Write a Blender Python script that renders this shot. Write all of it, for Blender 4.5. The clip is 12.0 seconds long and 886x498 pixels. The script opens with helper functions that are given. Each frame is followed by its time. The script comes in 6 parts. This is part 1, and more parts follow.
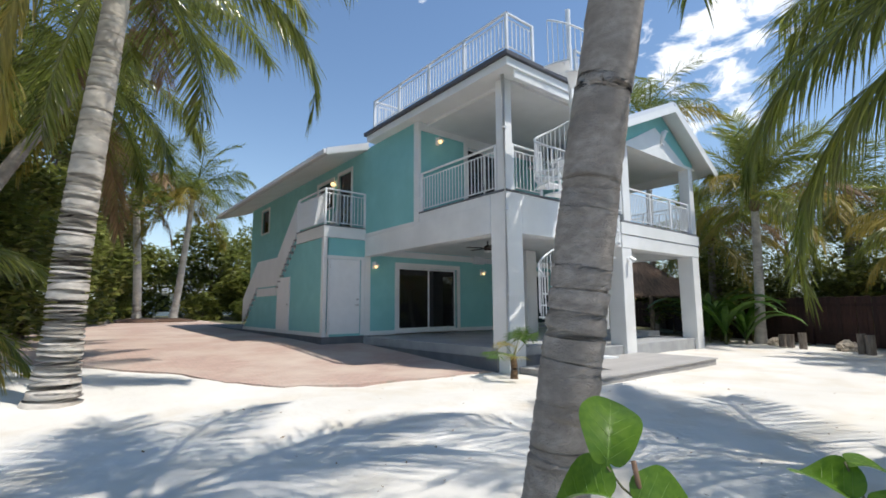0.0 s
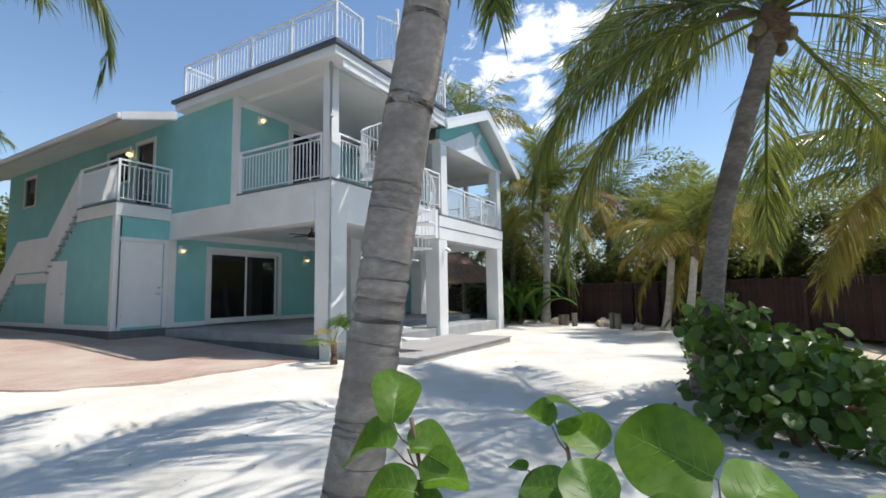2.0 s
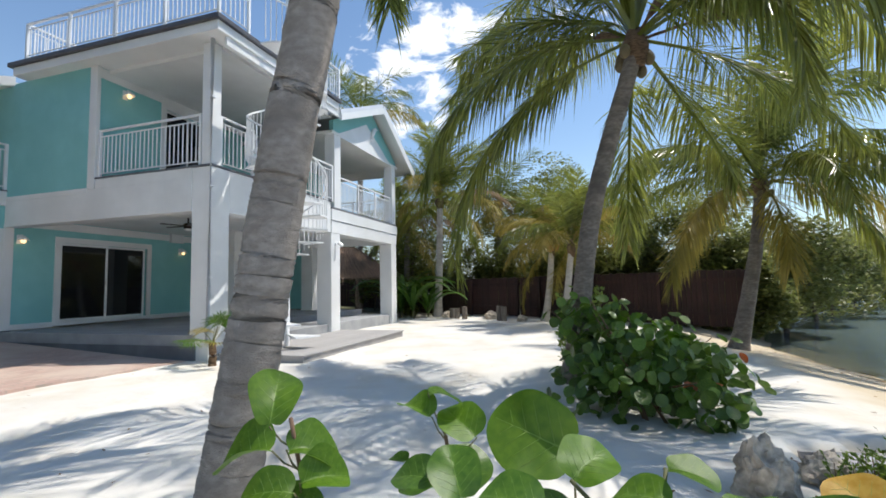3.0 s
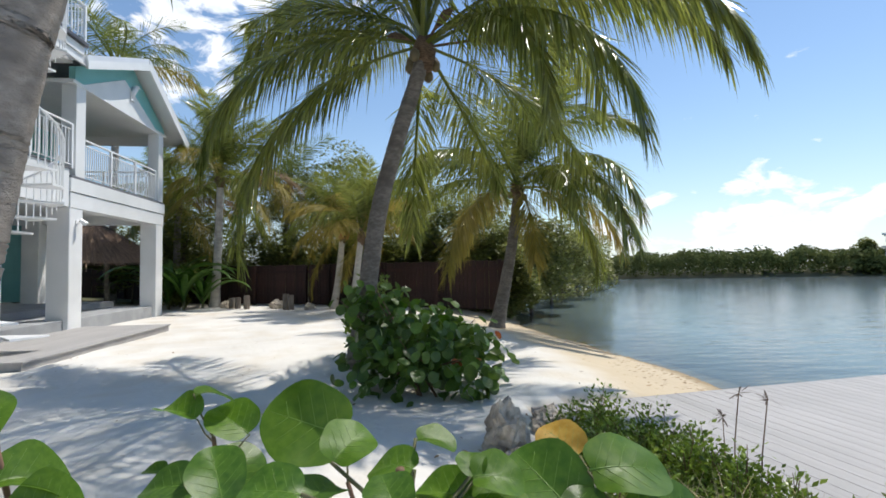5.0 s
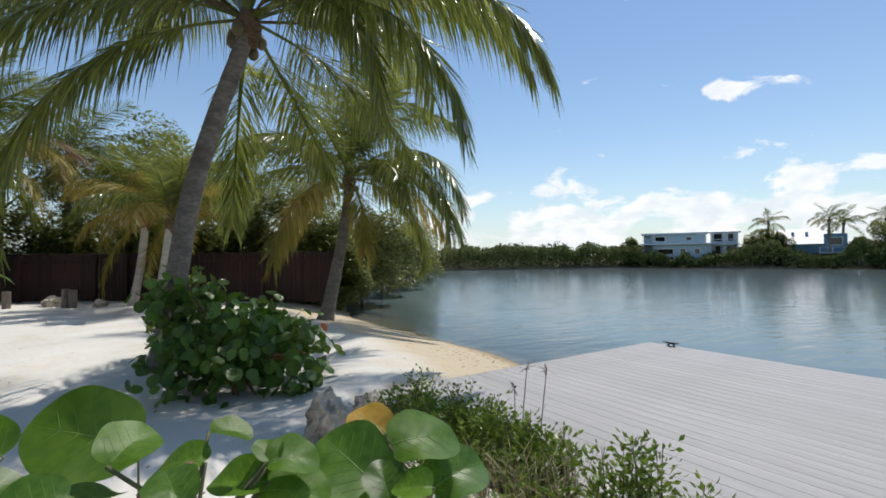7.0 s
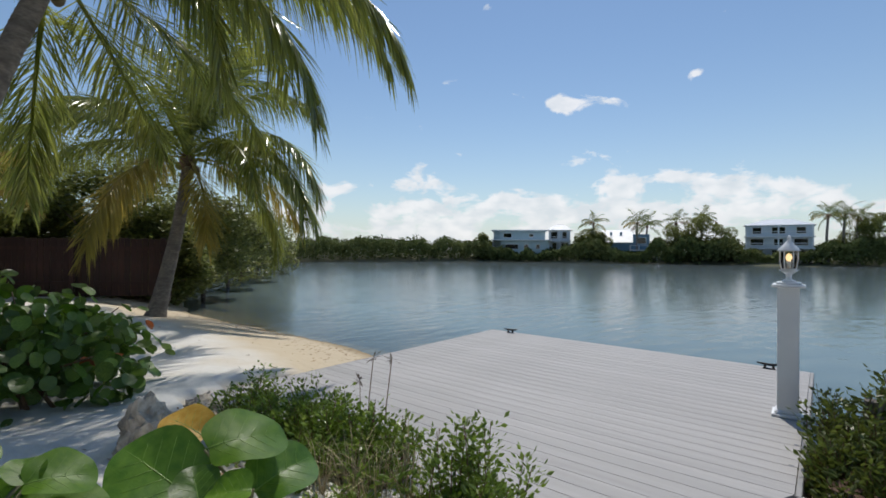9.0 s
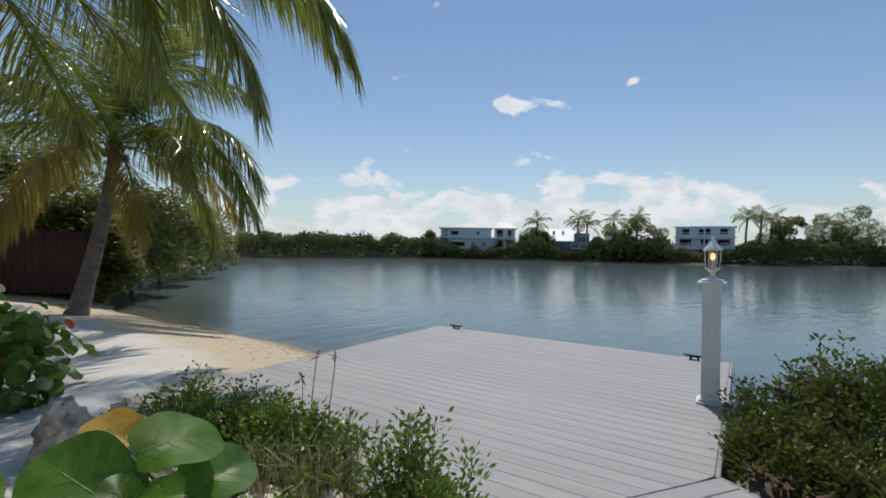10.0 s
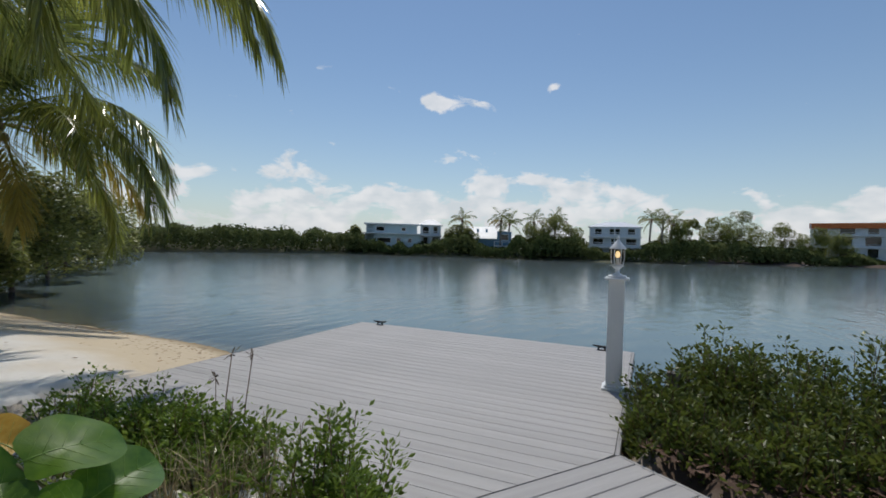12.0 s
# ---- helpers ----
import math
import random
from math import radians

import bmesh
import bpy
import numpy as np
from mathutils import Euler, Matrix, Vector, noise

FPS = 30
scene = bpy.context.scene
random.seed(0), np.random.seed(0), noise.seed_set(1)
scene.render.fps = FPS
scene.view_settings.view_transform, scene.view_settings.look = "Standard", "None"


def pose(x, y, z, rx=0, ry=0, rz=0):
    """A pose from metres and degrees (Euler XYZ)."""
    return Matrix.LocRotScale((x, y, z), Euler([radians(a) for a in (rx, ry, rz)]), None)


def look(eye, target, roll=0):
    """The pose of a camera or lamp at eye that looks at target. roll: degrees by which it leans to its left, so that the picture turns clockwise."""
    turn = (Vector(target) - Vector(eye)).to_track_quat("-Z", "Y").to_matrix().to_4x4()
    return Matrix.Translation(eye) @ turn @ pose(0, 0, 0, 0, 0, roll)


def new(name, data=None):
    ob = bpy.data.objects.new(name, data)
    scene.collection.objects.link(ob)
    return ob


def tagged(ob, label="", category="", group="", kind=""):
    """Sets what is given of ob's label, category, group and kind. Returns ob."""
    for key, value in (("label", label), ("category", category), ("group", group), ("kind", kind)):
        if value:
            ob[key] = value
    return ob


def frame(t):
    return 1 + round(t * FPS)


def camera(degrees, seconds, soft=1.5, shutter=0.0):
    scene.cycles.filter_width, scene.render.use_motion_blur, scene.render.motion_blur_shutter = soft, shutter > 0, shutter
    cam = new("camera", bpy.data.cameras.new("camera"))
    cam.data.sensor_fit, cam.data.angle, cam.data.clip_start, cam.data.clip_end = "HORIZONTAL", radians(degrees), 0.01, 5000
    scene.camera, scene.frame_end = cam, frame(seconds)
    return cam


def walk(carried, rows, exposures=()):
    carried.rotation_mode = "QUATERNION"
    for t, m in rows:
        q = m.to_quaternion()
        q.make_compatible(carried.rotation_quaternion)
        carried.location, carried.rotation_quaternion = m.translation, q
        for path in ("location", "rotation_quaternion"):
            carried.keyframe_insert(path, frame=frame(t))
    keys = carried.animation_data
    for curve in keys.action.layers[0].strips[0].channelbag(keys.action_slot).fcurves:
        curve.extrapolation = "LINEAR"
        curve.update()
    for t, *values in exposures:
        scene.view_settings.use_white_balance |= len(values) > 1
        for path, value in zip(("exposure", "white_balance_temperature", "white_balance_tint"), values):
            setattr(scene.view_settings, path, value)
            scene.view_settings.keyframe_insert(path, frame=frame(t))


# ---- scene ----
cam = camera(86.89, 12.0, soft=1.7)
PATH = [
    (0.0, pose(0.000, -0.000, 1.349, 97.16, 0.40, -38.50)),
    (0.5, pose(-0.055, -0.047, 1.350, 96.80, 0.61, -42.99)),
    (1.0, pose(-0.126, -0.121, 1.351, 96.34, 0.81, -47.82)),
    (1.5, pose(-0.164, -0.202, 1.353, 95.88, 0.92, -53.17)),
    (2.0, pose(-0.150, -0.259, 1.356, 95.33, 0.93, -59.42)),
    (2.5, pose(-0.142, -0.291, 1.359, 94.90, 1.08, -65.75)),
    (3.0, pose(-0.157, -0.311, 1.362, 94.43, 1.25, -72.23)),
    (5.0, pose(-0.195, -0.352, 1.376, 92.39, 0.96, -97.44)),
    (5.5, pose(-0.210, -0.369, 1.378, 92.04, 0.80, -102.54)),
    (6.0, pose(-0.237, -0.385, 1.379, 91.64, 0.72, -107.32)),
    (6.5, pose(-0.269, -0.393, 1.381, 91.32, 0.58, -112.39)),
    (7.0, pose(-0.293, -0.394, 1.381, 91.09, 0.51, -117.66)),
    (9.0, pose(-0.335, -0.464, 1.373, 90.14, -0.47, -134.69)),
    (9.5, pose(-0.337, -0.469, 1.371, 89.96, -0.80, -138.04)),
    (10.0, pose(-0.338, -0.466, 1.371, 89.84, -1.05, -141.15)),
    (10.5, pose(-0.349, -0.464, 1.371, 89.76, -1.21, -144.06)),
    (11.0, pose(-0.365, -0.459, 1.369, 89.69, -1.45, -146.88)),
    (11.5, pose(-0.379, -0.448, 1.368, 89.61, -1.73, -149.22)),
    (12.0, pose(-0.380, -0.438, 1.368, 89.61, -1.78, -150.21)),
]
walk(cam, PATH, exposures=[(0.0, 0.19), (3.0, 0.25), (5.0, 0.1), (7.0, -0.18), (9.0, -0.42), (12.0, -0.64)])

# ---- light: clear afternoon, sun high over the lake, small clouds ----
SUN_AZ, SUN_EL = radians(147), radians(62)      # azimuth clockwise from +y
sun_dir = Vector((math.sin(SUN_AZ) * math.cos(SUN_EL), math.cos(SUN_AZ) * math.cos(SUN_EL), math.sin(SUN_EL)))
sun_data = bpy.data.lights.new("sun", "SUN")
sun_data.energy, sun_data.angle, sun_data.color = 4.2, radians(0.55), (1.0, 0.95, 0.87)
sun = new("sun", sun_data)
sun.matrix_world = look(sun_dir * 60, (0, 0, 0))

world = bpy.data.worlds.new("sky")
scene.world = world
world.use_nodes = True
wn, wl = world.node_tree.nodes, world.node_tree.links
wn.clear()


def wnode(kind, **kw):
    n = wn.new(kind)
    for k, v in kw.items():
        if k == "op":
            n.operation = v
        else:
            n.inputs[k].default_value = v
    return n


def wmath(op, a, b=None):
    n = wn.new("ShaderNodeMath")
    n.operation = op
    for i, v in enumerate((a, b)):
        if v is None:
            continue
        if isinstance(v, (int, float)):
            n.inputs[i].default_value = v
        else:
            wl.new(v, n.inputs[i])
    return n.outputs[0]


sky = wn.new("ShaderNodeTexSky")
sky.sky_type, sky.sun_disc = "NISHITA", False
sky.sun_elevation, sky.sun_rotation = SUN_EL, SUN_AZ
sky.air_density, sky.dust_density, sky.ozone_density = 1.15, 0.15, 2.6
coord = wn.new("ShaderNodeTexCoord")
sep = wn.new("ShaderNodeSeparateXYZ")
wl.new(coord.outputs["Generated"], sep.inputs[0])
# cumulus: puffs along the horizon and some higher ones, broken up by noise
nrm = wn.new("ShaderNodeVectorMath")
nrm.operation = "NORMALIZE"
wl.new(coord.outputs["Generated"], nrm.inputs[0])
stretch = wn.new("ShaderNodeVectorMath")
stretch.operation = "MULTIPLY"
stretch.inputs[1].default_value = (1.0, 1.0, 1.9)
wl.new(nrm.outputs[0], stretch.inputs[0])
nz = wnode("ShaderNodeTexNoise", Scale=13.0, Detail=10.0, Roughness=0.58, Distortion=0.35)
wl.new(stretch.outputs[0], nz.inputs["Vector"])
low = wn.new("ShaderNodeMapRange")
wl.new(sep.outputs[2], low.inputs[0])
low.inputs[1].default_value, low.inputs[2].default_value = 0.02, 0.15
low.inputs[3].default_value, low.inputs[4].default_value = 0.08, -0.12
cov = wmath("ADD", nz.outputs["Fac"], low.outputs[0])
# clouds: azimuth and height in degrees, width, density
PUFFS = [(150.1, 16.4, 0.040, 0.30), (148.4, 17.0, 0.026, 0.26), (153.6, 16.7, 0.030, 0.22), (124.1, 14.4, 0.040, 0.24), (162.9, 18.6, 0.022, 0.24), (167.1, 19.6, 0.020, 0.16), (184.5, 17.0, 0.03, 0.14),
         (150.3, 10.3, 0.050, 0.20), (132.2, 10.5, 0.035, 0.18), (131.0, 8.3, 0.055, 0.24), (122.0, 7.2, 0.060, 0.20), (185.8, 7.8, 0.04, 0.12), (192.5, 5.2, 0.07, 0.20), (135.9, 5.9, 0.050, 0.22),
         (69.4, 27.0, 0.15, 0.20), (67.0, 21.0, 0.13, 0.25), (75.0, 31.2, 0.14, 0.14), (88.0, 29.6, 0.12, 0.12)]
# the bank of cumulus low over the far shore
BANK = [(141.5, 5.9, 0.050, 0.24), (146.3, 5.2, 0.060, 0.22), (155.9, 8.0, 0.055, 0.26), (160.9, 8.4, 0.040, 0.22), (156.5, 5.0, 0.070, 0.21), (166.8, 7.4, 0.065, 0.27), (172.7, 6.0, 0.055, 0.26), (178.0, 4.4, 0.05, 0.20), (164.0, 3.8, 0.09, 0.19),
        (128.0, 4.0, 0.08, 0.17), (134.0, 3.0, 0.08, 0.19), (186.0, 3.4, 0.08, 0.17), (117.0, 4.0, 0.07, 0.16), (150.0, 3.0, 0.09, 0.19)]
for az, el, w, amount in PUFFS + BANK:
    c = (math.sin(radians(az)) * math.cos(radians(el)), math.cos(radians(az)) * math.cos(radians(el)), math.sin(radians(el)))
    d = wn.new("ShaderNodeVectorMath")
    d.operation = "DISTANCE"
    d.inputs[1].default_value = (c[0], c[1], c[2] * 1.9)
    wl.new(stretch.outputs[0], d.inputs[0])
    q = wmath("POWER", wmath("DIVIDE", d.outputs["Value"], w), 2.0)
    cov = wmath("ADD", cov, wmath("MULTIPLY", wmath("POWER", 2.718, wmath("MULTIPLY", q, -1.0)), amount))
ramp = wn.new("ShaderNodeValToRGB")
ramp.color_ramp.elements[0].position, ramp.color_ramp.elements[1].position = 0.57, 0.675
wl.new(cov, ramp.inputs[0])
tone = wn.new("ShaderNodeHueSaturation")
tone.inputs["Saturation"].default_value = 1.04
wl.new(sky.outputs[0], tone.inputs["Color"])
bg_sky, bg_cloud, wmix = wn.new("ShaderNodeBackground"), wn.new("ShaderNodeBackground"), wn.new("ShaderNodeMixShader")
haze = wn.new("ShaderNodeMixRGB")
wl.new(wmath("MULTIPLY", wmath("POWER", 2.718, wmath("MULTIPLY", wmath("MAXIMUM", sep.outputs[2], 0.0), -9.0)), 0.75), haze.inputs[0])
wl.new(tone.outputs[0], haze.inputs[1])
haze.inputs[2].default_value = (4.9, 5.9, 6.8, 1)
wl.new(haze.outputs[0], bg_sky.inputs[0])
bg_sky.inputs[1].default_value = 0.138
shade = wnode("ShaderNodeTexNoise", Scale=22.0, Detail=6.0)
wl.new(stretch.outputs[0], shade.inputs["Vector"])
cramp = wn.new("ShaderNodeValToRGB")
cramp.color_ramp.elements[0].position, cramp.color_ramp.elements[1].position = 0.35, 0.6
cramp.color_ramp.elements[0].color, cramp.color_ramp.elements[1].color = (0.76, 0.81, 0.86, 1), (0.98, 0.98, 1.0, 1)
wl.new(shade.outputs["Fac"], cramp.inputs[0])
wl.new(cramp.outputs[0], bg_cloud.inputs[0])
bg_cloud.inputs[1].default_value = 1.25
wl.new(wmath("MULTIPLY", ramp.outputs[0], 0.85), wmix.inputs[0])
wl.new(bg_sky.outputs[0], wmix.inputs[1])
wl.new(bg_cloud.outputs[0], wmix.inputs[2])
wout = wn.new("ShaderNodeOutputWorld")
wl.new(wmix.outputs[0], wout.inputs[0])


# ---- materials ----
def mat(name, c1, c2=None, scale=6.0, rough=0.6, bump=0.0, bscale=60.0, metal=0.0, detail=5.0, c3=None, big=0.6, spec=0.5,
        coords="Object", stretch=(1, 1, 1), island=0.0, trans=0.0, rand=0.0):
    """A surface of two tones at two scales with a fine relief. island, rand: brightness that varies from piece to piece."""
    m = bpy.data.materials.new(name)
    m.use_nodes = True
    n, l = m.node_tree.nodes, m.node_tree.links
    p = n["Principled BSDF"]
    p.inputs["Roughness"].default_value, p.inputs["Metallic"].default_value = rough, metal
    p.inputs["Specular IOR Level"].default_value = spec
    c2 = c2 or c1
    tc, mp = n.new("ShaderNodeTexCoord"), n.new("ShaderNodeMapping")
    l.new(tc.outputs[coords], mp.inputs[0])
    mp.inputs["Scale"].default_value = stretch
    a = n.new("ShaderNodeTexNoise")
    a.inputs["Scale"].default_value, a.inputs["Detail"].default_value = scale, detail
    l.new(mp.outputs[0], a.inputs["Vector"])
    r = n.new("ShaderNodeValToRGB")
    r.color_ramp.elements[0].position, r.color_ramp.elements[1].position = 0.36, 0.66
    r.color_ramp.elements[0].color, r.color_ramp.elements[1].color = (*c1, 1), (*c2, 1)
    l.new(a.outputs["Fac"], r.inputs[0])
    col = r.outputs[0]
    if c3:
        b = n.new("ShaderNodeTexNoise")
        b.inputs["Scale"].default_value, b.inputs["Detail"].default_value = big, 4
        l.new(mp.outputs[0], b.inputs["Vector"])
        rb = n.new("ShaderNodeValToRGB")
        rb.color_ramp.elements[0].position, rb.color_ramp.elements[1].position = 0.45, 0.7
        l.new(b.outputs["Fac"], rb.inputs[0])
        mx = n.new("ShaderNodeMixRGB")
        l.new(rb.outputs[0], mx.inputs[0])
        l.new(col, mx.inputs[1])
        mx.inputs[2].default_value = (*c3, 1)
        col = mx.outputs[0]
    for amount, source in ((island, "ShaderNodeNewGeometry"), (rand, "ShaderNodeObjectInfo")):
        if amount:
            g = n.new(source)
            mr, hs = n.new("ShaderNodeMapRange"), n.new("ShaderNodeHueSaturation")
            l.new(g.outputs["Random Per Island" if source == "ShaderNodeNewGeometry" else "Random"], mr.inputs[0])
            mr.inputs[3].default_value, mr.inputs[4].default_value = 1 - amount, 1 + amount
            l.new(mr.outputs[0], hs.inputs["Value"])
            l.new(col, hs.inputs["Color"])
            col = hs.outputs[0]
    l.new(col, p.inputs["Base Color"])
    if bump:
        bn, bt = n.new("ShaderNodeBump"), n.new("ShaderNodeTexNoise")
        bt.inputs["Scale"].default_value, bt.inputs["Detail"].default_value = bscale, 6
        l.new(mp.outputs[0], bt.inputs["Vector"])
        l.new(bt.outputs["Fac"], bn.inputs["Height"])
        bn.inputs["Strength"].default_value, bn.inputs["Distance"].default_value = bump, 0.02
        l.new(bn.outputs[0], p.inputs["Normal"])
    if trans:
        t, s = n.new("ShaderNodeBsdfTranslucent"), n.new("ShaderNodeMixShader")
        l.new(col, t.inputs[0])
        s.inputs[0].default_value = trans
        l.new(p.outputs[0], s.inputs[1])
        l.new(t.outputs[0], s.inputs[2])
        l.new(s.outputs[0], n["Material Output"].inputs[0])
    return m


WHITE = mat("white_paint", (0.80, 0.81, 0.81), (0.73, 0.74, 0.74), 1.5, 0.5, 0.08, 90, c3=(0.70, 0.71, 0.70), big=0.5)
METALW = mat("white_powder_coat", (0.82, 0.83, 0.84), (0.78, 0.79, 0.80), 4, 0.35)
TURQ = mat("turquoise_stucco", (0.235, 0.545, 0.545), (0.265, 0.59, 0.59), 2.2, 0.75, 0.35, 70, c3=(0.22, 0.52, 0.52), big=0.45)
SLAB = mat("grey_concrete", (0.30, 0.31, 0.32), (0.38, 0.39, 0.40), 3, 0.8, 0.2, 50, c3=(0.26, 0.27, 0.28))
SKIRT = mat("dark_grey_paint", (0.12, 0.125, 0.14), (0.16, 0.165, 0.18), 3, 0.75, 0.2, 40)
DARKTRIM = mat("dark_roof_edge", (0.06, 0.06, 0.07), (0.10, 0.10, 0.11), 4, 0.5, 0.1)
ROOFW = mat("white_metal_roof", (0.75, 0.76, 0.77), (0.68, 0.69, 0.70), 1.2, 0.35, 0.0, metal=0.2)
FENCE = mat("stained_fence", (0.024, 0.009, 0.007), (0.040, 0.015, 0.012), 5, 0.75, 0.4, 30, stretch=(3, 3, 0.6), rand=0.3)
DECK = mat("grey_composite_board", (0.35, 0.335, 0.325), (0.41, 0.395, 0.385), 4, 0.62, 0.25, 45, stretch=(0.25, 4, 1), rand=0.06, c3=(0.32, 0.31, 0.30), big=0.8)
DECKD = mat("grey_board_edge", (0.29, 0.28, 0.275), (0.35, 0.34, 0.335), 4, 0.7, 0.2)
TIMBER = mat("old_timber", (0.13, 0.105, 0.085), (0.22, 0.19, 0.16), 6, 0.85, 0.5, 30, stretch=(4, 4, 0.7))
ROCK = mat("coral_rock", (0.40, 0.335, 0.265), (0.66, 0.575, 0.465), 14, 0.95, 1.0, 30, c3=(0.25, 0.205, 0.16), big=5)
BLACK = mat("black_metal", (0.015, 0.015, 0.016), (0.03, 0.03, 0.03), 10, 0.4, metal=0.6)
BRONZE = mat("dark_bronze", (0.03, 0.022, 0.018), (0.05, 0.035, 0.03), 10, 0.4, metal=0.7)
STEEL = mat("brushed_steel", (0.5, 0.5, 0.5), (0.6, 0.6, 0.6), 20, 0.3, metal=1.0)
THATCH = mat("palm_thatch", (0.20, 0.13, 0.095), (0.34, 0.235, 0.175), 8, 0.95, 1.0, 40, stretch=(5, 5, 0.5), island=0.3)
BARK = mat("palm_bark_grey", (0.255, 0.222, 0.195), (0.365, 0.322, 0.282), 16, 0.9, 0.7, 70, stretch=(1, 1, 1.7), c3=(0.205, 0.178, 0.155), big=3.0)
BARKR = mat("palm_bark_ringed", (0.165, 0.138, 0.115), (0.275, 0.235, 0.195), 14, 0.9, 0.7, 70, stretch=(1, 1, 2.2), c3=(0.125, 0.102, 0.085), big=3.0)
NUT = mat("young_coconut", (0.13, 0.10, 0.045), (0.20, 0.15, 0.07), 5, 0.5, 0.2, 40)
SHEATH = mat("orange_leaf_base", (0.42, 0.14, 0.035), (0.55, 0.22, 0.06), 6, 0.55, 0.2, 40, stretch=(1, 1, 4))
BARKL = mat("palm_bark_pale", (0.46, 0.42, 0.37), (0.62, 0.57, 0.50), 8, 0.9, 0.4, 50, stretch=(1, 1, 2.2), c3=(0.38, 0.34, 0.295), big=2)
BARKD = mat("tree_bark", (0.10, 0.075, 0.055), (0.21, 0.165, 0.13), 9, 0.95, 0.8, 30)
FIBRE = mat("palm_fibre", (0.10, 0.062, 0.035), (0.24, 0.15, 0.085), 14, 0.95, 0.8, 60, stretch=(1, 1, 4))
FROND = mat("palm_leaflet", (0.172, 0.210, 0.040), (0.290, 0.305, 0.064), 1.5, 0.22, island=0.45, trans=0.55, spec=1.0)
FRONDY = mat("palm_leaflet_yellow", (0.30, 0.25, 0.045), (0.42, 0.32, 0.07), 1.5, 0.45, island=0.25, trans=0.48)
FRONDD = mat("palm_leaflet_dry", (0.22, 0.14, 0.07), (0.32, 0.21, 0.11), 2, 0.8, island=0.3, trans=0.2)
FRONDB = mat("palm_leaflet_far", (0.130, 0.175, 0.033), (0.235, 0.260, 0.056), 1.5, 0.32, island=0.35, trans=0.52)
STALK = mat("palm_stalk", (0.16, 0.17, 0.06), (0.24, 0.22, 0.08), 4, 0.5)
GRAPE = mat("sea_grape_leaf", (0.080, 0.150, 0.022), (0.135, 0.220, 0.036), 9, 0.32, 0.15, 60, trans=0.34, rand=0.4, island=0.0)
GRAPEN = mat("sea_grape_leaf_young", (0.070, 0.155, 0.009), (0.108, 0.205, 0.015), 9, 0.40, 0.12, 60, trans=0.42, rand=0.15)
GRAPEG = mat("sea_grape_leaf_old", (0.050, 0.120, 0.012), (0.085, 0.170, 0.020), 9, 0.34, 0.12, 60, trans=0.34, rand=0.2)
GRAPEY = mat("sea_grape_leaf_yellow", (0.42, 0.24, 0.03), (0.50, 0.32, 0.06), 8, 0.4, 0.2, 60, trans=0.35)
GRAPER = mat("sea_grape_leaf_red", (0.33, 0.07, 0.02), (0.42, 0.13, 0.03), 8, 0.4, 0.2, 60, trans=0.3)
GRAPEB = mat("sea_grape_leaves_many", (0.070, 0.130, 0.020), (0.115, 0.190, 0.032), 7, 0.33, 0.1, 50, trans=0.32, island=0.35)
VEIN = mat("leaf_vein", (0.14, 0.25, 0.035), (0.18, 0.29, 0.05), 10, 0.4)
TWIG = mat("green_twig", (0.10, 0.105, 0.04), (0.15, 0.13, 0.06), 14, 0.7)
TWIGB = mat("brown_twig", (0.13, 0.07, 0.04), (0.19, 0.11, 0.065), 14, 0.7)
SHRUB = mat("small_shrub_leaf", (0.125, 0.195, 0.026), (0.215, 0.290, 0.046), 5, 0.33, trans=0.42, island=0.4)
SHRUBD = mat("dark_shrub_leaf", (0.085, 0.118, 0.020), (0.165, 0.190, 0.036), 5, 0.42, trans=0.4, island=0.4)
TREELEAF = mat("tree_leaf", (0.138, 0.172, 0.038), (0.250, 0.262, 0.068), 0.8, 0.42, trans=0.48, island=0.45)
MANGROVE = mat("mangrove_leaf", (0.155, 0.180, 0.048), (0.270, 0.275, 0.078), 0.7, 0.42, trans=0.5, island=0.45)
FARLEAF = mat("far_tree_leaf", (0.150, 0.190, 0.048), (0.285, 0.280, 0.082), 0.12, 0.7, island=0.18, trans=0.48)
FARBELT = mat("far_mangrove_leaf", (0.095, 0.125, 0.040), (0.175, 0.190, 0.066), 0.10, 0.8, island=0.15, trans=0.3, spec=0.2)
DRYGRASS = mat("dry_grass", (0.28, 0.23, 0.13), (0.40, 0.34, 0.20), 10, 0.9, trans=0.2, island=0.3)
DARKLEAF = mat("seed_head", (0.05, 0.035, 0.025), (0.09, 0.065, 0.045), 10, 0.9)
ORANGE = mat("orange_roof", (0.55, 0.14, 0.035), (0.62, 0.18, 0.05), 1, 0.7)
PALEBLUE = mat("pale_blue_siding", (0.50, 0.60, 0.62), (0.56, 0.66, 0.68), 0.8, 0.8)
PALEGREY = mat("pale_grey_siding", (0.58, 0.63, 0.66), (0.64, 0.69, 0.72), 0.8, 0.8)
MIDBLUE = mat("mid_blue_siding", (0.16, 0.27, 0.36), (0.20, 0.32, 0.42), 0.8, 0.8)
MULCH = mat("red_mulch", (0.075, 0.040, 0.027), (0.13, 0.075, 0.048), 14, 0.95, 1.0, 30)


def glass_mat(name, color, rough):
    m = bpy.data.materials.new(name)
    m.use_nodes = True
    p = m.node_tree.nodes["Principled BSDF"]
    p.inputs["Base Color"].default_value, p.inputs["Roughness"].default_value = (*color, 1), rough
    p.inputs["Specular IOR Level"].default_value = 0.6
    return m


DARKGLASS = glass_mat("tinted_glass", (0.012, 0.014, 0.015), 0.04)


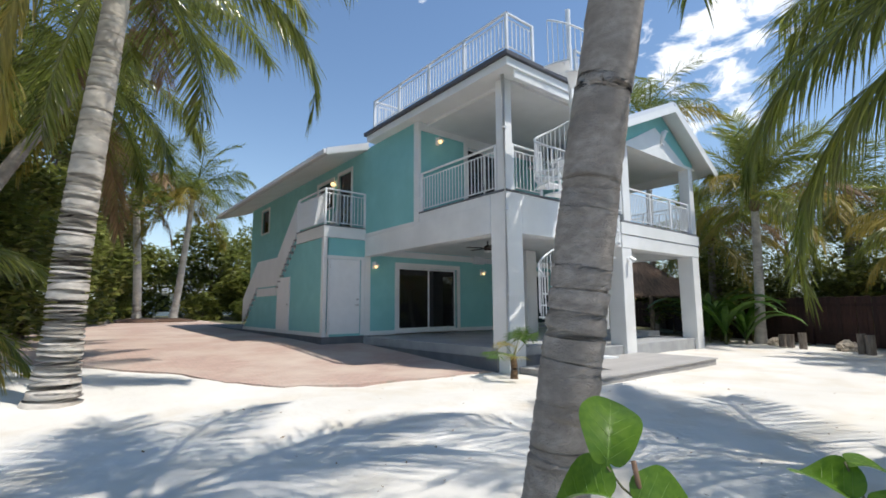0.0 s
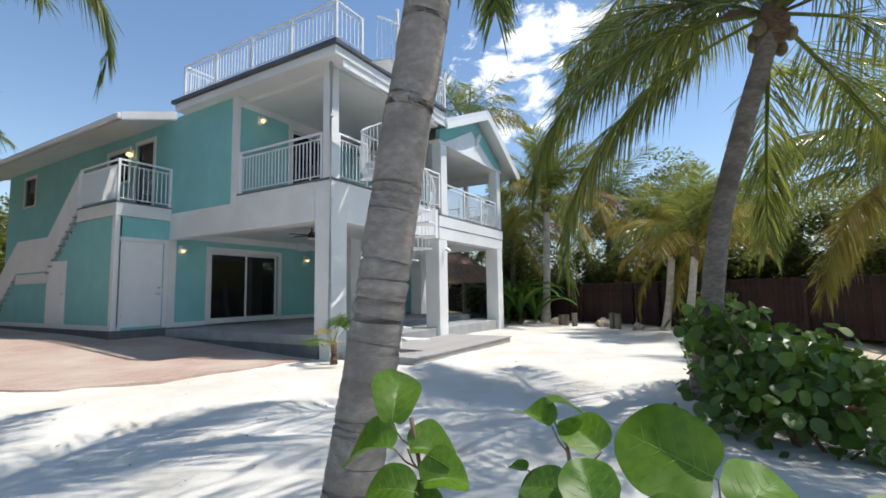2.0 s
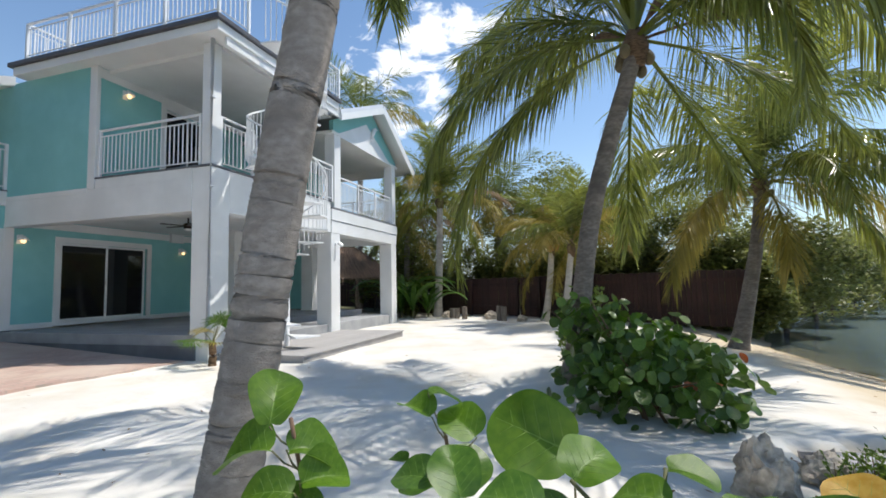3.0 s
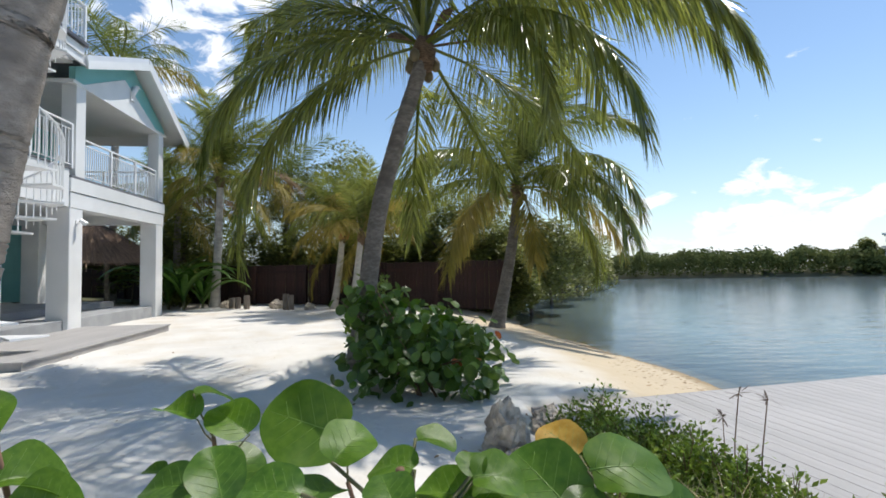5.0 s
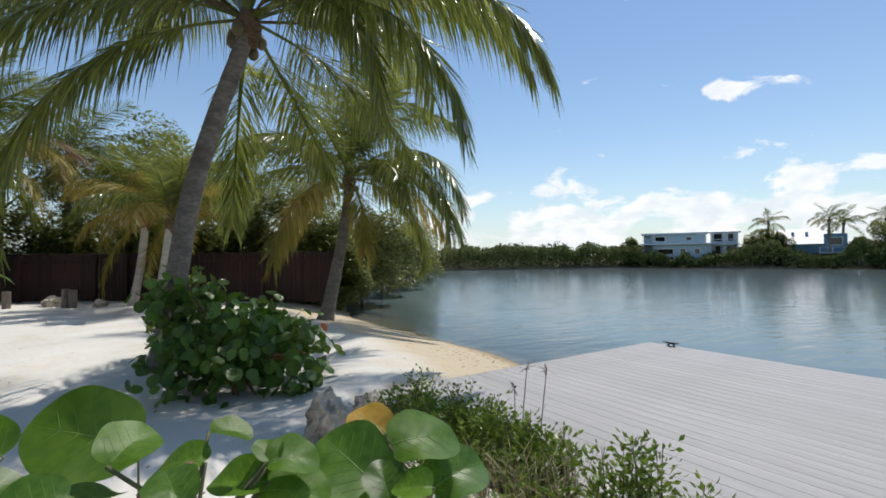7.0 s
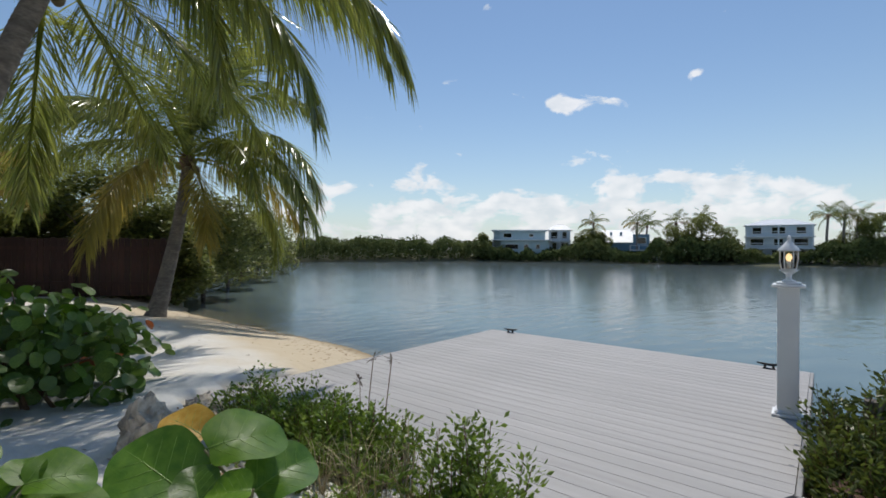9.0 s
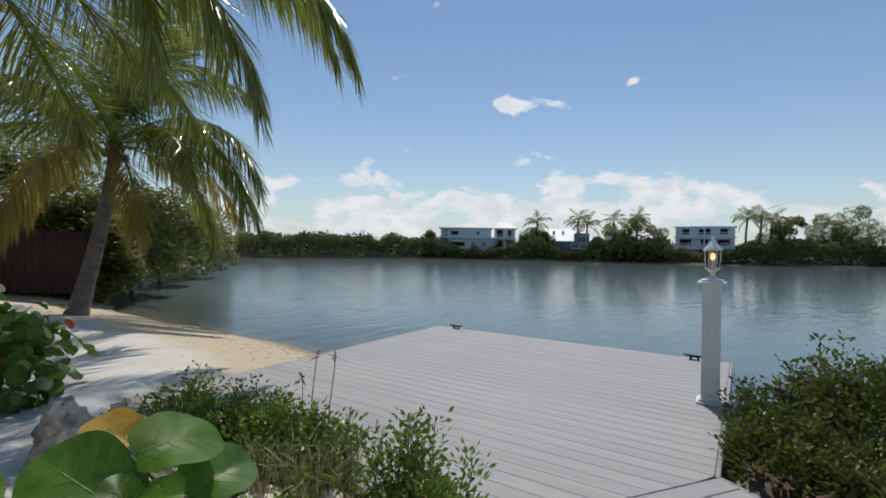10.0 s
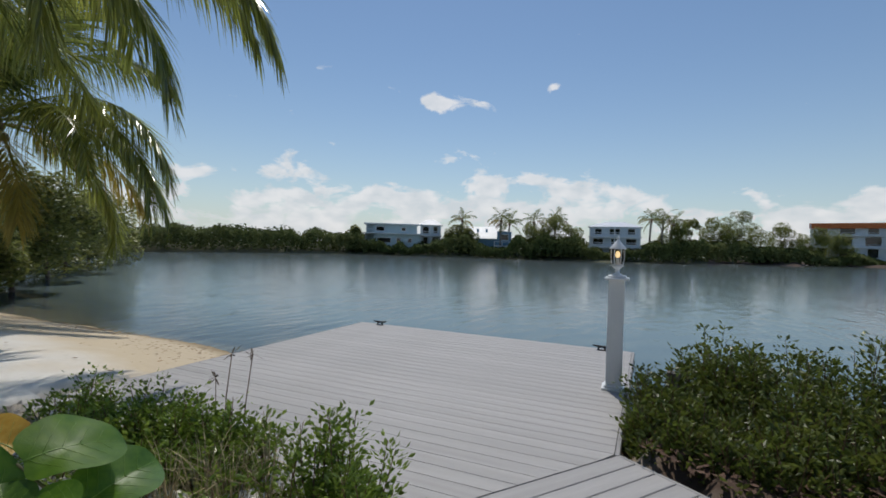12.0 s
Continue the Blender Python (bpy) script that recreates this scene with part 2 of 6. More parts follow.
def clear_glass():
    m = bpy.data.materials.new("clear_lamp_glass")
    m.use_nodes = True
    n, l = m.node_tree.nodes, m.node_tree.links
    n.clear()
    o, t, g, x, fr = (n.new("ShaderNode" + k) for k in ("OutputMaterial", "BsdfTransparent", "BsdfGlossy", "MixShader", "Fresnel"))
    t.inputs[0].default_value = (0.93, 0.95, 0.95, 1)
    g.inputs["Roughness"].default_value = 0.05
    l.new(fr.outputs[0], x.inputs[0])
    l.new(t.outputs[0], x.inputs[1])
    l.new(g.outputs[0], x.inputs[2])
    l.new(x.outputs[0], o.inputs[0])
    return m


LAMPGLASS = clear_glass()


def emit_mat(name, color, strength):
    m = bpy.data.materials.new(name)
    m.use_nodes = True
    p = m.node_tree.nodes["Principled BSDF"]
    p.inputs["Base Color"].default_value = (*color, 1)
    p.inputs["Emission Color"].default_value = (*color, 1)
    p.inputs["Emission Strength"].default_value = strength
    return m


BULB = emit_mat("warm_bulb", (1.0, 0.66, 0.32), 1.7)


def sand_mat():
    """White coral sand, tan and wet towards the water line, soil and grass far off."""
    m = mat("coral_sand", (0.66, 0.635, 0.59), (0.74, 0.715, 0.67), 1.1, 0.95, 0.75, 9, c3=(0.62, 0.59, 0.54), big=0.35)
    n, l = m.node_tree.nodes, m.node_tree.links
    p = n["Principled BSDF"]
    col = p.inputs["Base Color"].links[0].from_socket
    g, s = n.new("ShaderNodeNewGeometry"), n.new("ShaderNodeSeparateXYZ")
    l.new(g.outputs["Position"], s.inputs[0])
    nn = n.new("ShaderNodeTexNoise")
    nn.inputs["Scale"].default_value, nn.inputs["Detail"].default_value = 1.6, 6
    l.new(g.outputs["Position"], nn.inputs["Vector"])
    jit = n.new("ShaderNodeMath")
    jit.operation = "MULTIPLY_ADD"
    l.new(nn.outputs["Fac"], jit.inputs[0])
    jit.inputs[1].default_value = 0.18
    l.new(s.outputs[2], jit.inputs[2])
    for lo, hi, c in ((0.095, -0.03, (0.55, 0.455, 0.32)), (-0.30, -0.44, (0.30, 0.225, 0.125))):
        mr, mx = n.new("ShaderNodeMapRange"), n.new("ShaderNodeMixRGB")
        l.new(jit.outputs[0], mr.inputs[0])
        mr.inputs[1].default_value, mr.inputs[2].default_value = lo, hi
        l.new(mr.outputs[0], mx.inputs[0])
        l.new(col, mx.inputs[1])
        mx.inputs[2].default_value = (*c, 1)
        col = mx.outputs[0]
    ln = n.new("ShaderNodeVectorMath")
    ln.operation = "LENGTH"
    l.new(g.outputs["Position"], ln.inputs[0])
    mr, mx = n.new("ShaderNodeMapRange"), n.new("ShaderNodeMixRGB")
    l.new(ln.outputs["Value"], mr.inputs[0])
    mr.inputs[1].default_value, mr.inputs[2].default_value = 21.5, 25
    l.new(mr.outputs[0], mx.inputs[0])
    l.new(col, mx.inputs[1])
    mx.inputs[2].default_value = (0.10, 0.10, 0.05, 1)
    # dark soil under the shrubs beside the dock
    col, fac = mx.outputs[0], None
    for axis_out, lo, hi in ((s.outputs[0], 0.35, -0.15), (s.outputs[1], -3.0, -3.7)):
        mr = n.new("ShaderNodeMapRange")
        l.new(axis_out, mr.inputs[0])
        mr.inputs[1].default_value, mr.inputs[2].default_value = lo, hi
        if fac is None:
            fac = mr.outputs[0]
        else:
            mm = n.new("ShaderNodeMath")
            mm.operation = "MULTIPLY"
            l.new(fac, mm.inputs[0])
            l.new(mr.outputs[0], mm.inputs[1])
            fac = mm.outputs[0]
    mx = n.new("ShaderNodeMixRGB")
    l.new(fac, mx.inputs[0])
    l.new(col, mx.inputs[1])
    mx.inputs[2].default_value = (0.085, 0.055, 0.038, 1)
    l.new(mx.outputs[0], p.inputs["Base Color"])
    return m


def paver_mat():
    m = bpy.data.materials.new("brick_pavers")
    m.use_nodes = True
    n, l = m.node_tree.nodes, m.node_tree.links
    p = n["Principled BSDF"]
    p.inputs["Roughness"].default_value = 0.9
    tc, b = n.new("ShaderNodeTexCoord"), n.new("ShaderNodeTexBrick")
    l.new(tc.outputs["Object"], b.inputs["Vector"])
    b.inputs["Color1"].default_value, b.inputs["Color2"].default_value = (0.50, 0.355, 0.295, 1), (0.43, 0.295, 0.25, 1)
    b.inputs["Mortar"].default_value = (0.34, 0.285, 0.24, 1)
    b.inputs["Scale"].default_value, b.inputs["Mortar Size"].default_value = 1.0, 0.008
    b.inputs["Brick Width"].default_value, b.inputs["Row Height"].default_value = 0.22, 0.11
    nn, r, mx = n.new("ShaderNodeTexNoise"), n.new("ShaderNodeValToRGB"), n.new("ShaderNodeMixRGB")
    nn.inputs["Scale"].default_value, nn.inputs["Detail"].default_value = 0.7, 8
    l.new(tc.outputs["Object"], nn.inputs["Vector"])
    r.color_ramp.elements[0].position, r.color_ramp.elements[1].position = 0.42, 0.72
    l.new(nn.outputs["Fac"], r.inputs[0])
    l.new(r.outputs[0], mx.inputs[0])
    l.new(b.outputs["Color"], mx.inputs[1])
    mx.inputs[2].default_value = (0.55, 0.46, 0.39, 1)
    l.new(mx.outputs[0], p.inputs["Base Color"])
    bp = n.new("ShaderNodeBump")
    bp.inputs["Strength"].default_value, bp.inputs["Distance"].default_value = 0.6, 0.006
    bp.invert = True
    l.new(b.outputs["Fac"], bp.inputs["Height"])
    l.new(bp.outputs[0], p.inputs["Normal"])
    return m


def water_mat():
    m = bpy.data.materials.new("lake_water")
    m.use_nodes = True
    n, l = m.node_tree.nodes, m.node_tree.links
    n.clear()
    o, tr, df, bl, gl, x, fr = (n.new("ShaderNode" + k) for k in
                                ("OutputMaterial", "BsdfTransparent", "BsdfDiffuse", "MixShader", "BsdfGlossy", "MixShader", "Fresnel"))
    df.inputs[0].default_value = (0.145, 0.20, 0.212, 1)
    tr.inputs[0].default_value = (0.80, 0.84, 0.80, 1)
    gl.inputs["Roughness"].default_value = 0.11
    fr.inputs["IOR"].default_value = 1.33
    g, nn, n2, ad, bp = (n.new("ShaderNode" + k) for k in ("NewGeometry", "TexNoise", "TexNoise", "Math", "Bump"))
    mp = n.new("ShaderNodeMapping")
    mp.inputs["Rotation"].default_value = (0, 0, radians(-30))
    mp.inputs["Scale"].default_value = (1.0, 0.35, 1.0)
    l.new(g.outputs["Position"], mp.inputs[0])
    for t, sc in ((nn, 3.2), (n2, 0.55)):
        l.new(mp.outputs[0], t.inputs["Vector"])
        t.inputs["Scale"].default_value, t.inputs["Detail"].default_value = sc, 3
    l.new(nn.outputs["Fac"], ad.inputs[0])
    l.new(n2.outputs["Fac"], ad.inputs[1])
    l.new(ad.outputs[0], bp.inputs["Height"])
    bp.inputs["Strength"].default_value, bp.inputs["Distance"].default_value = 0.2, 0.12
    for t in (gl, fr):
        l.new(bp.outputs[0], t.inputs["Normal"])
    # shallow and clear at the beach, murky further out
    s, mr = n.new("ShaderNodeSeparateXYZ"), n.new("ShaderNodeMapRange")
    l.new(g.outputs["Position"], s.inputs[0])
    l.new(s.outputs[1], mr.inputs[0])
    mr.inputs[1].default_value, mr.inputs[2].default_value = -5.6, -9.5
    mr.inputs[3].default_value, mr.inputs[4].default_value = 0.35, 1.0
    l.new(mr.outputs[0], bl.inputs[0])
    l.new(tr.outputs[0], bl.inputs[1])
    l.new(df.outputs[0], bl.inputs[2])
    l.new(fr.outputs[0], x.inputs[0])
    l.new(bl.outputs[0], x.inputs[1])
    l.new(gl.outputs[0], x.inputs[2])
    l.new(x.outputs[0], o.inputs[0])
    return m


SAND, PAVER, WATER = sand_mat(), paver_mat(), water_mat()


# ---- mesh helpers ----
def mesh_of(bm, name, material, smooth=False):
    me = bpy.data.meshes.new(name)
    bm.to_mesh(me)
    bm.free()
    me.materials.append(material)
    if smooth:
        me.shade_smooth()
    return me


def part(name, bm, material, parent, label="", smooth=False):
    ob = new(name, bm if isinstance(bm, bpy.types.Mesh) else mesh_of(bm, name, material, smooth))
    ob.parent = parent
    return tagged(ob, label)


def thing(name, label, category, at=(0, 0, 0), rz=0.0, group="", kind=""):
    ob = new(name)
    ob.matrix_basis = pose(*at, 0, 0, rz)
    ob.empty_display_size = 0.2
    return tagged(ob, label, category, group, kind)


def solid(name, bm, material, label, category, kind="", group="", smooth=False):
    return tagged(new(name, mesh_of(bm, name, material, smooth)), label, category, group, kind)


def box(x0, y0, z0, x1, y1, z1, bevel=0.0, bm=None):
    """A box between two corners, with rounded edges, added to bm."""
    own = bmesh.new()
    bmesh.ops.create_cube(own, size=1.0, matrix=Matrix.Translation(((x0 + x1) / 2, (y0 + y1) / 2, (z0 + z1) / 2))
                          @ Matrix.Diagonal((abs(x1 - x0), abs(y1 - y0), abs(z1 - z0), 1)))
    if bevel:
        bmesh.ops.bevel(own, geom=own.edges[:], offset=bevel, segments=1, affect="EDGES")
    return join(bm, own)


def join(bm, own):
    if bm is None:
        return own
    me = bpy.data.meshes.new("tmp")
    own.to_mesh(me)
    own.free()
    bm.from_mesh(me)
    bpy.data.meshes.remove(me)
    return bm


def bar(p, q, r, bm=None, sides=6, r2=None):
    """A round bar from p to q."""
    p, q = Vector(p), Vector(q)
    own = bmesh.new()
    d = q - p
    bmesh.ops.create_cone(own, cap_ends=True, segments=sides, radius1=r, radius2=r if r2 is None else r2, depth=d.length,
                          matrix=Matrix.Translation((p + q) / 2) @ d.to_track_quat("Z", "Y").to_matrix().to_4x4())
    return join(bm, own)


def tube(points, radii, sides=8, bm=None, cap=True):
    """A round limb through points."""
    own = bmesh.new()
    rings = []
    for i, p in enumerate(points):
        p = Vector(p)
        d = Vector(points[min(i + 1, len(points) - 1)]) - Vector(points[max(i - 1, 0)])
        q = d.to_track_quat("Z", "Y")
        rings.append([own.verts.new(p + q @ Vector((radii[i] * math.cos(a), radii[i] * math.sin(a), 0)))
                      for a in (2 * math.pi * k / sides for k in range(sides))])
    for a, b in zip(rings, rings[1:]):
        for k in range(sides):
            own.faces.new((a[k], a[(k + 1) % sides], b[(k + 1) % sides], b[k]))
    if cap:
        own.faces.new(rings[0][::-1])
        own.faces.new(rings[-1])
    return join(bm, own)


def prism(outline, z0, z1, bm=None):
    """An outline of (x, y) pulled up from z0 to z1."""
    own = bmesh.new()
    lo = [own.verts.new((x, y, z0)) for x, y in outline]
    hi = [own.verts.new((x, y, z1)) for x, y in outline]
    own.faces.new(lo[::-1])
    own.faces.new(hi)
    for i in range(len(lo)):
        j = (i + 1) % len(lo)
        own.faces.new((lo[i], lo[j], hi[j], hi[i]))
    bmesh.ops.recalc_face_normals(own, faces=own.faces[:])
    return join(bm, own)


def slab3(points, thick, bm=None):
    """A flat polygon of 3D points, thickened downwards along its normal."""
    own = bmesh.new()
    vs = [Vector(p) for p in points]
    nrm = (vs[1] - vs[0]).cross(vs[2] - vs[0]).normalized()
    top = [own.verts.new(v) for v in vs]
    bot = [own.verts.new(v - nrm * thick) for v in vs]
    own.faces.new(top)
    own.faces.new(bot[::-1])
    for i in range(len(vs)):
        j = (i + 1) % len(vs)
        own.faces.new((top[j], top[i], bot[i], bot[j]))
    return join(bm, own)


def raw(name, verts, faces, material, smooth=False):
    me = bpy.data.meshes.new(name)
    me.from_pydata(verts, [], faces)
    me.materials.append(material)
    if smooth:
        me.shade_smooth()
    return me


# ---- the ground, one sheet to the horizon, with the lake's basin in it ----
WATER_Z = -0.55
SHORE_X = [-400, -60, -12, -3, -0.4, 0.5, 2, 5.5, 7.6, 9.9, 12.5, 14.9, 18, 24, 34, 44, 400]
SHORE_Y = [-60, -20, -10, -8.4, -7.4, -6.2, -5.2, -5.5, -5.6, -5.35, -5.0, -4.9, -5.6, -8.0, -12.5, -17.5, -160]
FAR_B = [-200, -193, -187, -176, -162, -150, -138, -127, -113, -108]
FAR_D = [165, 150, 122, 88, 80, 80, 81, 74, 66, 62]


def far_shore(x, y):
    """How far the lake reaches in the direction of (x, y)."""
    b = np.degrees(np.arctan2(-x, y))
    b = np.where(b > 0, b - 360, b)
    return np.interp(b, FAR_B, FAR_D)


def ground_z(x, y):
    x, y = np.asarray(x, float), np.asarray(y, float)
    s = np.interp(x, SHORE_X, SHORE_Y) - y
    rise = 0.055 * np.clip(y - 7.5, 0, 6) + 0.012 * np.clip(y - 13.5, 0, 30)
    near = np.where(s > -3.0, WATER_Z * np.clip((s + 3.0) / 3.0, 0, None) ** 1.35, 0.0)
    near = np.maximum(near, -2.0) + rise
    far = np.clip((np.hypot(x, y) - far_shore(x, y)) * 0.25 + WATER_Z, -2.0, 0.5)
    z = np.where(y < -2, np.maximum(near, far), near)
    # dug out under the dock and the walkway
    u, v = (x - 0.6) * 0.9945 + (y + 7.48) * 0.1045, -(x - 0.6) * 0.1045 + (y + 7.48) * 0.9945
    p, q = (x - 0.14) * 0.492 + (y + 3.87) * 0.870, -(x - 0.14) * 0.870 + (y + 3.87) * 0.492
    under = ((u > -0.12) & (u < 4.5) & (v < 5.15)) | ((p > -0.1) & (p < 2.55) & (q > -0.4) & (q < 3.1))
    return np.where(under, np.minimum(z, -0.24), z)


def axis(lo, hi, step):
    """Grid lines, close together in the middle and wider towards the horizon."""
    mid = list(np.arange(lo, hi + 1e-6, step))
    out, d = [], step
    v = hi
    while v < 900:
        d *= 1.22
        v += d
        out.append(v)
    left, d, v = [], step, lo
    while v > -900:
        d *= 1.22
        v -= d
        left.append(v)
    return np.array(left[::-1] + mid + out)


gx, gy = axis(-4, 18, 0.22), axis(-9, 14, 0.22)
GX, GY = np.meshgrid(gx, gy)
GZ = ground_z(GX, GY)
nearby = np.clip(1 - np.maximum(np.abs(GX - 6) - 13, 0) / 6, 0, 1) * np.clip(1 - np.maximum(np.abs(GY) - 9, 0) / 6, 0, 1)
bumps = np.array([[noise.noise((x * 0.9, y * 0.9, 0.3)) * 0.035 + noise.noise((x * 2.6, y * 2.6, 4.3)) * 0.018
                   for x in gx] for y in gy])
GZ = GZ + bumps * nearby
w_, h_ = len(gx), len(gy)
faces = [(j * w_ + i, j * w_ + i + 1, (j + 1) * w_ + i + 1, (j + 1) * w_ + i) for j in range(h_ - 1) for i in range(w_ - 1)]
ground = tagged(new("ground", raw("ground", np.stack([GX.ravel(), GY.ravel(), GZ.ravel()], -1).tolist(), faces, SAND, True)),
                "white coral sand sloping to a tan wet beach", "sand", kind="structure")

wv = [(x, y, WATER_Z) for x, y in ((-700, -2.0), (700, -2.0), (700, -700), (-700, -700))]
water = tagged(new("water", raw("water", wv, [(3, 2, 1, 0)], WATER)), "calm grey-blue lake water with faint ripples", "water", kind="structure")


# ---- driveway of pavers with a curved edge against the sand ----
EDGE = [(-14, 30), (-9, 22), (-5, 17), (-1.2, 13.4), (0.4, 11.5), (1.6, 10.2), (2.2, 8.9), (2.8, 8.1), (3.75, 7.62), (5.0, 7.42), (6.2, 7.25), (6.95, 7.2)]
own = bmesh.new()
ROW, NU = [], 40
for k in range(NU + 1):
    u = k / NU * (len(EDGE) - 1)
    i = min(int(u), len(EDGE) - 2)
    f = u - i
    ex, ey = (EDGE[i][c] * (1 - f) + EDGE[i + 1][c] * f for c in (0, 1))
    wob = 0.05 * math.sin(u * 5.1) + 0.03 * math.sin(u * 11.3)
    line = []
    for j in range(15):
        g = j / 14
        x, y = ex + (7.05 - ex) * g * (1 if ey < 12 else 0.95), ey + wob + (46 - ey) * g ** 1.6
        line.append((x, y))
    ROW.append(line)
verts = [(x, y, float(ground_z(x, y)) + 0.035) for line in ROW for x, y in line]
pf = [(k * 15 + j, (k + 1) * 15 + j, (k + 1) * 15 + j + 1, k * 15 + j + 1) for k in range(NU) for j in range(14)]
skirt0 = len(verts)
verts += [(line[0][0], line[0][1], float(ground_z(*line[0])) - 0.1) for line in ROW]
pf += [(skirt0 + k, skirt0 + k + 1, (k + 1) * 15, k * 15) for k in range(NU)]
pavement = tagged(new("pavement", raw("pavement", verts, pf, PAVER)), "pinkish brick paver driveway with a curved edge", "driveway", kind="structure")


# ---- dock of grey boards over the water ----
DOCK_Z = -0.045
dock = thing("dock", "grey composite board dock over the lake's edge", "dock", (0.6, -7.48, DOCK_Z), math.degrees(math.atan2(0.46, 4.38)))
# dock axes: x along the far edge, y back to the shore
DW, DL = 4.42, 5.2


def board(length, width, thick=0.03):
    return mesh_of(box(0, 0, -thick, length, width, 0, 0.004), "board", DECK)


def mitre(v):
    """Where the boards end against the walkway, v metres from the far edge."""
    return -0.06 if v < 3.64 else -0.078 + (v - 3.64) * 0.713


PLAIN = mesh_of(prism([(-0.06, 0), (DW, 0), (DW, 0.14), (-0.06, 0.14)], -0.03, 0), "board", DECK)
for k in range(int(DL / 0.1455)):
    v = k * 0.1455
    if v < 3.4:
        b = part("board", PLAIN, DECK, dock)
        b.location = (0, v, 0)
    else:
        part("board", prism([(mitre(v), v), (DW, v), (DW, v + 0.14), (mitre(v + 0.14), v + 0.14)], -0.03, 0), DECK, dock)
part("edge_board", box(-0.03, -0.035, -0.17, DW + 0.03, -0.004, -0.003, 0.004), DECKD, dock, "grey fascia board")
part("edge_board", box(DW + 0.004, -0.03, -0.17, DW + 0.035, DL, -0.003, 0.004), DECKD, dock, "grey fascia board")
part("edge_board", box(-0.095, -0.03, -0.17, -0.064, 3.64, -0.003, 0.004), DECKD, dock, "grey fascia board")
for i in range(4):
    for j in range(3):
        part("pile", bar((0.25 + i * 1.3, 0.3 + j * 1.7, -2.0), (0.25 + i * 1.3, 0.3 + j * 1.7, -0.035), 0.11, sides=12), TIMBER, dock)
for j in range(4):
    part("joist", box(0.02, 0.2 + j * 1.5, -0.2, DW - 0.02, 0.26 + j * 1.5, -0.035), TIMBER, dock)

walkway = thing("walkway", "narrow walkway of grey boards that joins the dock at an angle", "walkway", (0.14, -3.87, DOCK_Z - 0.003), 60.5)
for k in range(22):
    b = part("board", board(2.6, 0.139), DECK, walkway)
    b.location = (0.0, 0.004 + k * 0.146, 0)
part("edge_board", box(-0.034, 0.0, -0.16, -0.003, 3.2, -0.003, 0.004), DECKD, walkway)


def cleat(x, y, rz):
    t = thing("cleat", "black metal mooring cleat bolted to the dock boards", "cleat", (x, y, DOCK_Z), rz, "dock cleats")
    b = bar((-0.045, 0, 0), (-0.04, 0, 0.05), 0.014, sides=8)
    bar((0.045, 0, 0), (0.04, 0, 0.05), 0.014, b, 8)
    box(-0.065, -0.025, 0, 0.065, 0.025, 0.01, 0.003, b)
    part("foot", b, BLACK, t)
    part("horn", tube([(-0.125, 0, 0.066), (-0.07, 0, 0.058), (0, 0, 0.052), (0.07, 0, 0.058), (0.125, 0, 0.066)], [0.008, 0.014, 0.016, 0.014, 0.008]), BLACK, t, smooth=True)


cleat(4.58, -6.98, 8)
cleat(0.92, -7.33, 8)


def lathe(profile, sides=24, bm=None):
    """A turned shape from (radius, height) pairs."""
    own = bmesh.new()
    rings = [[own.verts.new((r * math.cos(2 * math.pi * k / sides), r * math.sin(2 * math.pi * k / sides), z)) for k in range(sides)] for r, z in profile]
    for a, b in zip(rings, rings[1:]):
        for k in range(sides):
            own.faces.new((a[k], a[(k + 1) % sides], b[(k + 1) % sides], b[k]))
    own.faces.new(rings[0][::-1])
    own.faces.new(rings[-1])
    return join(bm, own)


# lamp post at the dock's edge
lp = thing("lamp_post", "white square lamp post with a lit glass lantern on the dock", "lamp post", (0.445, -5.49, DOCK_Z), 8)
part("post", box(-0.078, -0.078, 0, 0.078, 0.078, 1.12, 0.006), METALW, lp)
b = box(-0.115, -0.115, 0, 0.115, 0.115, 0.025, 0.006)
box(-0.095, -0.095, 0.025, 0.095, 0.095, 0.05, 0.008, b)
part("base_skirt", b, METALW, lp)
b = box(-0.12, -0.12, 1.12, 0.12, 0.12, 1.145, 0.006)
box(-0.09, -0.09, 1.145, 0.09, 0.09, 1.165, 0.006, b)
part("cap", b, METALW, lp)
part("neck", lathe([(0.05, 1.165), (0.05, 1.18), (0.022, 1.19), (0.022, 1.230), (0.035, 1.241), (0.075, 1.268)], 16), METALW, lp, smooth=True)
lantern = part("lantern", lathe([(0.054, 1.268), (0.059, 1.271), (0.059, 1.279), (0.043, 1.281)], 16), METALW, lp, "white metal lantern")
part("glass", lathe([(0.050, 1.280), (0.061, 1.344), (0.061, 1.420), (0.059, 1.435)], 16), LAMPGLASS, lantern, "clear glass", True)
for k in range(6):
    a = 2 * math.pi * k / 6
    c, s = math.cos(a), math.sin(a)
    part("lantern_bar", tube([(0.053 * c, 0.053 * s, 1.277), (0.065 * c, 0.065 * s, 1.344), (0.065 * c, 0.065 * s, 1.439)], [0.0045] * 3, 5), METALW, lantern)
part("roof", lathe([(0.083, 1.435), (0.081, 1.444), (0.036, 1.496), (0.016, 1.526), (0.013, 1.541), (0.017, 1.550), (0.003, 1.572)], 20), METALW, lantern, "pointed white cap", True)
part("bulb", lathe([(0.009, 1.344), (0.022, 1.366), (0.024, 1.385), (0.014, 1.408), (0.003, 1.414)], 14), BULB, lantern, "warm lit bulb", True)
part("socket", bar((0, 0, 1.279), (0, 0, 1.347), 0.018, sides=10), METALW, lantern)


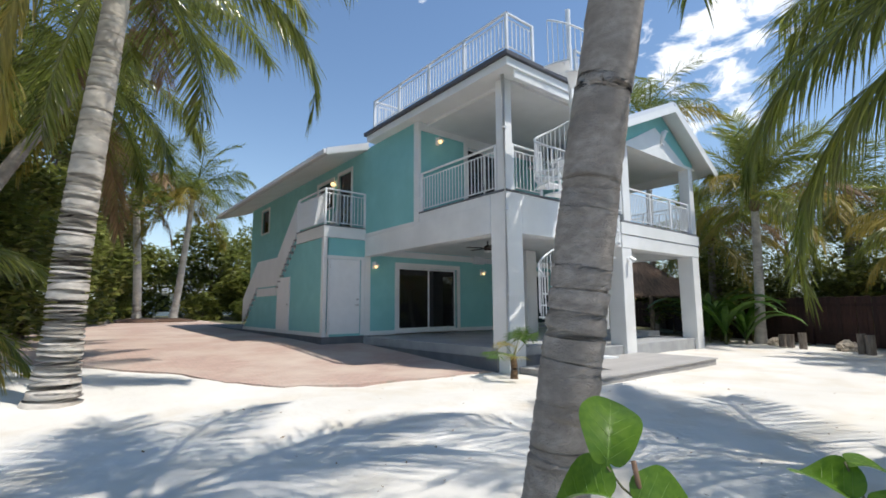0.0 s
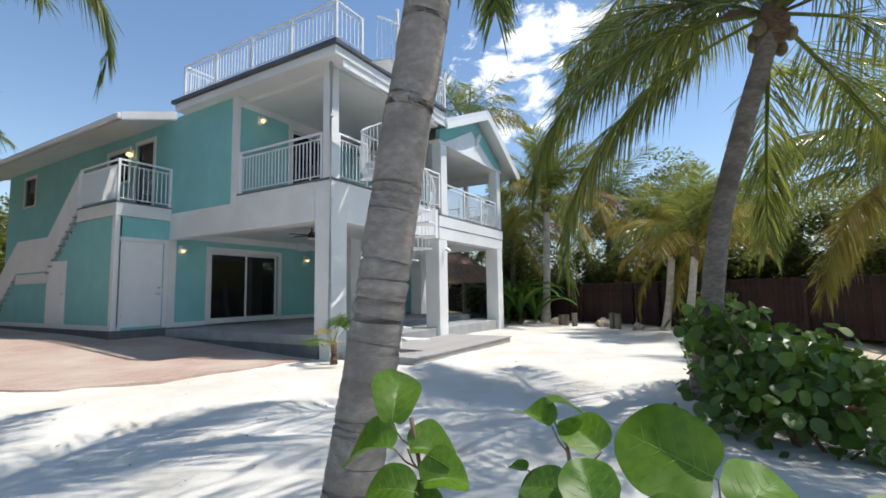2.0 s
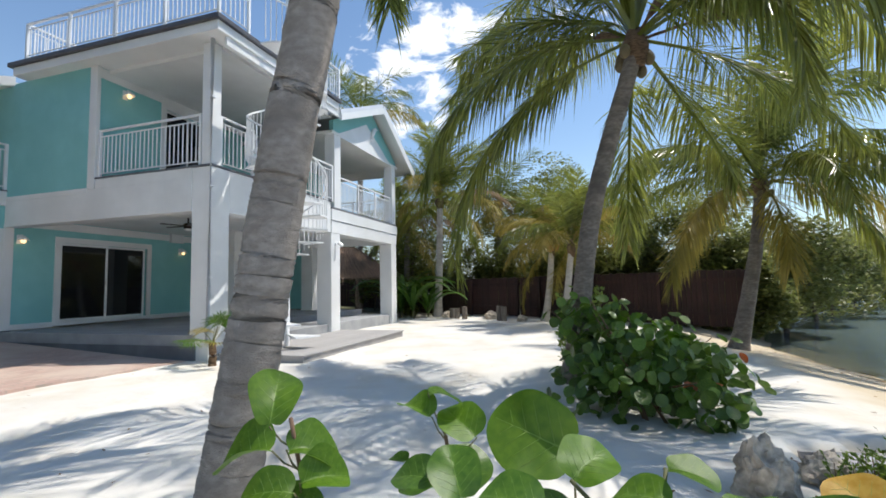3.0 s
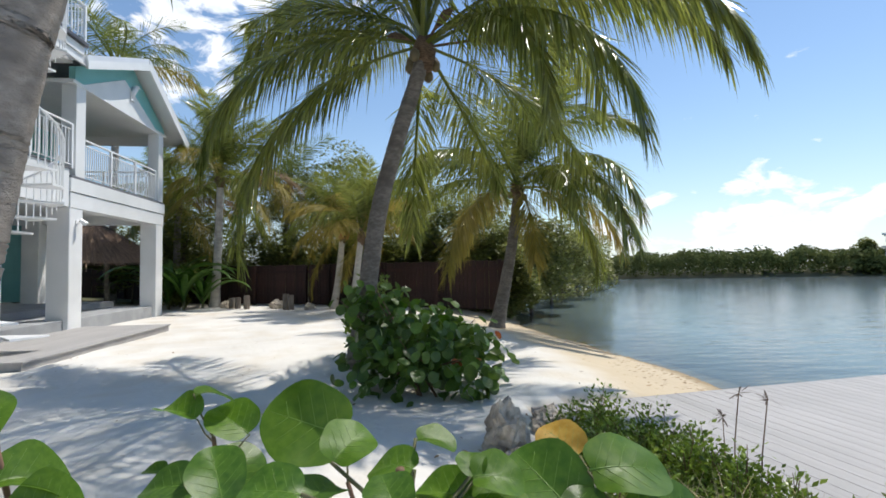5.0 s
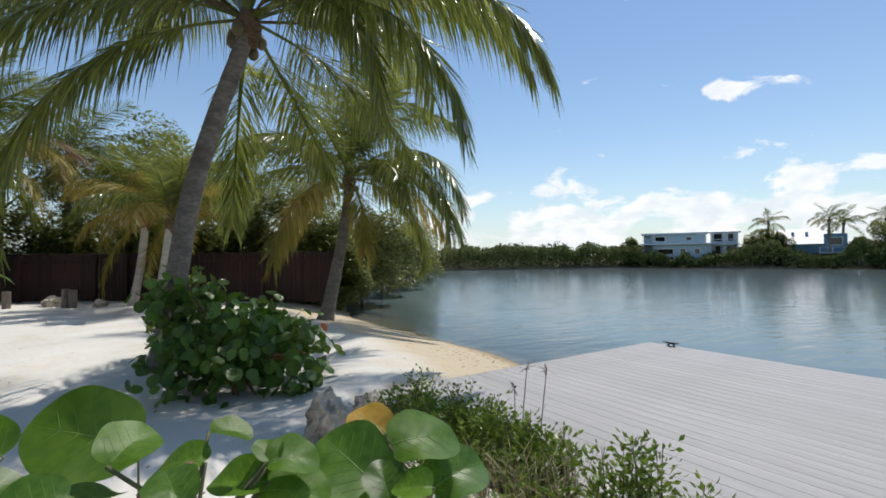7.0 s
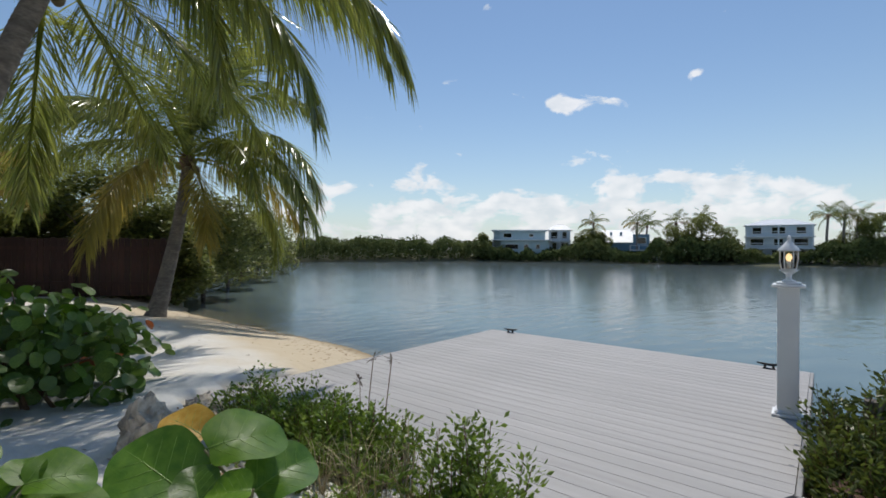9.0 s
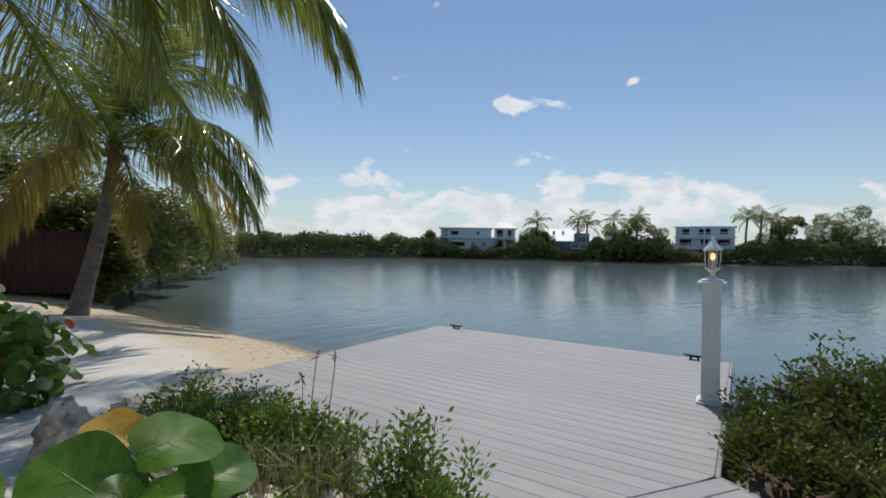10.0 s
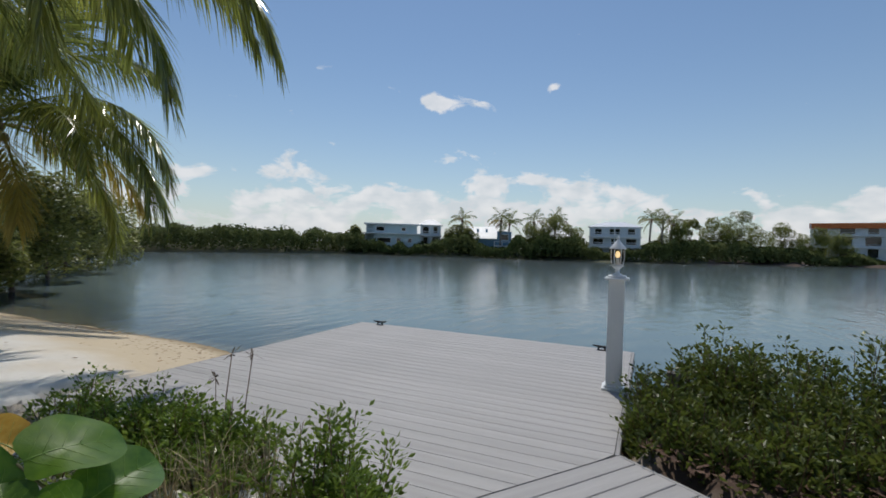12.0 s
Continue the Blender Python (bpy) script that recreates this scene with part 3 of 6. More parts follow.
# ---- fence along the plot's edge ----
def fence(a, b, height=1.62):
    a, b = Vector((*a, 0)), Vector((*b, 0))
    d = b - a
    t = thing("fence", "dark red-brown stained wooden board fence", "fence", (*a[:2], 0), math.degrees(math.atan2(d.y, d.x)), "boundary fence")
    n = int(d.length / 0.152)
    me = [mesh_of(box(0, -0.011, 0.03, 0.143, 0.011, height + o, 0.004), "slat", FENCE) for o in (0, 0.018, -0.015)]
    rng = random.Random(5)
    for k in range(n):
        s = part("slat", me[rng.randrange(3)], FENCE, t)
        s.location = (k * 0.152, rng.uniform(-0.006, 0.006), 0)
    for z in (0.35, 1.3):
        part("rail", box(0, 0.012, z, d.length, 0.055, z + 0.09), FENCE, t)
    for k in range(int(d.length / 2.4) + 1):
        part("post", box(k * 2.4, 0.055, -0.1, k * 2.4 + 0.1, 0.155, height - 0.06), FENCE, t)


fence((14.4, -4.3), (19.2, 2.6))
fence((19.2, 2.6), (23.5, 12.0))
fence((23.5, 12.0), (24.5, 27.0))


# ---- the beach house; its own axes: x along the lake front, y away from the lake, from the front corner column ----
HX, HY = 7.14, 6.8
house = thing("beach_house", "two-storey turquoise and white stucco beach house with roof deck", "house", (HX, HY, 0))


def hp(name, bm, m, label="", smooth=False, parent=None):
    return part(name, bm, m, parent or house, label, smooth)


def wall(along, at, thick, a0, a1, z0, z1, holes=()):
    """A wall with openings right through it. along: 'x' or 'y'; at: its outer plane; thick: towards the inside."""
    cuts = sorted({a0, a1, *[v for h in holes for v in h[:2]]})
    bm = None
    for p, q in zip(cuts, cuts[1:]):
        mid = (p + q) / 2
        spans, z = [], z0
        for h in sorted((h for h in holes if h[0] <= mid <= h[1]), key=lambda h: h[2]):
            spans.append((z, h[2]))
            z = h[3]
        spans.append((z, z1))
        for u, v in spans:
            if v - u > 1e-4:
                bm = box(p, at, u, q, at + thick, v, 0, bm) if along == "x" else box(at, p, u, at + thick, q, v, 0, bm)
    bmesh.ops.remove_doubles(bm, verts=bm.verts[:], dist=1e-5)
    return bm


YW, YU, YE, XE, XB = 6.06, 3.22, 17.7, 9.13, -1.37
F1, F2 = 0.55, 3.78            # floor levels
S1 = (1.24, 3.72, 0.64, 2.68)     # ground floor slider
S2 = (7.2, 9.0, 0.64, 2.68)
U1 = (1.78, 3.2, 3.84, 6.05)     # upper slider
D1 = (-1.17, -0.15, 0.60, 2.82)   # store room door
hp("wall", wall("x", YW, 0.2, 0.02, XE, F1, 3.25, [S1, S2]), TURQ, "turquoise stucco ground floor wall")
hp("wall", wall("x", YU, 0.2, 0.02, XE, F2, 6.42, [U1]), TURQ, "turquoise stucco upper wall")
hp("wall", wall("y", 0.0, 0.2, YU + 0.2, YE, 3.62, 6.42, [(7.05, 7.95, F2, 5.95), (8.45, 9.7, 4.95, 5.9), (15.3, 16.25, 4.95, 6.0)]), TURQ, "turquoise stucco side wall")
hp("wall", wall("y", 0.0, 0.2, YW + 0.2, YE, F1 - 0.4, 3.62), TURQ, "turquoise stucco side wall")
hp("wall", wall("x", YE, 0.2, 0.0, XE, F1 - 0.4, 6.42), TURQ)
hp("wall", wall("y", XE, -0.2, YU + 0.2, YE, F1, 6.42), TURQ)
hp("partition", wall("x", 9.5, 0.1, 0.3, 8.8, F1, 6.3), WHITE)
hp("upper_floor", box(0.21, 0.31, 3.22, XE - 0.22, YE - 0.1, 3.62), WHITE, "white soffit under the upper floor")
hp("balcony_floor", box(-0.02, -0.02, 3.835, 4.5, YU, 3.875, 0.004), SKIRT, "grey edge of the upper porch floor")
hp("balcony_floor", box(4.5, -0.02, 3.64, XE, YU, 3.70, 0.004), SKIRT)
# beams
hp("beam", box(-0.015, 0.472, 2.95, 0.3, YW - 0.002, 3.62, 0.008), WHITE, "white stucco beam")
hp("beam", box(-0.010, 0.472, 3.621, 0.3, YU - 0.062, 3.834, 0.006), WHITE)
hp("beam", box(0.512, 0.008, 2.95, 4.46, 0.3, 3.834, 0.008), WHITE)
hp("beam", box(4.48, -0.012, 2.94, XE + 0.01, 0.33, 3.30, 0.006), WHITE)
hp("beam", box(4.46, -0.035, 3.315, XE + 0.03, 0.33, 3.635, 0.006), WHITE)
hp("beam", box(XE - 0.335, 0.332, 2.95, XE - 0.004, YW - 0.002, 3.62, 0.008), WHITE)
# slabs and steps
hp("porch_floor", box(-0.04, 0.32, 0.28, 2.7, YW, F1 - 0.05, 0.008), SLAB, "grey painted porch slab")
hp("porch_floor", box(2.7, 1.5, 0.2, XE + 0.05, YW, F1 - 0.05, 0.008), SLAB)
hp("porch_step", box(2.7, 0.1, -0.2, XE - 0.1, 1.5, 0.33, 0.008), SLAB, "low grey concrete step")
hp("porch_skirt", box(-0.06, 0.3, -0.2, 2.72, YW - 0.02, 0.28, 0.0), SKIRT, "dark grey painted foundation edge")
hp("foundation", box(XB - 0.03, YW - 0.03, -0.2, 0.2, YE + 3.0, F1 - 0.02, 0.006), SKIRT, "dark grey painted foundation edge")
# columns
for name, x0, x1, y1, z0 in (("column", 0.0, 0.51, 0.47, -0.1), ("column", 4.47, 4.96, 0.48, -0.1), ("column", 8.67, 9.12, 0.48, -0.1)):
    hp(name, box(x0, 0.0, z0, x1, y1, 3.832 if x0 == 0 else 2.938, 0.012), WHITE, "square white stucco column")
hp("column", box(4.47, 3.4, F1 - 0.06, 4.96, 3.9, 3.2, 0.012), WHITE)
hp("column", box(8.67, 3.4, F1 - 0.06, 9.12, 3.9, 3.2, 0.012), WHITE)
hp("upper_post", box(0.02, 0.02, 3.875, 0.27, 0.27, 6.4, 0.008), WHITE, "white upper porch post")
hp("upper_post", box(4.66, 0.0, 3.64, 5.02, 0.33, 6.0, 0.008), WHITE)
hp("upper_post", box(8.80, 0.0, 3.70, 9.10, 0.33, 6.0, 0.008), WHITE)
pipe = hp("downpipe", tube([(-0.045, -0.03, 6.5), (-0.045, -0.03, 0.35), (-0.05, -0.16, 0.22)], [0.042] * 3, 10), METALW, "white rain pipe on the corner column", True)
for z in (1.6, 3.4, 5.2):
    part("strap", box(-0.095, -0.08, z, 0.02, 0.0, z + 0.03), METALW, pipe)
hp("pipe_mouth", bar((-0.05, -0.165, 0.215), (-0.052, -0.19, 0.19), 0.035, sides=10), BLACK)
# trims
for b in (box(-0.03, YU - 0.06, 3.62, 0.06, YU + 0.16, 6.42, 0.006), box(-0.03, YU + 0.16, 3.55, 0.03, YW + 0.2, 3.66, 0.006),
          box(-0.02, YW - 0.035, F1 - 0.03, 0.18, YW + 0.0, 3.0, 0.006), box(0.18, YW - 0.03, F1 - 0.03, S1[0] - 0.14, YW, F1 + 0.1, 0.004),
          box(S1[1] + 0.14, YW - 0.03, F1 - 0.03, S2[0] - 0.14, YW, F1 + 0.1, 0.004), box(0.27, YW - 0.03, 3.0, XE, YW, 3.2, 0.004),
          box(0.06, YU - 0.03, 6.18, XE, YU, 6.4, 0.004)):
    hp("trim", b, WHITE)


def slider(name, h, y, frame_w, label):
    x0, x1, z0, z1 = h
    s = hp(name, box(x0 - 0.14, y - 0.035, z1, x1 + 0.14, y + 0.03, z1 + 0.15, 0.006), WHITE, label)
    for b in (box(x0 - 0.14, y - 0.035, z0 - 0.1, x0, y + 0.03, z1, 0.006), box(x1, y - 0.035, z0 - 0.1, x1 + 0.14, y + 0.03, z1, 0.006),
              box(x0, y - 0.03, z0 - 0.1, x1, y + 0.06, z0, 0.006)):
        part("frame", b, WHITE, s)
    mid = (x0 + x1) / 2
    for k, (p, q, yy) in enumerate(((x0, mid + 0.04, y + 0.03), (mid - 0.04, x1, y + 0.08))):
        b = None
        for c in ((p, z0, p + frame_w, z1), (q - frame_w, z0, q, z1), (p + frame_w, z0, q - frame_w, z0 + frame_w), (p + frame_w, z1 - frame_w, q - frame_w, z1)):
            b = box(c[0], yy, c[1], c[2], yy + 0.04, c[3], 0.0, b)
        part("sash", b, WHITE, s)
        part("pane", box(p + frame_w, yy + 0.015, z0 + frame_w, q - frame_w, yy + 0.023, z1 - frame_w), DARKGLASS, s, "dark tinted pane")
    part("handle", box(mid - 0.03, y + 0.0, (z0 + z1) / 2 - 0.1, mid - 0.01, y + 0.03, (z0 + z1) / 2 + 0.1, 0.004), STEEL, s)
    return s


slider("sliding_door", S1, YW, 0.06, "white framed sliding glass door")
slider("sliding_door", S2, YW, 0.06, "white framed sliding glass door")
slider("sliding_door", U1, YU, 0.06, "white framed sliding glass door upstairs")


# store room under the balcony and outside stair
b = wall("x", YW, 0.15, XB, 0.0, F1 - 0.02, 3.45, [D1])
hp("store_wall", b, TURQ, "turquoise store room wall")
ST_Y0, ST_Z0, ST_Y1, ST_Z1, ST_Y2, ST_Y3, ST_Z3 = 8.15, 3.80, 9.95, 2.12, 12.15, 13.95, 0.72
own = bmesh.new()
side = [(YW, F1 - 0.02), (ST_Y3 - 0.1, F1 - 0.02), (ST_Y2 + 0.1, 1.84), (ST_Y1 + 0.1, 1.84), (ST_Y0 + 0.05, 3.44), (YW, 3.45)]
va = [own.verts.new((XB, y, z)) for y, z in side]
vb = [own.verts.new((XB + 0.15, y, z)) for y, z in side]
own.faces.new(va)
own.faces.new(vb[::-1])
for i in range(len(side)):
    j = (i + 1) % len(side)
    own.faces.new((va[j], va[i], vb[i], vb[j]))
bmesh.ops.recalc_face_normals(own, faces=own.faces[:])
hp("store_wall", own, TURQ)
for b in (box(XB - 0.025, YW - 0.025, F1 - 0.02, XB + 0.1, YW + 0.12, 3.45, 0.006), box(XB + 0.1, YW - 0.025, F1 - 0.02, D1[0], YW, F1 + 0.1, 0.004),
          box(XB + 0.1, YW - 0.025, 2.82, 0.0, YW, 2.92, 0.004), box(D1[0] - 0.07, YW - 0.03, F1, D1[0], YW, 2.82, 0.004), box(D1[1], YW - 0.03, F1, -0.021, YW, 2.82, 0.004),
          box(XB - 0.02, YW + 0.12, F1 - 0.02, XB, ST_Y3 - 0.1, F1 + 0.1, 0.004)):
    hp("trim", b, WHITE)
sd = hp("store_door", box(D1[0] + 0.005, YW + 0.02, D1[2], D1[1] - 0.005, YW + 0.065, D1[3], 0.004), METALW, "plain white metal door")
part("handle", bar((D1[1] - 0.09, YW - 0.03, 1.62), (D1[1] - 0.09, YW + 0.02, 1.62), 0.03, sides=10), STEEL, sd)
b = bar((D1[1] - 0.09, YW - 0.02, 1.45), (D1[1] - 0.09, YW + 0.02, 1.45), 0.03, sides=10)
box(D1[1] - 0.2, YW - 0.05, 1.44, D1[1] - 0.08, YW - 0.03, 1.46, 0.003, b)
part("handle", b, STEEL, sd)
for z in (0.85, 1.7, 2.55):
    part("hinge", bar((D1[0] + 0.01, YW + 0.0, z), (D1[0] + 0.01, YW + 0.0, z + 0.1), 0.012), STEEL, sd)
s2 = hp("small_door", box(XB - 0.03, 8.66, F1 + 0.1, XB - 0.003, 9.85, 2.42, 0.004), METALW, "plain white side door")
part("handle", bar((XB - 0.06, 8.8, 1.5), (XB - 0.03, 8.8, 1.5), 0.03, sides=8), STEEL, s2)
for z in (0.8, 2.1):
    part("hinge", bar((XB - 0.033, 9.84, z), (XB - 0.033, 9.84, z + 0.1), 0.012), STEEL, s2)

# balcony
hp("balcony", box(XB - 0.03, YW - 0.03, 3.46, 0.0, ST_Y0, 3.80, 0.006), WHITE, "white balcony slab")
hp("balcony_floor", box(XB - 0.045, YW - 0.045, 3.80, 0.0, ST_Y0, 3.83, 0.004), SKIRT)


def flight(y0, z0, y1, z1, n):
    """Treads that go down from (y0, z0) to (y1, z1), with a white stringer and a closed white wall beside the house."""
    for k in range(n):
        y, z = y0 + (y1 - y0) * k / n, z0 + (z1 - z0) * (k + 1) / n
        hp("tread", box(XB - 0.06, y - 0.02, z - 0.03, -0.03, y + (y1 - y0) / n + 0.01, z + 0.015, 0.004), SLAB)
        hp("riser", box(XB + 0.05, y, z + 0.0151, -0.03, y + 0.02, z - (z1 - z0) / n - 0.0301), WHITE)
    for x, lo, hi in ((XB - 0.03, 0.05, 1.06), (-0.022, -0.2, 1.0)):
        o = bmesh.new()
        pts = [(y0, z0 + lo), (y1, z1 + lo), (y1, z1 + hi), (y0, z0 + hi)]
        p, q = [o.verts.new((x, *c)) for c in pts], [o.verts.new((x + (0.05 if x < -1 else 0.02), *c)) for c in pts]
        o.faces.new(p)
        o.faces.new(q[::-1])
        for i in range(4):
            j = (i + 1) % 4
            o.faces.new((p[j], p[i], q[i], q[j]))
        bmesh.ops.recalc_face_normals(o, faces=o.faces[:])
        hp("stringer" if x < -1 else "stair_wall", o, WHITE, "white stair side")


flight(ST_Y0, ST_Z0, ST_Y1, ST_Z1, 9)
flight(ST_Y2, ST_Z1, ST_Y3, ST_Z3, 7)
hp("stair_landing", box(XB - 0.03, ST_Y1, ST_Z1 - 0.3, -0.03, ST_Y2, ST_Z1, 0.006), WHITE, "white half-way landing")
hp("stringer", box(XB - 0.03, ST_Y1, ST_Z1 + 0.05, XB + 0.02, ST_Y2, ST_Z1 + 1.06, 0.0), WHITE)
hp("stair_wall", box(-0.022, ST_Y1, ST_Z1 - 0.2, -0.002, ST_Y2, ST_Z1 + 1.0), WHITE)


def opening(h, x, label):
    """A window or door in the side wall at plane x; h: y0, y1, z0, z1."""
    y0, y1, z0, z1 = h
    s = hp("window" if z0 > 4.5 else "side_door", box(x - 0.03, y0 - 0.1, z1, x + 0.03, y1 + 0.1, z1 + 0.12, 0.005), WHITE, label)
    for b in (box(x - 0.03, y0 - 0.1, z0 - 0.06, x + 0.03, y0, z1, 0.005), box(x - 0.03, y1, z0 - 0.06, x + 0.03, y1 + 0.1, z1, 0.005),
              box(x - 0.035, y0, z0 - 0.06, x + 0.05, y1, z0, 0.005)):
        part("frame", b, WHITE, s)
    part("pane", box(x + 0.05, y0, z0, x + 0.06, y1, z1), DARKGLASS, s)


opening((7.05, 7.95, 3.84, 5.95), 0.0, "half-glazed side door on the balcony")
opening((8.45, 9.7, 4.95, 5.9), 0.0, "white framed window")
opening((15.3, 16.25, 4.95, 6.0), 0.0, "white framed window")


# railings with posts, two top rails and thin pickets
PICKET = mesh_of(box(-0.009, -0.009, 0, 0.009, 0.009, 1.0), "picket", METALW)


def railing(p, q, height, posts, label="", gap=0.115, lift=0.09, first=0, last=0):
    p, q = Vector(p), Vector(q)
    d = q - p
    n = Vector((-d.y, d.x, 0)).normalized()
    t = hp("railing", top_rail(p, q, height), METALW, label or "white metal railing with thin upright bars")
    for z in (height - 0.13, lift):
        part("rail", bar(p + Vector((0, 0, z)), q + Vector((0, 0, z)), 0.016, None, 4), METALW, t)
    for k in range(first, posts + 1 - last):
        c = p + d * k / posts
        part("post", box(c.x - 0.03, c.y - 0.03, c.z, c.x + 0.03, c.y + 0.03, c.z + height + 0.02, 0.004), METALW, t)
    m = int(d.length / gap)
    for k in range(1, m):
        c = p + d * k / m
        s = part("picket", PICKET, METALW, t)
        s.location, s.scale = (c.x, c.y, c.z + lift), (1, 1, height - 0.13 - lift)
    return t


def top_rail(p, q, height):
    """The top rail, a flat bar."""
    d = q - p
    o = bmesh.new()
    bmesh.ops.create_cube(o, size=1.0, matrix=Matrix.Translation((p + q) / 2 + Vector((0, 0, height)))
                          @ Matrix.Rotation(math.atan2(d.y, d.x), 4, "Z") @ Matrix.Diagonal((d.length + 0.06, 0.055, 0.045, 1)))
    bmesh.ops.bevel(o, geom=o.edges[:], offset=0.008, segments=1, affect="EDGES")
    return o


R2, R3 = 3.875, 6.73
railing((0.06, 0.33, R2), (0.06, YU - 0.1, R2), 1.05, 1)
railing((0.3, 0.06, R2), (1.25, 0.06, R2), 1.05, 1)
railing((1.95, 0.06, R2), (4.6, 0.06, R2), 1.05, 2)
railing((5.05, 0.1, 3.70), (8.78, 0.1, 3.70), 0.99, 3, gap=0.085)
railing((XE - 0.1, 0.35, 3.70), (XE - 0.1, YU, 3.70), 0.99, 2)
railing((XB + 0.03, YW + 0.02, 3.83), (-0.03, YW + 0.02, 3.83), 1.1, 1)
railing((XB + 0.03, YW + 0.06, 3.83), (XB + 0.03, ST_Y0, 3.83), 1.1, 1, gap=0.06, first=1)
railing((-0.3, -0.42, R3), (-0.3, 5.05, R3), 0.84, 4)
railing((-0.26, -0.42, R3), (0.52, -0.42, R3), 0.84, 1, first=1)
railing((2.1, -0.42, R3), (4.2, -0.42, R3), 0.84, 2)
railing((-0.26, 5.05, R3), (4.16, 5.05, R3), 0.84, 3, first=1, last=1)
railing((4.2, -0.38, R3), (4.2, 5.05, R3), 0.84, 4, first=1)

# roof deck and ceilings
hp("roof_deck", box(-0.30, -0.40, 6.42, 4.25, 5.5, 6.62, 0.01), WHITE, "white roof deck edge")
hp("roof_edge", box(-0.37, -0.47, 6.62, 4.3, 5.6, 6.725, 0.012), DARKTRIM, "dark grey roof membrane edge")
hp("roof_fascia", box(-0.02, -0.36, 6.24, 4.5, -0.3, 6.42, 0.006), WHITE)
# rear roof, seam metal, with a wide eave over the balcony and the stair
EV_X, EV_Z, RG_X, RG_Z = -1.42, 5.98, 3.9, 7.65
rear_y0, rear_y1 = 5.95, 19.0
hp("rear_roof", slab3([(EV_X, rear_y0, EV_Z + 0.1), (RG_X, 6.6, RG_Z), (RG_X, rear_y1, RG_Z), (EV_X, rear_y1, EV_Z + 0.1)], 0.1), ROOFW, "white standing seam metal roof")
hp("rear_roof", slab3([(RG_X, 6.6, RG_Z), (XE + 0.6, 6.6, 5.9), (XE + 0.6, rear_y1, 5.9), (RG_X, rear_y1, RG_Z)], 0.1), ROOFW)
hp("soffit", slab3([(EV_X + 0.03, rear_y0 + 0.02, EV_Z - 0.03), (0.0, rear_y0 + 0.02, EV_Z + 0.4), (0.0, rear_y1, EV_Z + 0.4), (EV_X + 0.03, rear_y1, EV_Z - 0.03)], 0.02), WHITE, "white boarded eave")
hp("gutter", box(EV_X - 0.1, rear_y0 - 0.02, EV_Z - 0.03, EV_X, rear_y1, EV_Z + 0.12, 0.02), METALW, "white rain gutter")
hp("fascia", slab3([(EV_X, rear_y0 - 0.02, EV_Z - 0.04), (0.0, rear_y0 - 0.02, EV_Z + 0.40), (0.0, rear_y0 - 0.02, EV_Z + 0.62), (EV_X, rear_y0 - 0.02, EV_Z + 0.16)], 0.04), ROOFW)

# gable over the lake-side bay
AX, AZ, RX, RZ, LX, LZ = 7.25, 7.58, 10.1, 5.82, 4.35, 6.36
for pts in ([(AX, -0.42, AZ), (RX, -0.42, RZ), (RX, 8.0, RZ), (AX, 8.0, AZ)][::-1], [(AX, -0.42, AZ), (AX, 8.0, AZ), (LX, 8.0, LZ), (LX, -0.42, LZ)][::-1]):
    g = slab3(pts, 0.12)
    bmesh.ops.recalc_face_normals(g, faces=g.faces[:])
    hp("gable_roof", g, ROOFW, "white metal gable roof")
hp("ridge_cap", bar((AX, -0.44, AZ + 0.01), (AX, 8.0, AZ + 0.01), 0.06, sides=6), ROOFW)


def panel_xz(pts, y0, y1):
    o = bmesh.new()
    p, q = [o.verts.new((x, y0, z)) for x, z in pts], [o.verts.new((x, y1, z)) for x, z in pts]
    o.faces.new(p)
    o.faces.new(q[::-1])
    for i in range(len(pts)):
        j = (i + 1) % len(pts)
        o.faces.new((p[j], p[i], q[i], q[j]))
    bmesh.ops.recalc_face_normals(o, faces=o.faces[:])
    return o


hp("gable_wall", panel_xz([(4.7, 6.0), (9.3, 6.0), (9.3, 6.15), (AX, AZ - 0.14), (4.7, 6.36)], 0.06, 0.2), TURQ, "turquoise gable wall")
hp("gable_panel", panel_xz([(4.9, 5.98), (8.6, 5.98), (6.75, 6.86)], 0.0, 0.058), WHITE, "white triangular panel in the gable")
hp("barge_board", panel_xz([(AX, AZ), (RX, RZ), (RX, RZ - 0.2), (AX, AZ - 0.22)], -0.43, -0.39), WHITE)
hp("barge_board", panel_xz([(AX, AZ), (LX, LZ), (LX, LZ - 0.2), (AX, AZ - 0.22)], -0.43, -0.39), WHITE)
hp("porch_ceiling", box(4.5, -0.02, 5.9, XE + 0.15, YU, 5.98), WHITE, "white porch ceiling")
hp("porch_ceiling", box(0.27, 0.0, 6.34, 4.5, YU, 6.42), WHITE, "white porch ceiling")
orn = tube([(7.05, -0.03, 6.42), (7.1, -0.05, 6.62), (7.2, -0.05, 6.78), (7.34, -0.04, 6.88), (7.55, -0.03, 6.90)], [0.02, 0.07, 0.085, 0.05, 0.008], 8)
box(7.0, -0.05, 6.36, 7.16, -0.03, 6.42, 0, orn)
hp("gable_ornament", orn, METALW, "white fish-shaped ornament", True)


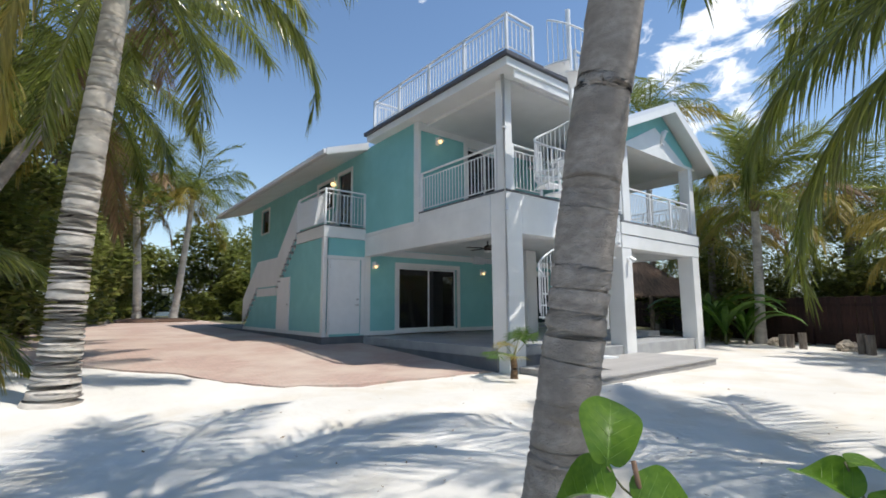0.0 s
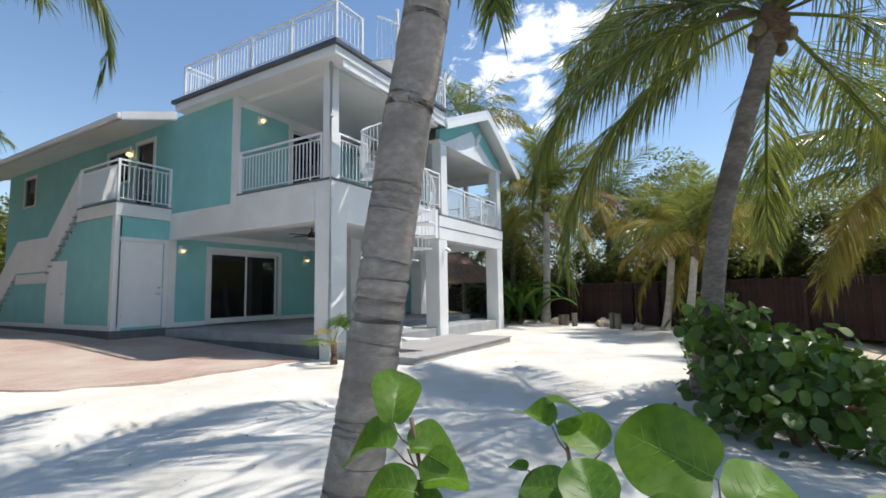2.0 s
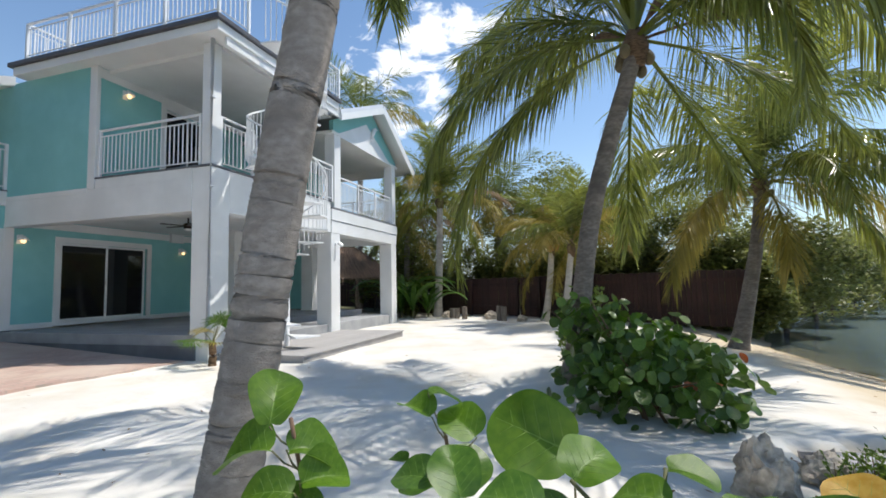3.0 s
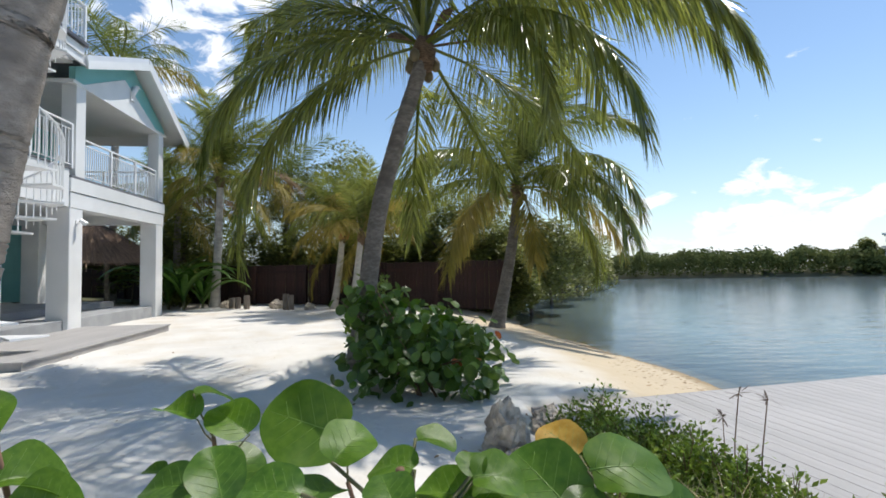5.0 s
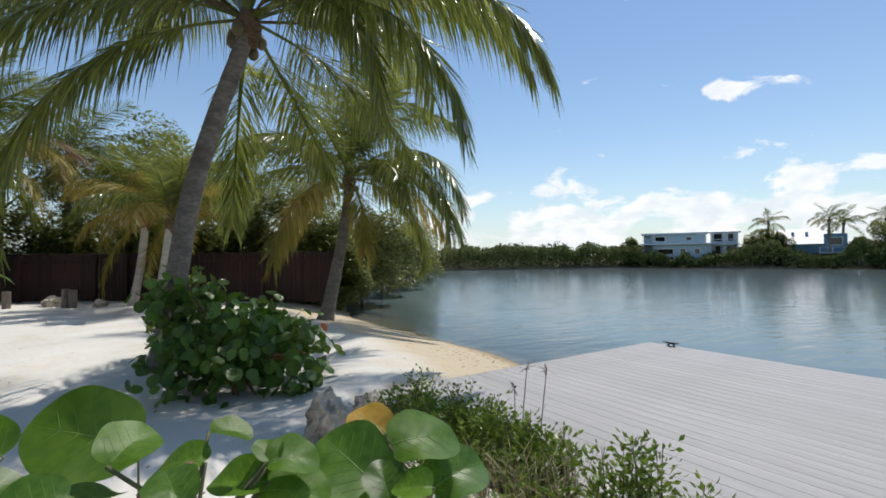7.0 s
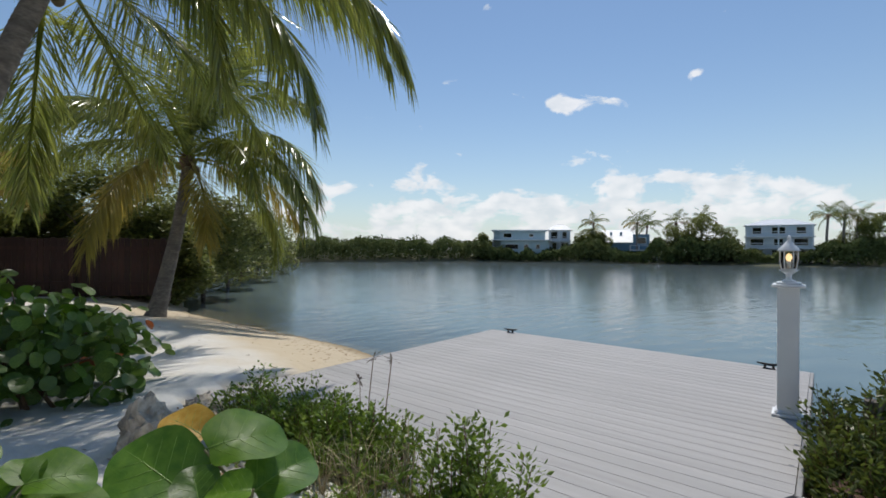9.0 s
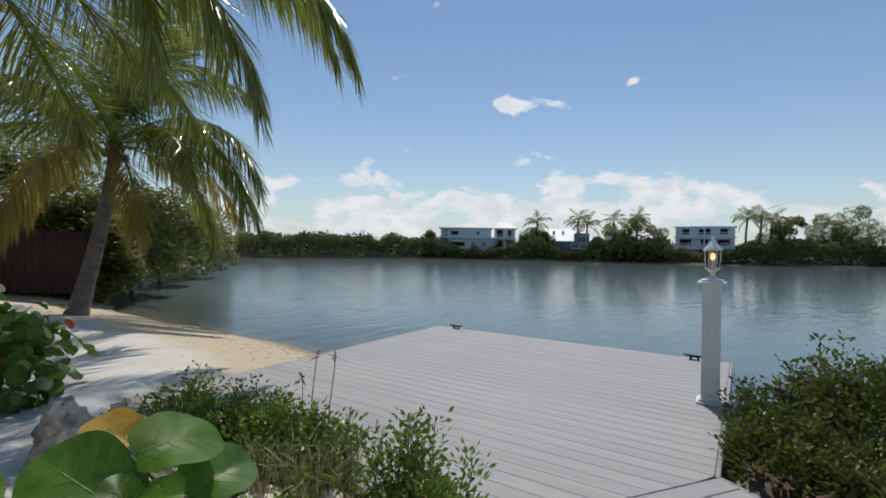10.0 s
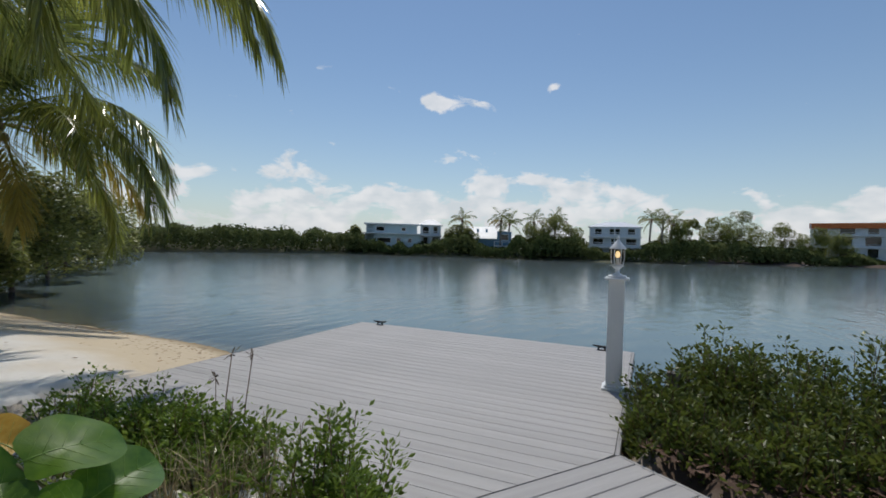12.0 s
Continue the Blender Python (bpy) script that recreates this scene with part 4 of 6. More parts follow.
def wall_lamp(x, y, z):
    t = thing("wall_lamp", "lit dome wall lamp with a warm glow on the turquoise wall", "wall lamp", (HX + x, HY + y, z), 0, "porch wall lamps")
    part("back_plate", box(-0.06, -0.02, -0.1, 0.06, 0.0, 0.12, 0.006), METALW, t)
    part("arm", tube([(0, -0.02, 0.08), (0, -0.1, 0.12), (0, -0.15, 0.08)], [0.012] * 3, 6), METALW, t)
    o = lathe([(0.03, 0.08), (0.09, 0.03), (0.115, -0.02), (0.105, -0.02), (0.08, 0.02), (0.02, 0.06)], 16)
    bmesh.ops.translate(o, verts=o.verts[:], vec=(0, -0.15, 0))
    part("shade", o, METALW, t, smooth=True)
    o = lathe([(0.02, 0.02), (0.05, -0.02), (0.055, -0.05), (0.02, -0.09)], 12)
    bmesh.ops.translate(o, verts=o.verts[:], vec=(0, -0.15, 0))
    part("bulb", o, BULB, t, "warm lit bulb", True)


wall_lamp(0.31, YW, 2.68)
wall_lamp(4.93, YW, 2.65)
wall_lamp(0.66, YU, 5.98)
t_l = thing("wall_lamp", "lit dome wall lamp beside the balcony door", "wall lamp", (HX, HY + 8.25, 5.75), -90, "porch wall lamps")
part("back_plate", box(-0.06, -0.02, -0.1, 0.06, 0.0, 0.12, 0.006), METALW, t_l)
o = lathe([(0.02, 0.04), (0.08, 0.0), (0.09, -0.05), (0.02, -0.11)], 12)
bmesh.ops.translate(o, verts=o.verts[:], vec=(0, -0.11, 0))
part("bulb", o, BULB, t_l, "warm lit bulb", True)

# ceiling fan under the upper floor
fan = thing("ceiling_fan", "dark bronze ceiling fan with a lit bowl lamp", "ceiling fan", (HX + 2.05, HY + 2.7, 3.22))
part("rod", bar((0, 0, -0.14), (0, 0, 0.0), 0.02, sides=8), BRONZE, fan)
part("motor", lathe([(0.03, -0.28), (0.1, -0.27), (0.12, -0.2), (0.09, -0.14), (0.03, -0.12)], 16), BRONZE, fan, smooth=True)
part("lamp_bowl", lathe([(0.02, -0.345), (0.08, -0.33), (0.1, -0.28)], 14), METALW, fan, "white lamp bowl", True)
for k in range(5):
    a = math.radians(72 * k + 20)
    o = box(0.1, -0.06, -0.215, 0.66, 0.06, -0.2, 0.005)
    bmesh.ops.rotate(o, verts=o.verts[:], matrix=Matrix.Rotation(a, 3, "Z"))
    part("blade", o, BRONZE, fan)
bx = thing("wall_box", "white electrical box high on the porch wall", "box", (HX + 4.75, HY + YW, 2.95))
part("body", box(-0.25, -0.12, 0, 0.25, 0, 0.3, 0.01), METALW, bx)

# spiral staircase from the platform to the roof deck
SPX, SPY, SPR = 1.32, -0.82, 0.86
sp = thing("spiral_staircase", "white metal spiral staircase climbing to the roof deck", "staircase", (HX + SPX, HY + SPY, 0.14))
part("pole", bar((0, 0, 0), (0, 0, 7.95), 0.055, sides=14), METALW, sp)
NT, RISE = 25, 6.32 / 25
o = bmesh.new()
vs = [o.verts.new((r * math.cos(a), r * math.sin(a), z)) for z in (0, -0.035) for r, a in ((0.05, -0.33), (SPR, -0.34), (SPR, 0.0), (SPR, 0.34), (0.05, 0.33))]
o.faces.new(vs[:5])
o.faces.new(vs[5:][::-1])
for i in range(5):
    j = (i + 1) % 5
    o.faces.new((vs[j], vs[i], vs[5 + i], vs[5 + j]))
tread = mesh_of(o, "tread", METALW)
bal = mesh_of(bar((SPR - 0.02, 0, -0.02), (SPR - 0.02, 0, 0.92), 0.011, sides=5), "baluster", METALW)
TURN, A_TOP = math.radians(32.1), math.radians(196)
for k in range(NT):
    a, z = A_TOP + (NT - 1 - k) * TURN, RISE * (k + 1)
    p = part("tread", tread, METALW, sp)
    p.matrix_basis = Matrix.Translation((0, 0, z)) @ Matrix.Rotation(a, 4, "Z")
    for u in (-0.21, -0.07, 0.07, 0.21) if k > 2 else ():
        p = part("baluster", bal, METALW, sp)
        p.matrix_basis = Matrix.Translation((0, 0, z - u * 0.45)) @ Matrix.Rotation(a + u, 4, "Z")
pts = []
for k in range(8, 3 * NT - 1):
    a = A_TOP + (NT - 1 - k / 3) * TURN
    pts.append(((SPR - 0.02) * math.cos(a), (SPR - 0.02) * math.sin(a), RISE * (k / 3 + 1) + 0.92))
part("handrail", tube(pts, [0.022] * len(pts), 6), METALW, sp, smooth=True)

# low platform before the porch
pl = thing("platform", "low grey board platform on the sand before the porch", "platform", (HX + 0.12, HY - 2.06, 0))
part("frame", box(0.02, 0.03, -0.15, 4.68, 1.92, 0.11), DECKD, pl)
for k in range(13):
    b = part("board", board(4.72, 0.142), DECK, pl)
    b.location = (0, k * 0.15, 0.142)

# tiki hut behind the porch
hut = thing("thatched_hut", "open hut with a shaggy brown palm-thatch roof", "hut", (19.5, 10.9, -0.15))
for sx in (-1.5, 1.5):
    for sy in (-1.5, 1.5):
        part("post", bar((sx, sy, -0.4), (sx * 0.95, sy * 0.95, 2.3), 0.09, sides=8), BARKD, hut)
rng = random.Random(3)
tv, tf = [], []
for k in range(2600):
    a, h = rng.uniform(0, 2 * math.pi), rng.random() ** 0.8
    r = 2.7 * (1 - h) + 0.05
    z = 1.95 + 1.75 * h
    p = Vector((r * math.cos(a), r * math.sin(a), z))
    out = Vector((math.cos(a), math.sin(a), -0.62)).normalized()
    w = Vector((-math.sin(a), math.cos(a), 0)) * rng.uniform(0.012, 0.03)
    tip = p + out * rng.uniform(0.35, 0.7) + Vector((0, 0, rng.uniform(-0.12, 0.04)))
    i = len(tv)
    tv += [p - w, p + w, tip + w * 0.4, tip - w * 0.4]
    tf.append((i, i + 1, i + 2, i + 3))
hr = part("roof", lathe([(2.68, 1.9), (2.66, 1.96), (1.3, 2.85), (0.1, 3.68)], 18), THATCH, hut, "layered palm thatch")
part("thatch", raw("thatch", tv, tf, THATCH), THATCH, hr)


# ---- palms ----
def spline(points, step):
    """A smooth path through points, about step apart."""
    ps = [Vector(p) for p in points]
    ps = [2 * ps[0] - ps[1]] + ps + [2 * ps[-1] - ps[-2]]
    out = []
    for i in range(1, len(ps) - 2):
        a, b, c, d = ps[i - 1:i + 3]
        n = max(2, int((c - b).length / step))
        for k in range(n):
            t = k / n
            out.append(0.5 * (2 * b + (c - a) * t + (2 * a - 5 * b + 4 * c - d) * t * t + (3 * b - a - 3 * c + d) * t ** 3))
    return out + [ps[-2]]


def trunk_mesh(points, r0, r1, flare=1.5, ring=0.075, m=BARK, seed=1, step=0.025, lip_size=0.04):
    """A palm trunk: tapered, with a swollen foot and uneven leaf-scar rings."""
    rng = random.Random(seed)
    path = spline(points, step)
    n, radii, pts, s, nxt, lip = len(path), [], [], 0.0, 0.0, 0.0
    for i, p in enumerate(path):
        f = i / (n - 1)
        s += (p - path[i - 1]).length if i else 0
        if s >= nxt:
            nxt = s + ring * rng.uniform(0.7, 1.35)
            lip = 1.0
        r = r0 + (r1 - r0) * f
        r *= 1 + (flare - 1) * math.exp(-s / 0.28)
        radii.append(r * (1 + lip_size * lip + rng.uniform(-0.15, 0.15) * lip_size))
        lip *= 0.45
        pts.append(p + Vector((rng.uniform(-1, 1), rng.uniform(-1, 1), 0)) * r * 0.015)
    bm = tube(pts, radii, 18)
    for v in bm.verts:
        v.co += Vector(noise.noise_vector(v.co * 9)) * r0 * 0.018
    return mesh_of(bm, "trunk", m, True)


def frond_mesh(seed, e0, droop, length=2.9, leaf=0.80, n=84, m=FROND, hang=0.5, gaps=0.06, bow=0.25, width=0.0105):
    """A feather leaf that leaves the crown at e0 degrees and bends down by droop degrees; built along +x."""
    rng = random.Random(seed)
    verts, faces = [], []
    pts, p, steps = [], Vector((0, 0, 0)), 26
    swing = rng.uniform(-bow, bow)
    for i in range(steps + 1):
        s = i / steps
        pts.append((p.copy(), radians(e0 - droop * s ** 1.35), swing * s * s))
        e, a = pts[-1][1], pts[-1][2]
        p += Vector((math.cos(e) * math.cos(a), math.cos(e) * math.sin(a), math.sin(e))) * length / steps
    # stalk, three-sided
    for i, (q, e, a) in enumerate(pts):
        w = 0.034 * (1 - i / steps) ** 0.8 + 0.004
        fwd = Vector((math.cos(e) * math.cos(a), math.cos(e) * math.sin(a), math.sin(e)))
        sd = Vector((-math.sin(a), math.cos(a), 0))
        up = fwd.cross(sd) * -1
        up = sd.cross(fwd) * -1 if up.z < 0 else up
        verts += [q + sd * w, q - sd * w, q - up * w * 0.9]
        if i:
            b = 3 * i
            faces += [(b - 3, b - 2, b + 1, b), (b - 2, b - 1, b + 2, b + 1), (b - 1, b - 3, b, b + 2)]
    for k in range(n):
        s = 0.17 + 0.83 * (k + 0.5) / n
        f = s * steps
        i = min(int(f), steps - 1)
        q = pts[i][0].lerp(pts[i + 1][0], f - i)
        e, a = pts[i][1], pts[i][2]
        fwd = Vector((math.cos(e) * math.cos(a), math.cos(e) * math.sin(a), math.sin(e)))
        sd = Vector((-math.sin(a), math.cos(a), 0))
        up = sd.cross(fwd)
        up = -up if up.z < 0 else up
        ll = leaf * (math.sin(math.pi * min(0.89, (s - 0.1) * 0.92 + 0.12)) ** 0.55) * rng.uniform(0.78, 1.1)
        for side in (1, -1):
            if rng.random() < gaps:
                continue
            ang = radians(70 - 36 * s + rng.uniform(-6, 6))
            d = (sd * side * math.sin(ang) + fwd * math.cos(ang) + up * rng.uniform(0.10, 0.32)).normalized()
            h = hang * rng.uniform(0.2, 1.45)
            d = (d + Vector((0, 0, -0.62 * h))).normalized()
            p1 = q + d * ll * 0.42
            p2 = q + d * ll * 0.76 + Vector((0, 0, -0.05 * h * ll))
            p3 = q + d * ll * 1.02 + Vector((0, 0, -0.16 * h * ll))
            wd = (fwd - d * fwd.dot(d)).normalized()
            wd = (wd + d.cross(wd) * rng.uniform(-0.75, 0.75)).normalized() * width
            tw = up * 0.006
            b = len(verts)
            verts += [q + wd * 0.5, q - wd * 0.5, p1 + wd + tw, p1 - wd - tw, p2 + wd * 0.75, p2 - wd * 0.75, p3]
            faces += [(b, b + 1, b + 3, b + 2), (b + 2, b + 3, b + 5, b + 4), (b + 4, b + 5, b + 6)]
    return raw("frond", verts, faces, m)


def frond_set(m, seed, **kw):
    return {"up": [frond_mesh(seed + i, 76, 62, m=m, hang=0.45, **kw) for i in range(2)],
            "mid": [frond_mesh(seed + 10 + i, 44 + 9 * i, 100, m=m, hang=1.5, **kw) for i in range(3)],
            "low": [frond_mesh(seed + 20 + i, 12 + 8 * i, 84, m=m, hang=1.5, **kw) for i in range(3)],
            "hang": [frond_mesh(seed + 30 + i, -28, 52, m=m, hang=1.1, **kw) for i in range(2)]}


GREEN = frond_set(FROND, 100, n=104)
YELLOW = frond_set(FRONDY, 200)
DRY = frond_set(FRONDD, 300, gaps=0.2)
FAR = frond_set(FRONDB, 400, n=60)


def palm(label, path, r0, r1, fronds, size=1.0, flare=1.5, m=BARK, seed=1, yellow=0.1, dry=0.08, kinds=None, group="coconut palms", nuts=0, step=0.03, ring=0.075, aim=(), clear=None, lip=0.04, leaves=(), upright=0.22):
    """A coconut palm. aim: fronds of their own, (azimuth, kind, size, set); leaves: fronds by azimuth, rise, bend, length and colour."""
    rng = random.Random(seed)
    base, top = Vector(path[0]), Vector(path[-1])
    t = thing("palm_tree", label, "palm tree", base, 0, group)
    part("trunk", trunk_mesh([Vector(p) - base for p in path], r0, r1, flare, ring, m, seed, step, lip), m, t)
    c = top - base
    # fibre sheath and leaf bases
    o = tube([c + Vector((0, 0, -0.25)), c + Vector((0, 0, 0.05)), c + Vector((0, 0, 0.3))], [r1 * 1.05, r1 * 1.7, r1 * 0.7], 10)
    for v in o.verts:
        v.co += Vector(noise.noise_vector(v.co * 7)) * r1 * 0.5
    part("crown_shaft", o, FIBRE, t, "shaggy brown fibre and old leaf stalks", True)
    plan = list(aim)
    az = rng.uniform(0, 360)
    for k in range(fronds):
        az += 137.5
        f = k / max(1, fronds - 1)
        kind = "up" if f < upright else "mid" if f < 0.6 else "low" if f < 0.9 else "hang"
        u = rng.random()
        if clear is not None and kind in ("low", "hang", "mid") and abs((az - clear + 180) % 360 - 180) < (52 if kind != "mid" else 28):
            kind = "up"
        col = None
        if kind in ("low", "hang"):
            col = YELLOW if u < yellow * 2 else DRY if u < yellow * 2 + dry * 2 else None
        plan.append((az + rng.uniform(-14, 14), kind, size * rng.uniform(0.88, 1.1), col))
    for a, kind, sc, col in plan:
        lib = (col or kinds or GREEN)[kind]
        p = part("frond", lib[rng.randrange(len(lib))], FROND, t)
        p.matrix_basis = Matrix.Translation(c + Vector((0, 0, 0.12 + (0.12 if kind == "up" else 0)))) @ Matrix.Rotation(radians(a), 4, "Z") \
            @ Matrix.Rotation(radians(rng.uniform(-22, 22)), 4, "X") @ Matrix.Rotation(radians(rng.uniform(-14, 14)), 4, "Y") @ Matrix.Diagonal((sc, sc, sc, 1))
    for k, (a, e0, bend, length, col) in enumerate(leaves):
        m_ = {"G": FROND, "Y": FRONDY, "D": FRONDD}[col]
        p = part("frond", frond_mesh(seed * 50 + k, e0, bend, length, 0.82, int(46 * length), m_, 1.75, 0.18 if col == "D" else 0.05, 0.05, 0.0105), m_, t)
        p.matrix_basis = Matrix.Translation(c + Vector((0, 0, 0.15))) @ Matrix.Rotation(radians(a), 4, "Z")
    for k in range(nuts):
        a = rng.uniform(0, 6.28)
        q = c + Vector((math.cos(a) * (r1 + 0.12), math.sin(a) * (r1 + 0.12), rng.uniform(-0.25, -0.02)))
        o = bmesh.new()
        bmesh.ops.create_icosphere(o, subdivisions=2, radius=0.085, matrix=Matrix.Translation(q) @ Matrix.Diagonal((0.9, 0.9, 1.2, 1)))
        part("coconut", o, NUT, t, smooth=True)
    return t


palm("tall palm with a smooth grey ringed trunk leaning over the sand", [(1.95, 1.66, -0.1), (2.0, 1.60, 0.46), (2.07, 1.51, 1.19), (2.17, 1.36, 2.39), (2.23, 1.26, 3.02), (2.6, 0.7, 7.2)],
     0.160, 0.13, 11, 1.42, 1.25, seed=11, step=0.02, ring=0.12, lip=0.022, leaves=((25, 19, 115, 4.6, "G"), (101, -12, 27, 4.2, "G"), (30, -30, 71, 3.8, "G"), (62, 30, 100, 4.4, "G"), (150, 25, 95, 4.4, "G")))
palm("palm with a pale ringed trunk on a swollen foot", [(-0.08, 8.6, -0.1), (-0.03, 8.6, 0.95), (0.0, 8.6, 2.16), (0.07, 8.6, 3.43), (0.17, 8.6, 4.9), (0.3, 8.5, 6.9)],
     0.27, 0.16, 10, 1.4, 1.6, BARKL, lip=0.005, ring=0.06, seed=12, yellow=0.15, dry=0.05,
     leaves=((334, 5, 110, 4.5, "G"), (54, 8, 14, 3.9, "G"), (71, 8, 52, 3.2, "D"), (221, -36, 77, 3.9, "Y"), (39, 30, 64, 4.2, "G"), (250, -10, 70, 4.0, "G"), (180, 0, 80, 4.0, "G")))
LEANING = palm("coconut palm with a slender leaning trunk above the bush", [(6.6, 0.05, -0.1), (6.6, -0.1, 0.8), (6.6, -0.31, 2.17), (6.6, -0.57, 3.17), (6.6, -0.87, 4.1), (6.6, -1.0, 4.55)],
     0.135, 0.105, 6, 1.45, 1.3, BARKR, ring=0.065, lip=0.05, seed=13, nuts=6, dry=0.0, yellow=0.0, upright=1.01,
     leaves=((85, -15, 84, 4.5, "G"), (57, 40, 54, 4.1, "G"), (323, -26, 12, 3.3, "G"), (2, -40, 36, 3.3, "G"), (304, 0, 38, 4.6, "G"), (226, 22, 96, 4.8, "G"), (217, 6, 93, 4.2, "G"),
             (55, 27, 50, 4.3, "G"), (47, 64, 98, 4.6, "G"), (212, 8, 107, 3.2, "G"), (268, 40, 78, 4.7, "G"), (84, 12, 100, 4.2, "G"), (245, 30, 100, 4.6, "G")),
     aim=((70, "mid", 1.15, None), (30, "mid", 1.3, None), (285, "mid", 1.45, None), (120, "up", 1.35, None), (60, "up", 1.4, None), (300, "up", 1.4, None), (250, "up", 1.3, None)))
SPATHES = ((262, 14, 1.75), (210, 35, 0.9), (60, 40, 0.8))
for az, el, length in SPATHES:
    d = Vector((math.cos(radians(az)) * math.cos(radians(el)), math.sin(radians(az)) * math.cos(radians(el)), math.sin(radians(el))))
    part("spathe", tube([d * length * f + Vector((0, 0, 4.75 - 0.25 * f * f * length)) + Vector((0, -1.05, 0)) for f in (0.05, 0.4, 0.6, 0.75, 0.9, 1.0)], [0.022, 0.022, 0.06, 0.07, 0.04, 0.006], 8), FIBRE, LEANING, "dry brown boat-shaped flower sheath", True)
palm("short coconut palm leaning over the beach", [(11.6, -3.25, -0.2), (11.6, -3.52, 1.0), (11.6, -3.74, 2.16), (11.6, -3.88, 3.35)],
     0.17, 0.105, 5, 1.2, 1.35, BARKR, ring=0.07, seed=14, yellow=0.0, dry=0.0, nuts=3, upright=1.01,
     leaves=((204, 20, 118, 4.5, "G"), (208, 30, 118, 4.4, "G"), (256, 70, 115, 4.1, "G"), (288, 80, 100, 4.2, "G"), (171, 66, 63, 3.8, "G"), (291, 84, 50, 3.6, "G"), (47, 49, 75, 3.9, "G"),
             (39, 21, 53, 3.9, "G"), (133, -7, 74, 3.9, "Y"), (184, -34, 67, 2.4, "Y"), (23, 7, 92, 3.5, "Y"), (275, -7, 102, 3.8, "G"), (150, 24, 30, 3.9, "G"), (189, 21, 99, 3.4, "G"), (225, 10, 100, 4.0, "G")),
     aim=((350, "mid", 1.2, None), (310, "low", 1.2, None), (60, "low", 1.2, None), (100, "mid", 1.1, None), (260, "low", 1.15, YELLOW)))
palm("coconut palm with drooping dry leaves before the fence", [(19.4, 6.22, -0.1), (19.4, 6.1, 2.4), (19.4, 6.02, 5.0)], 0.17, 0.12, 28, 1.1, 1.5, BARKL, seed=15, yellow=0.25, dry=0.14, step=0.06, upright=0.45)
palm("young palm with yellowing leaves by the fence", [(14.9, 0.62, -0.1), (15.0, 0.45, 1.2), (15.0, 0.3, 2.4)], 0.11, 0.09, 16, 0.78, 1.4, BARKL, clear=185, seed=16, yellow=0.5, aim=[(40 + 60 * i, "mid", 0.85, YELLOW) for i in range(6)], dry=0.05, step=0.05)
ORANGE_PALM = palm("young palm with an orange leaf base by the fence", [(17.1, 1.4, -0.1), (17.0, 1.2, 1.1), (17.0, 1.05, 2.6)], 0.12, 0.10, 16, 0.85, 1.4, BARKL, clear=185, seed=17, yellow=0.5, aim=[(10 + 60 * i, "mid", 0.9, YELLOW) for i in range(6)], dry=0.04, step=0.05)
for dx, dy, h in ((0.0, 0.0, 0.75), (0.07, 0.05, 0.6), (-0.08, 0.03, 0.5), (0.02, -0.08, 0.55)):
    top = Vector((-0.1 + dx, -0.35 + dy, 2.62))
    part("leaf_base", tube([top, top + Vector((dx * 1.5, dy * 1.5, h * 0.5)), top + Vector((dx * 4, dy * 4, h))], [0.12, 0.09, 0.03], 9), SHEATH, ORANGE_PALM, "orange leaf base", True)
palm("tall palm behind the house", [(21.0, 10.8, -0.1), (21.0, 10.8, 5), (20.8, 10.6, 9.9)], 0.16, 0.12, 18, 1.3, 1.4, seed=19, kinds=FAR, step=0.1)
palm("palm at the end of the driveway", [(3.3, 34.0, 0.5), (3.2, 34.0, 3.0), (2.8, 34.0, 8.6)], 0.24, 0.17, 22, 1.5, 1.6, BARKL, seed=20, kinds=FAR, yellow=0.2, dry=0.35, step=0.1)
palm("leaning palm at the end of the driveway", [(5.2, 34.0, 0.5), (5.5, 34.0, 3.2), (5.88, 33.5, 8.7)], 0.22, 0.15, 28, 1.45, 1.8, BARKL, seed=21, kinds=FAR, yellow=0.25, dry=0.1, step=0.1)
palm("palm among the dark trees by the driveway", [(-2.4, 13.4, 0.2), (-1.6, 13.3, 3.4), (-0.09, 13.2, 6.7)], 0.14, 0.12, 14, 1.3, 1.5, seed=22, yellow=0.2, dry=0.1, step=0.1,
     leaves=((38, 32, 98, 4.4, "G"), (63, -7, 54, 4.2, "G"), (64, -42, 35, 4.2, "D"), (245, -23, 47, 3.9, "G"), (54, 61, 47, 4.2, "G"), (110, 44, 30, 4.4, "G"), (80, 5, 70, 4.0, "G")))
palm("palm beyond the fence", [(24.0, 4.5, -0.1), (24.0, 4.4, 3.0), (23.8, 4.2, 5.4)], 0.15, 0.12, 18, 1.15, 1.4, seed=23, kinds=FAR, yellow=0.35, dry=0.1, step=0.1)
palm("palm beyond the fence", [(21.6, 8.6, -0.1), (21.5, 8.5, 2.0), (21.4, 8.4, 4.2)], 0.15, 0.12, 18, 1.05, 1.4, seed=24, yellow=0.3, dry=0.1, step=0.1)
palm("palm beyond the fence", [(20.4, 0.2, -0.1), (20.4, 0.2, 2.0), (20.3, 0.1, 3.6)], 0.14, 0.12, 16, 1.0, 1.4, seed=25, yellow=0.4, dry=0.1, step=0.1)
palm("small palm with broad leaves by the driveway", [(-3.0, 10.5, 0.0), (-3.0, 10.5, 0.7), (-2.9, 10.4, 1.4)], 0.14, 0.12, 16, 0.95, 1.3, seed=26, yellow=0.1, dry=0.05, step=0.1)


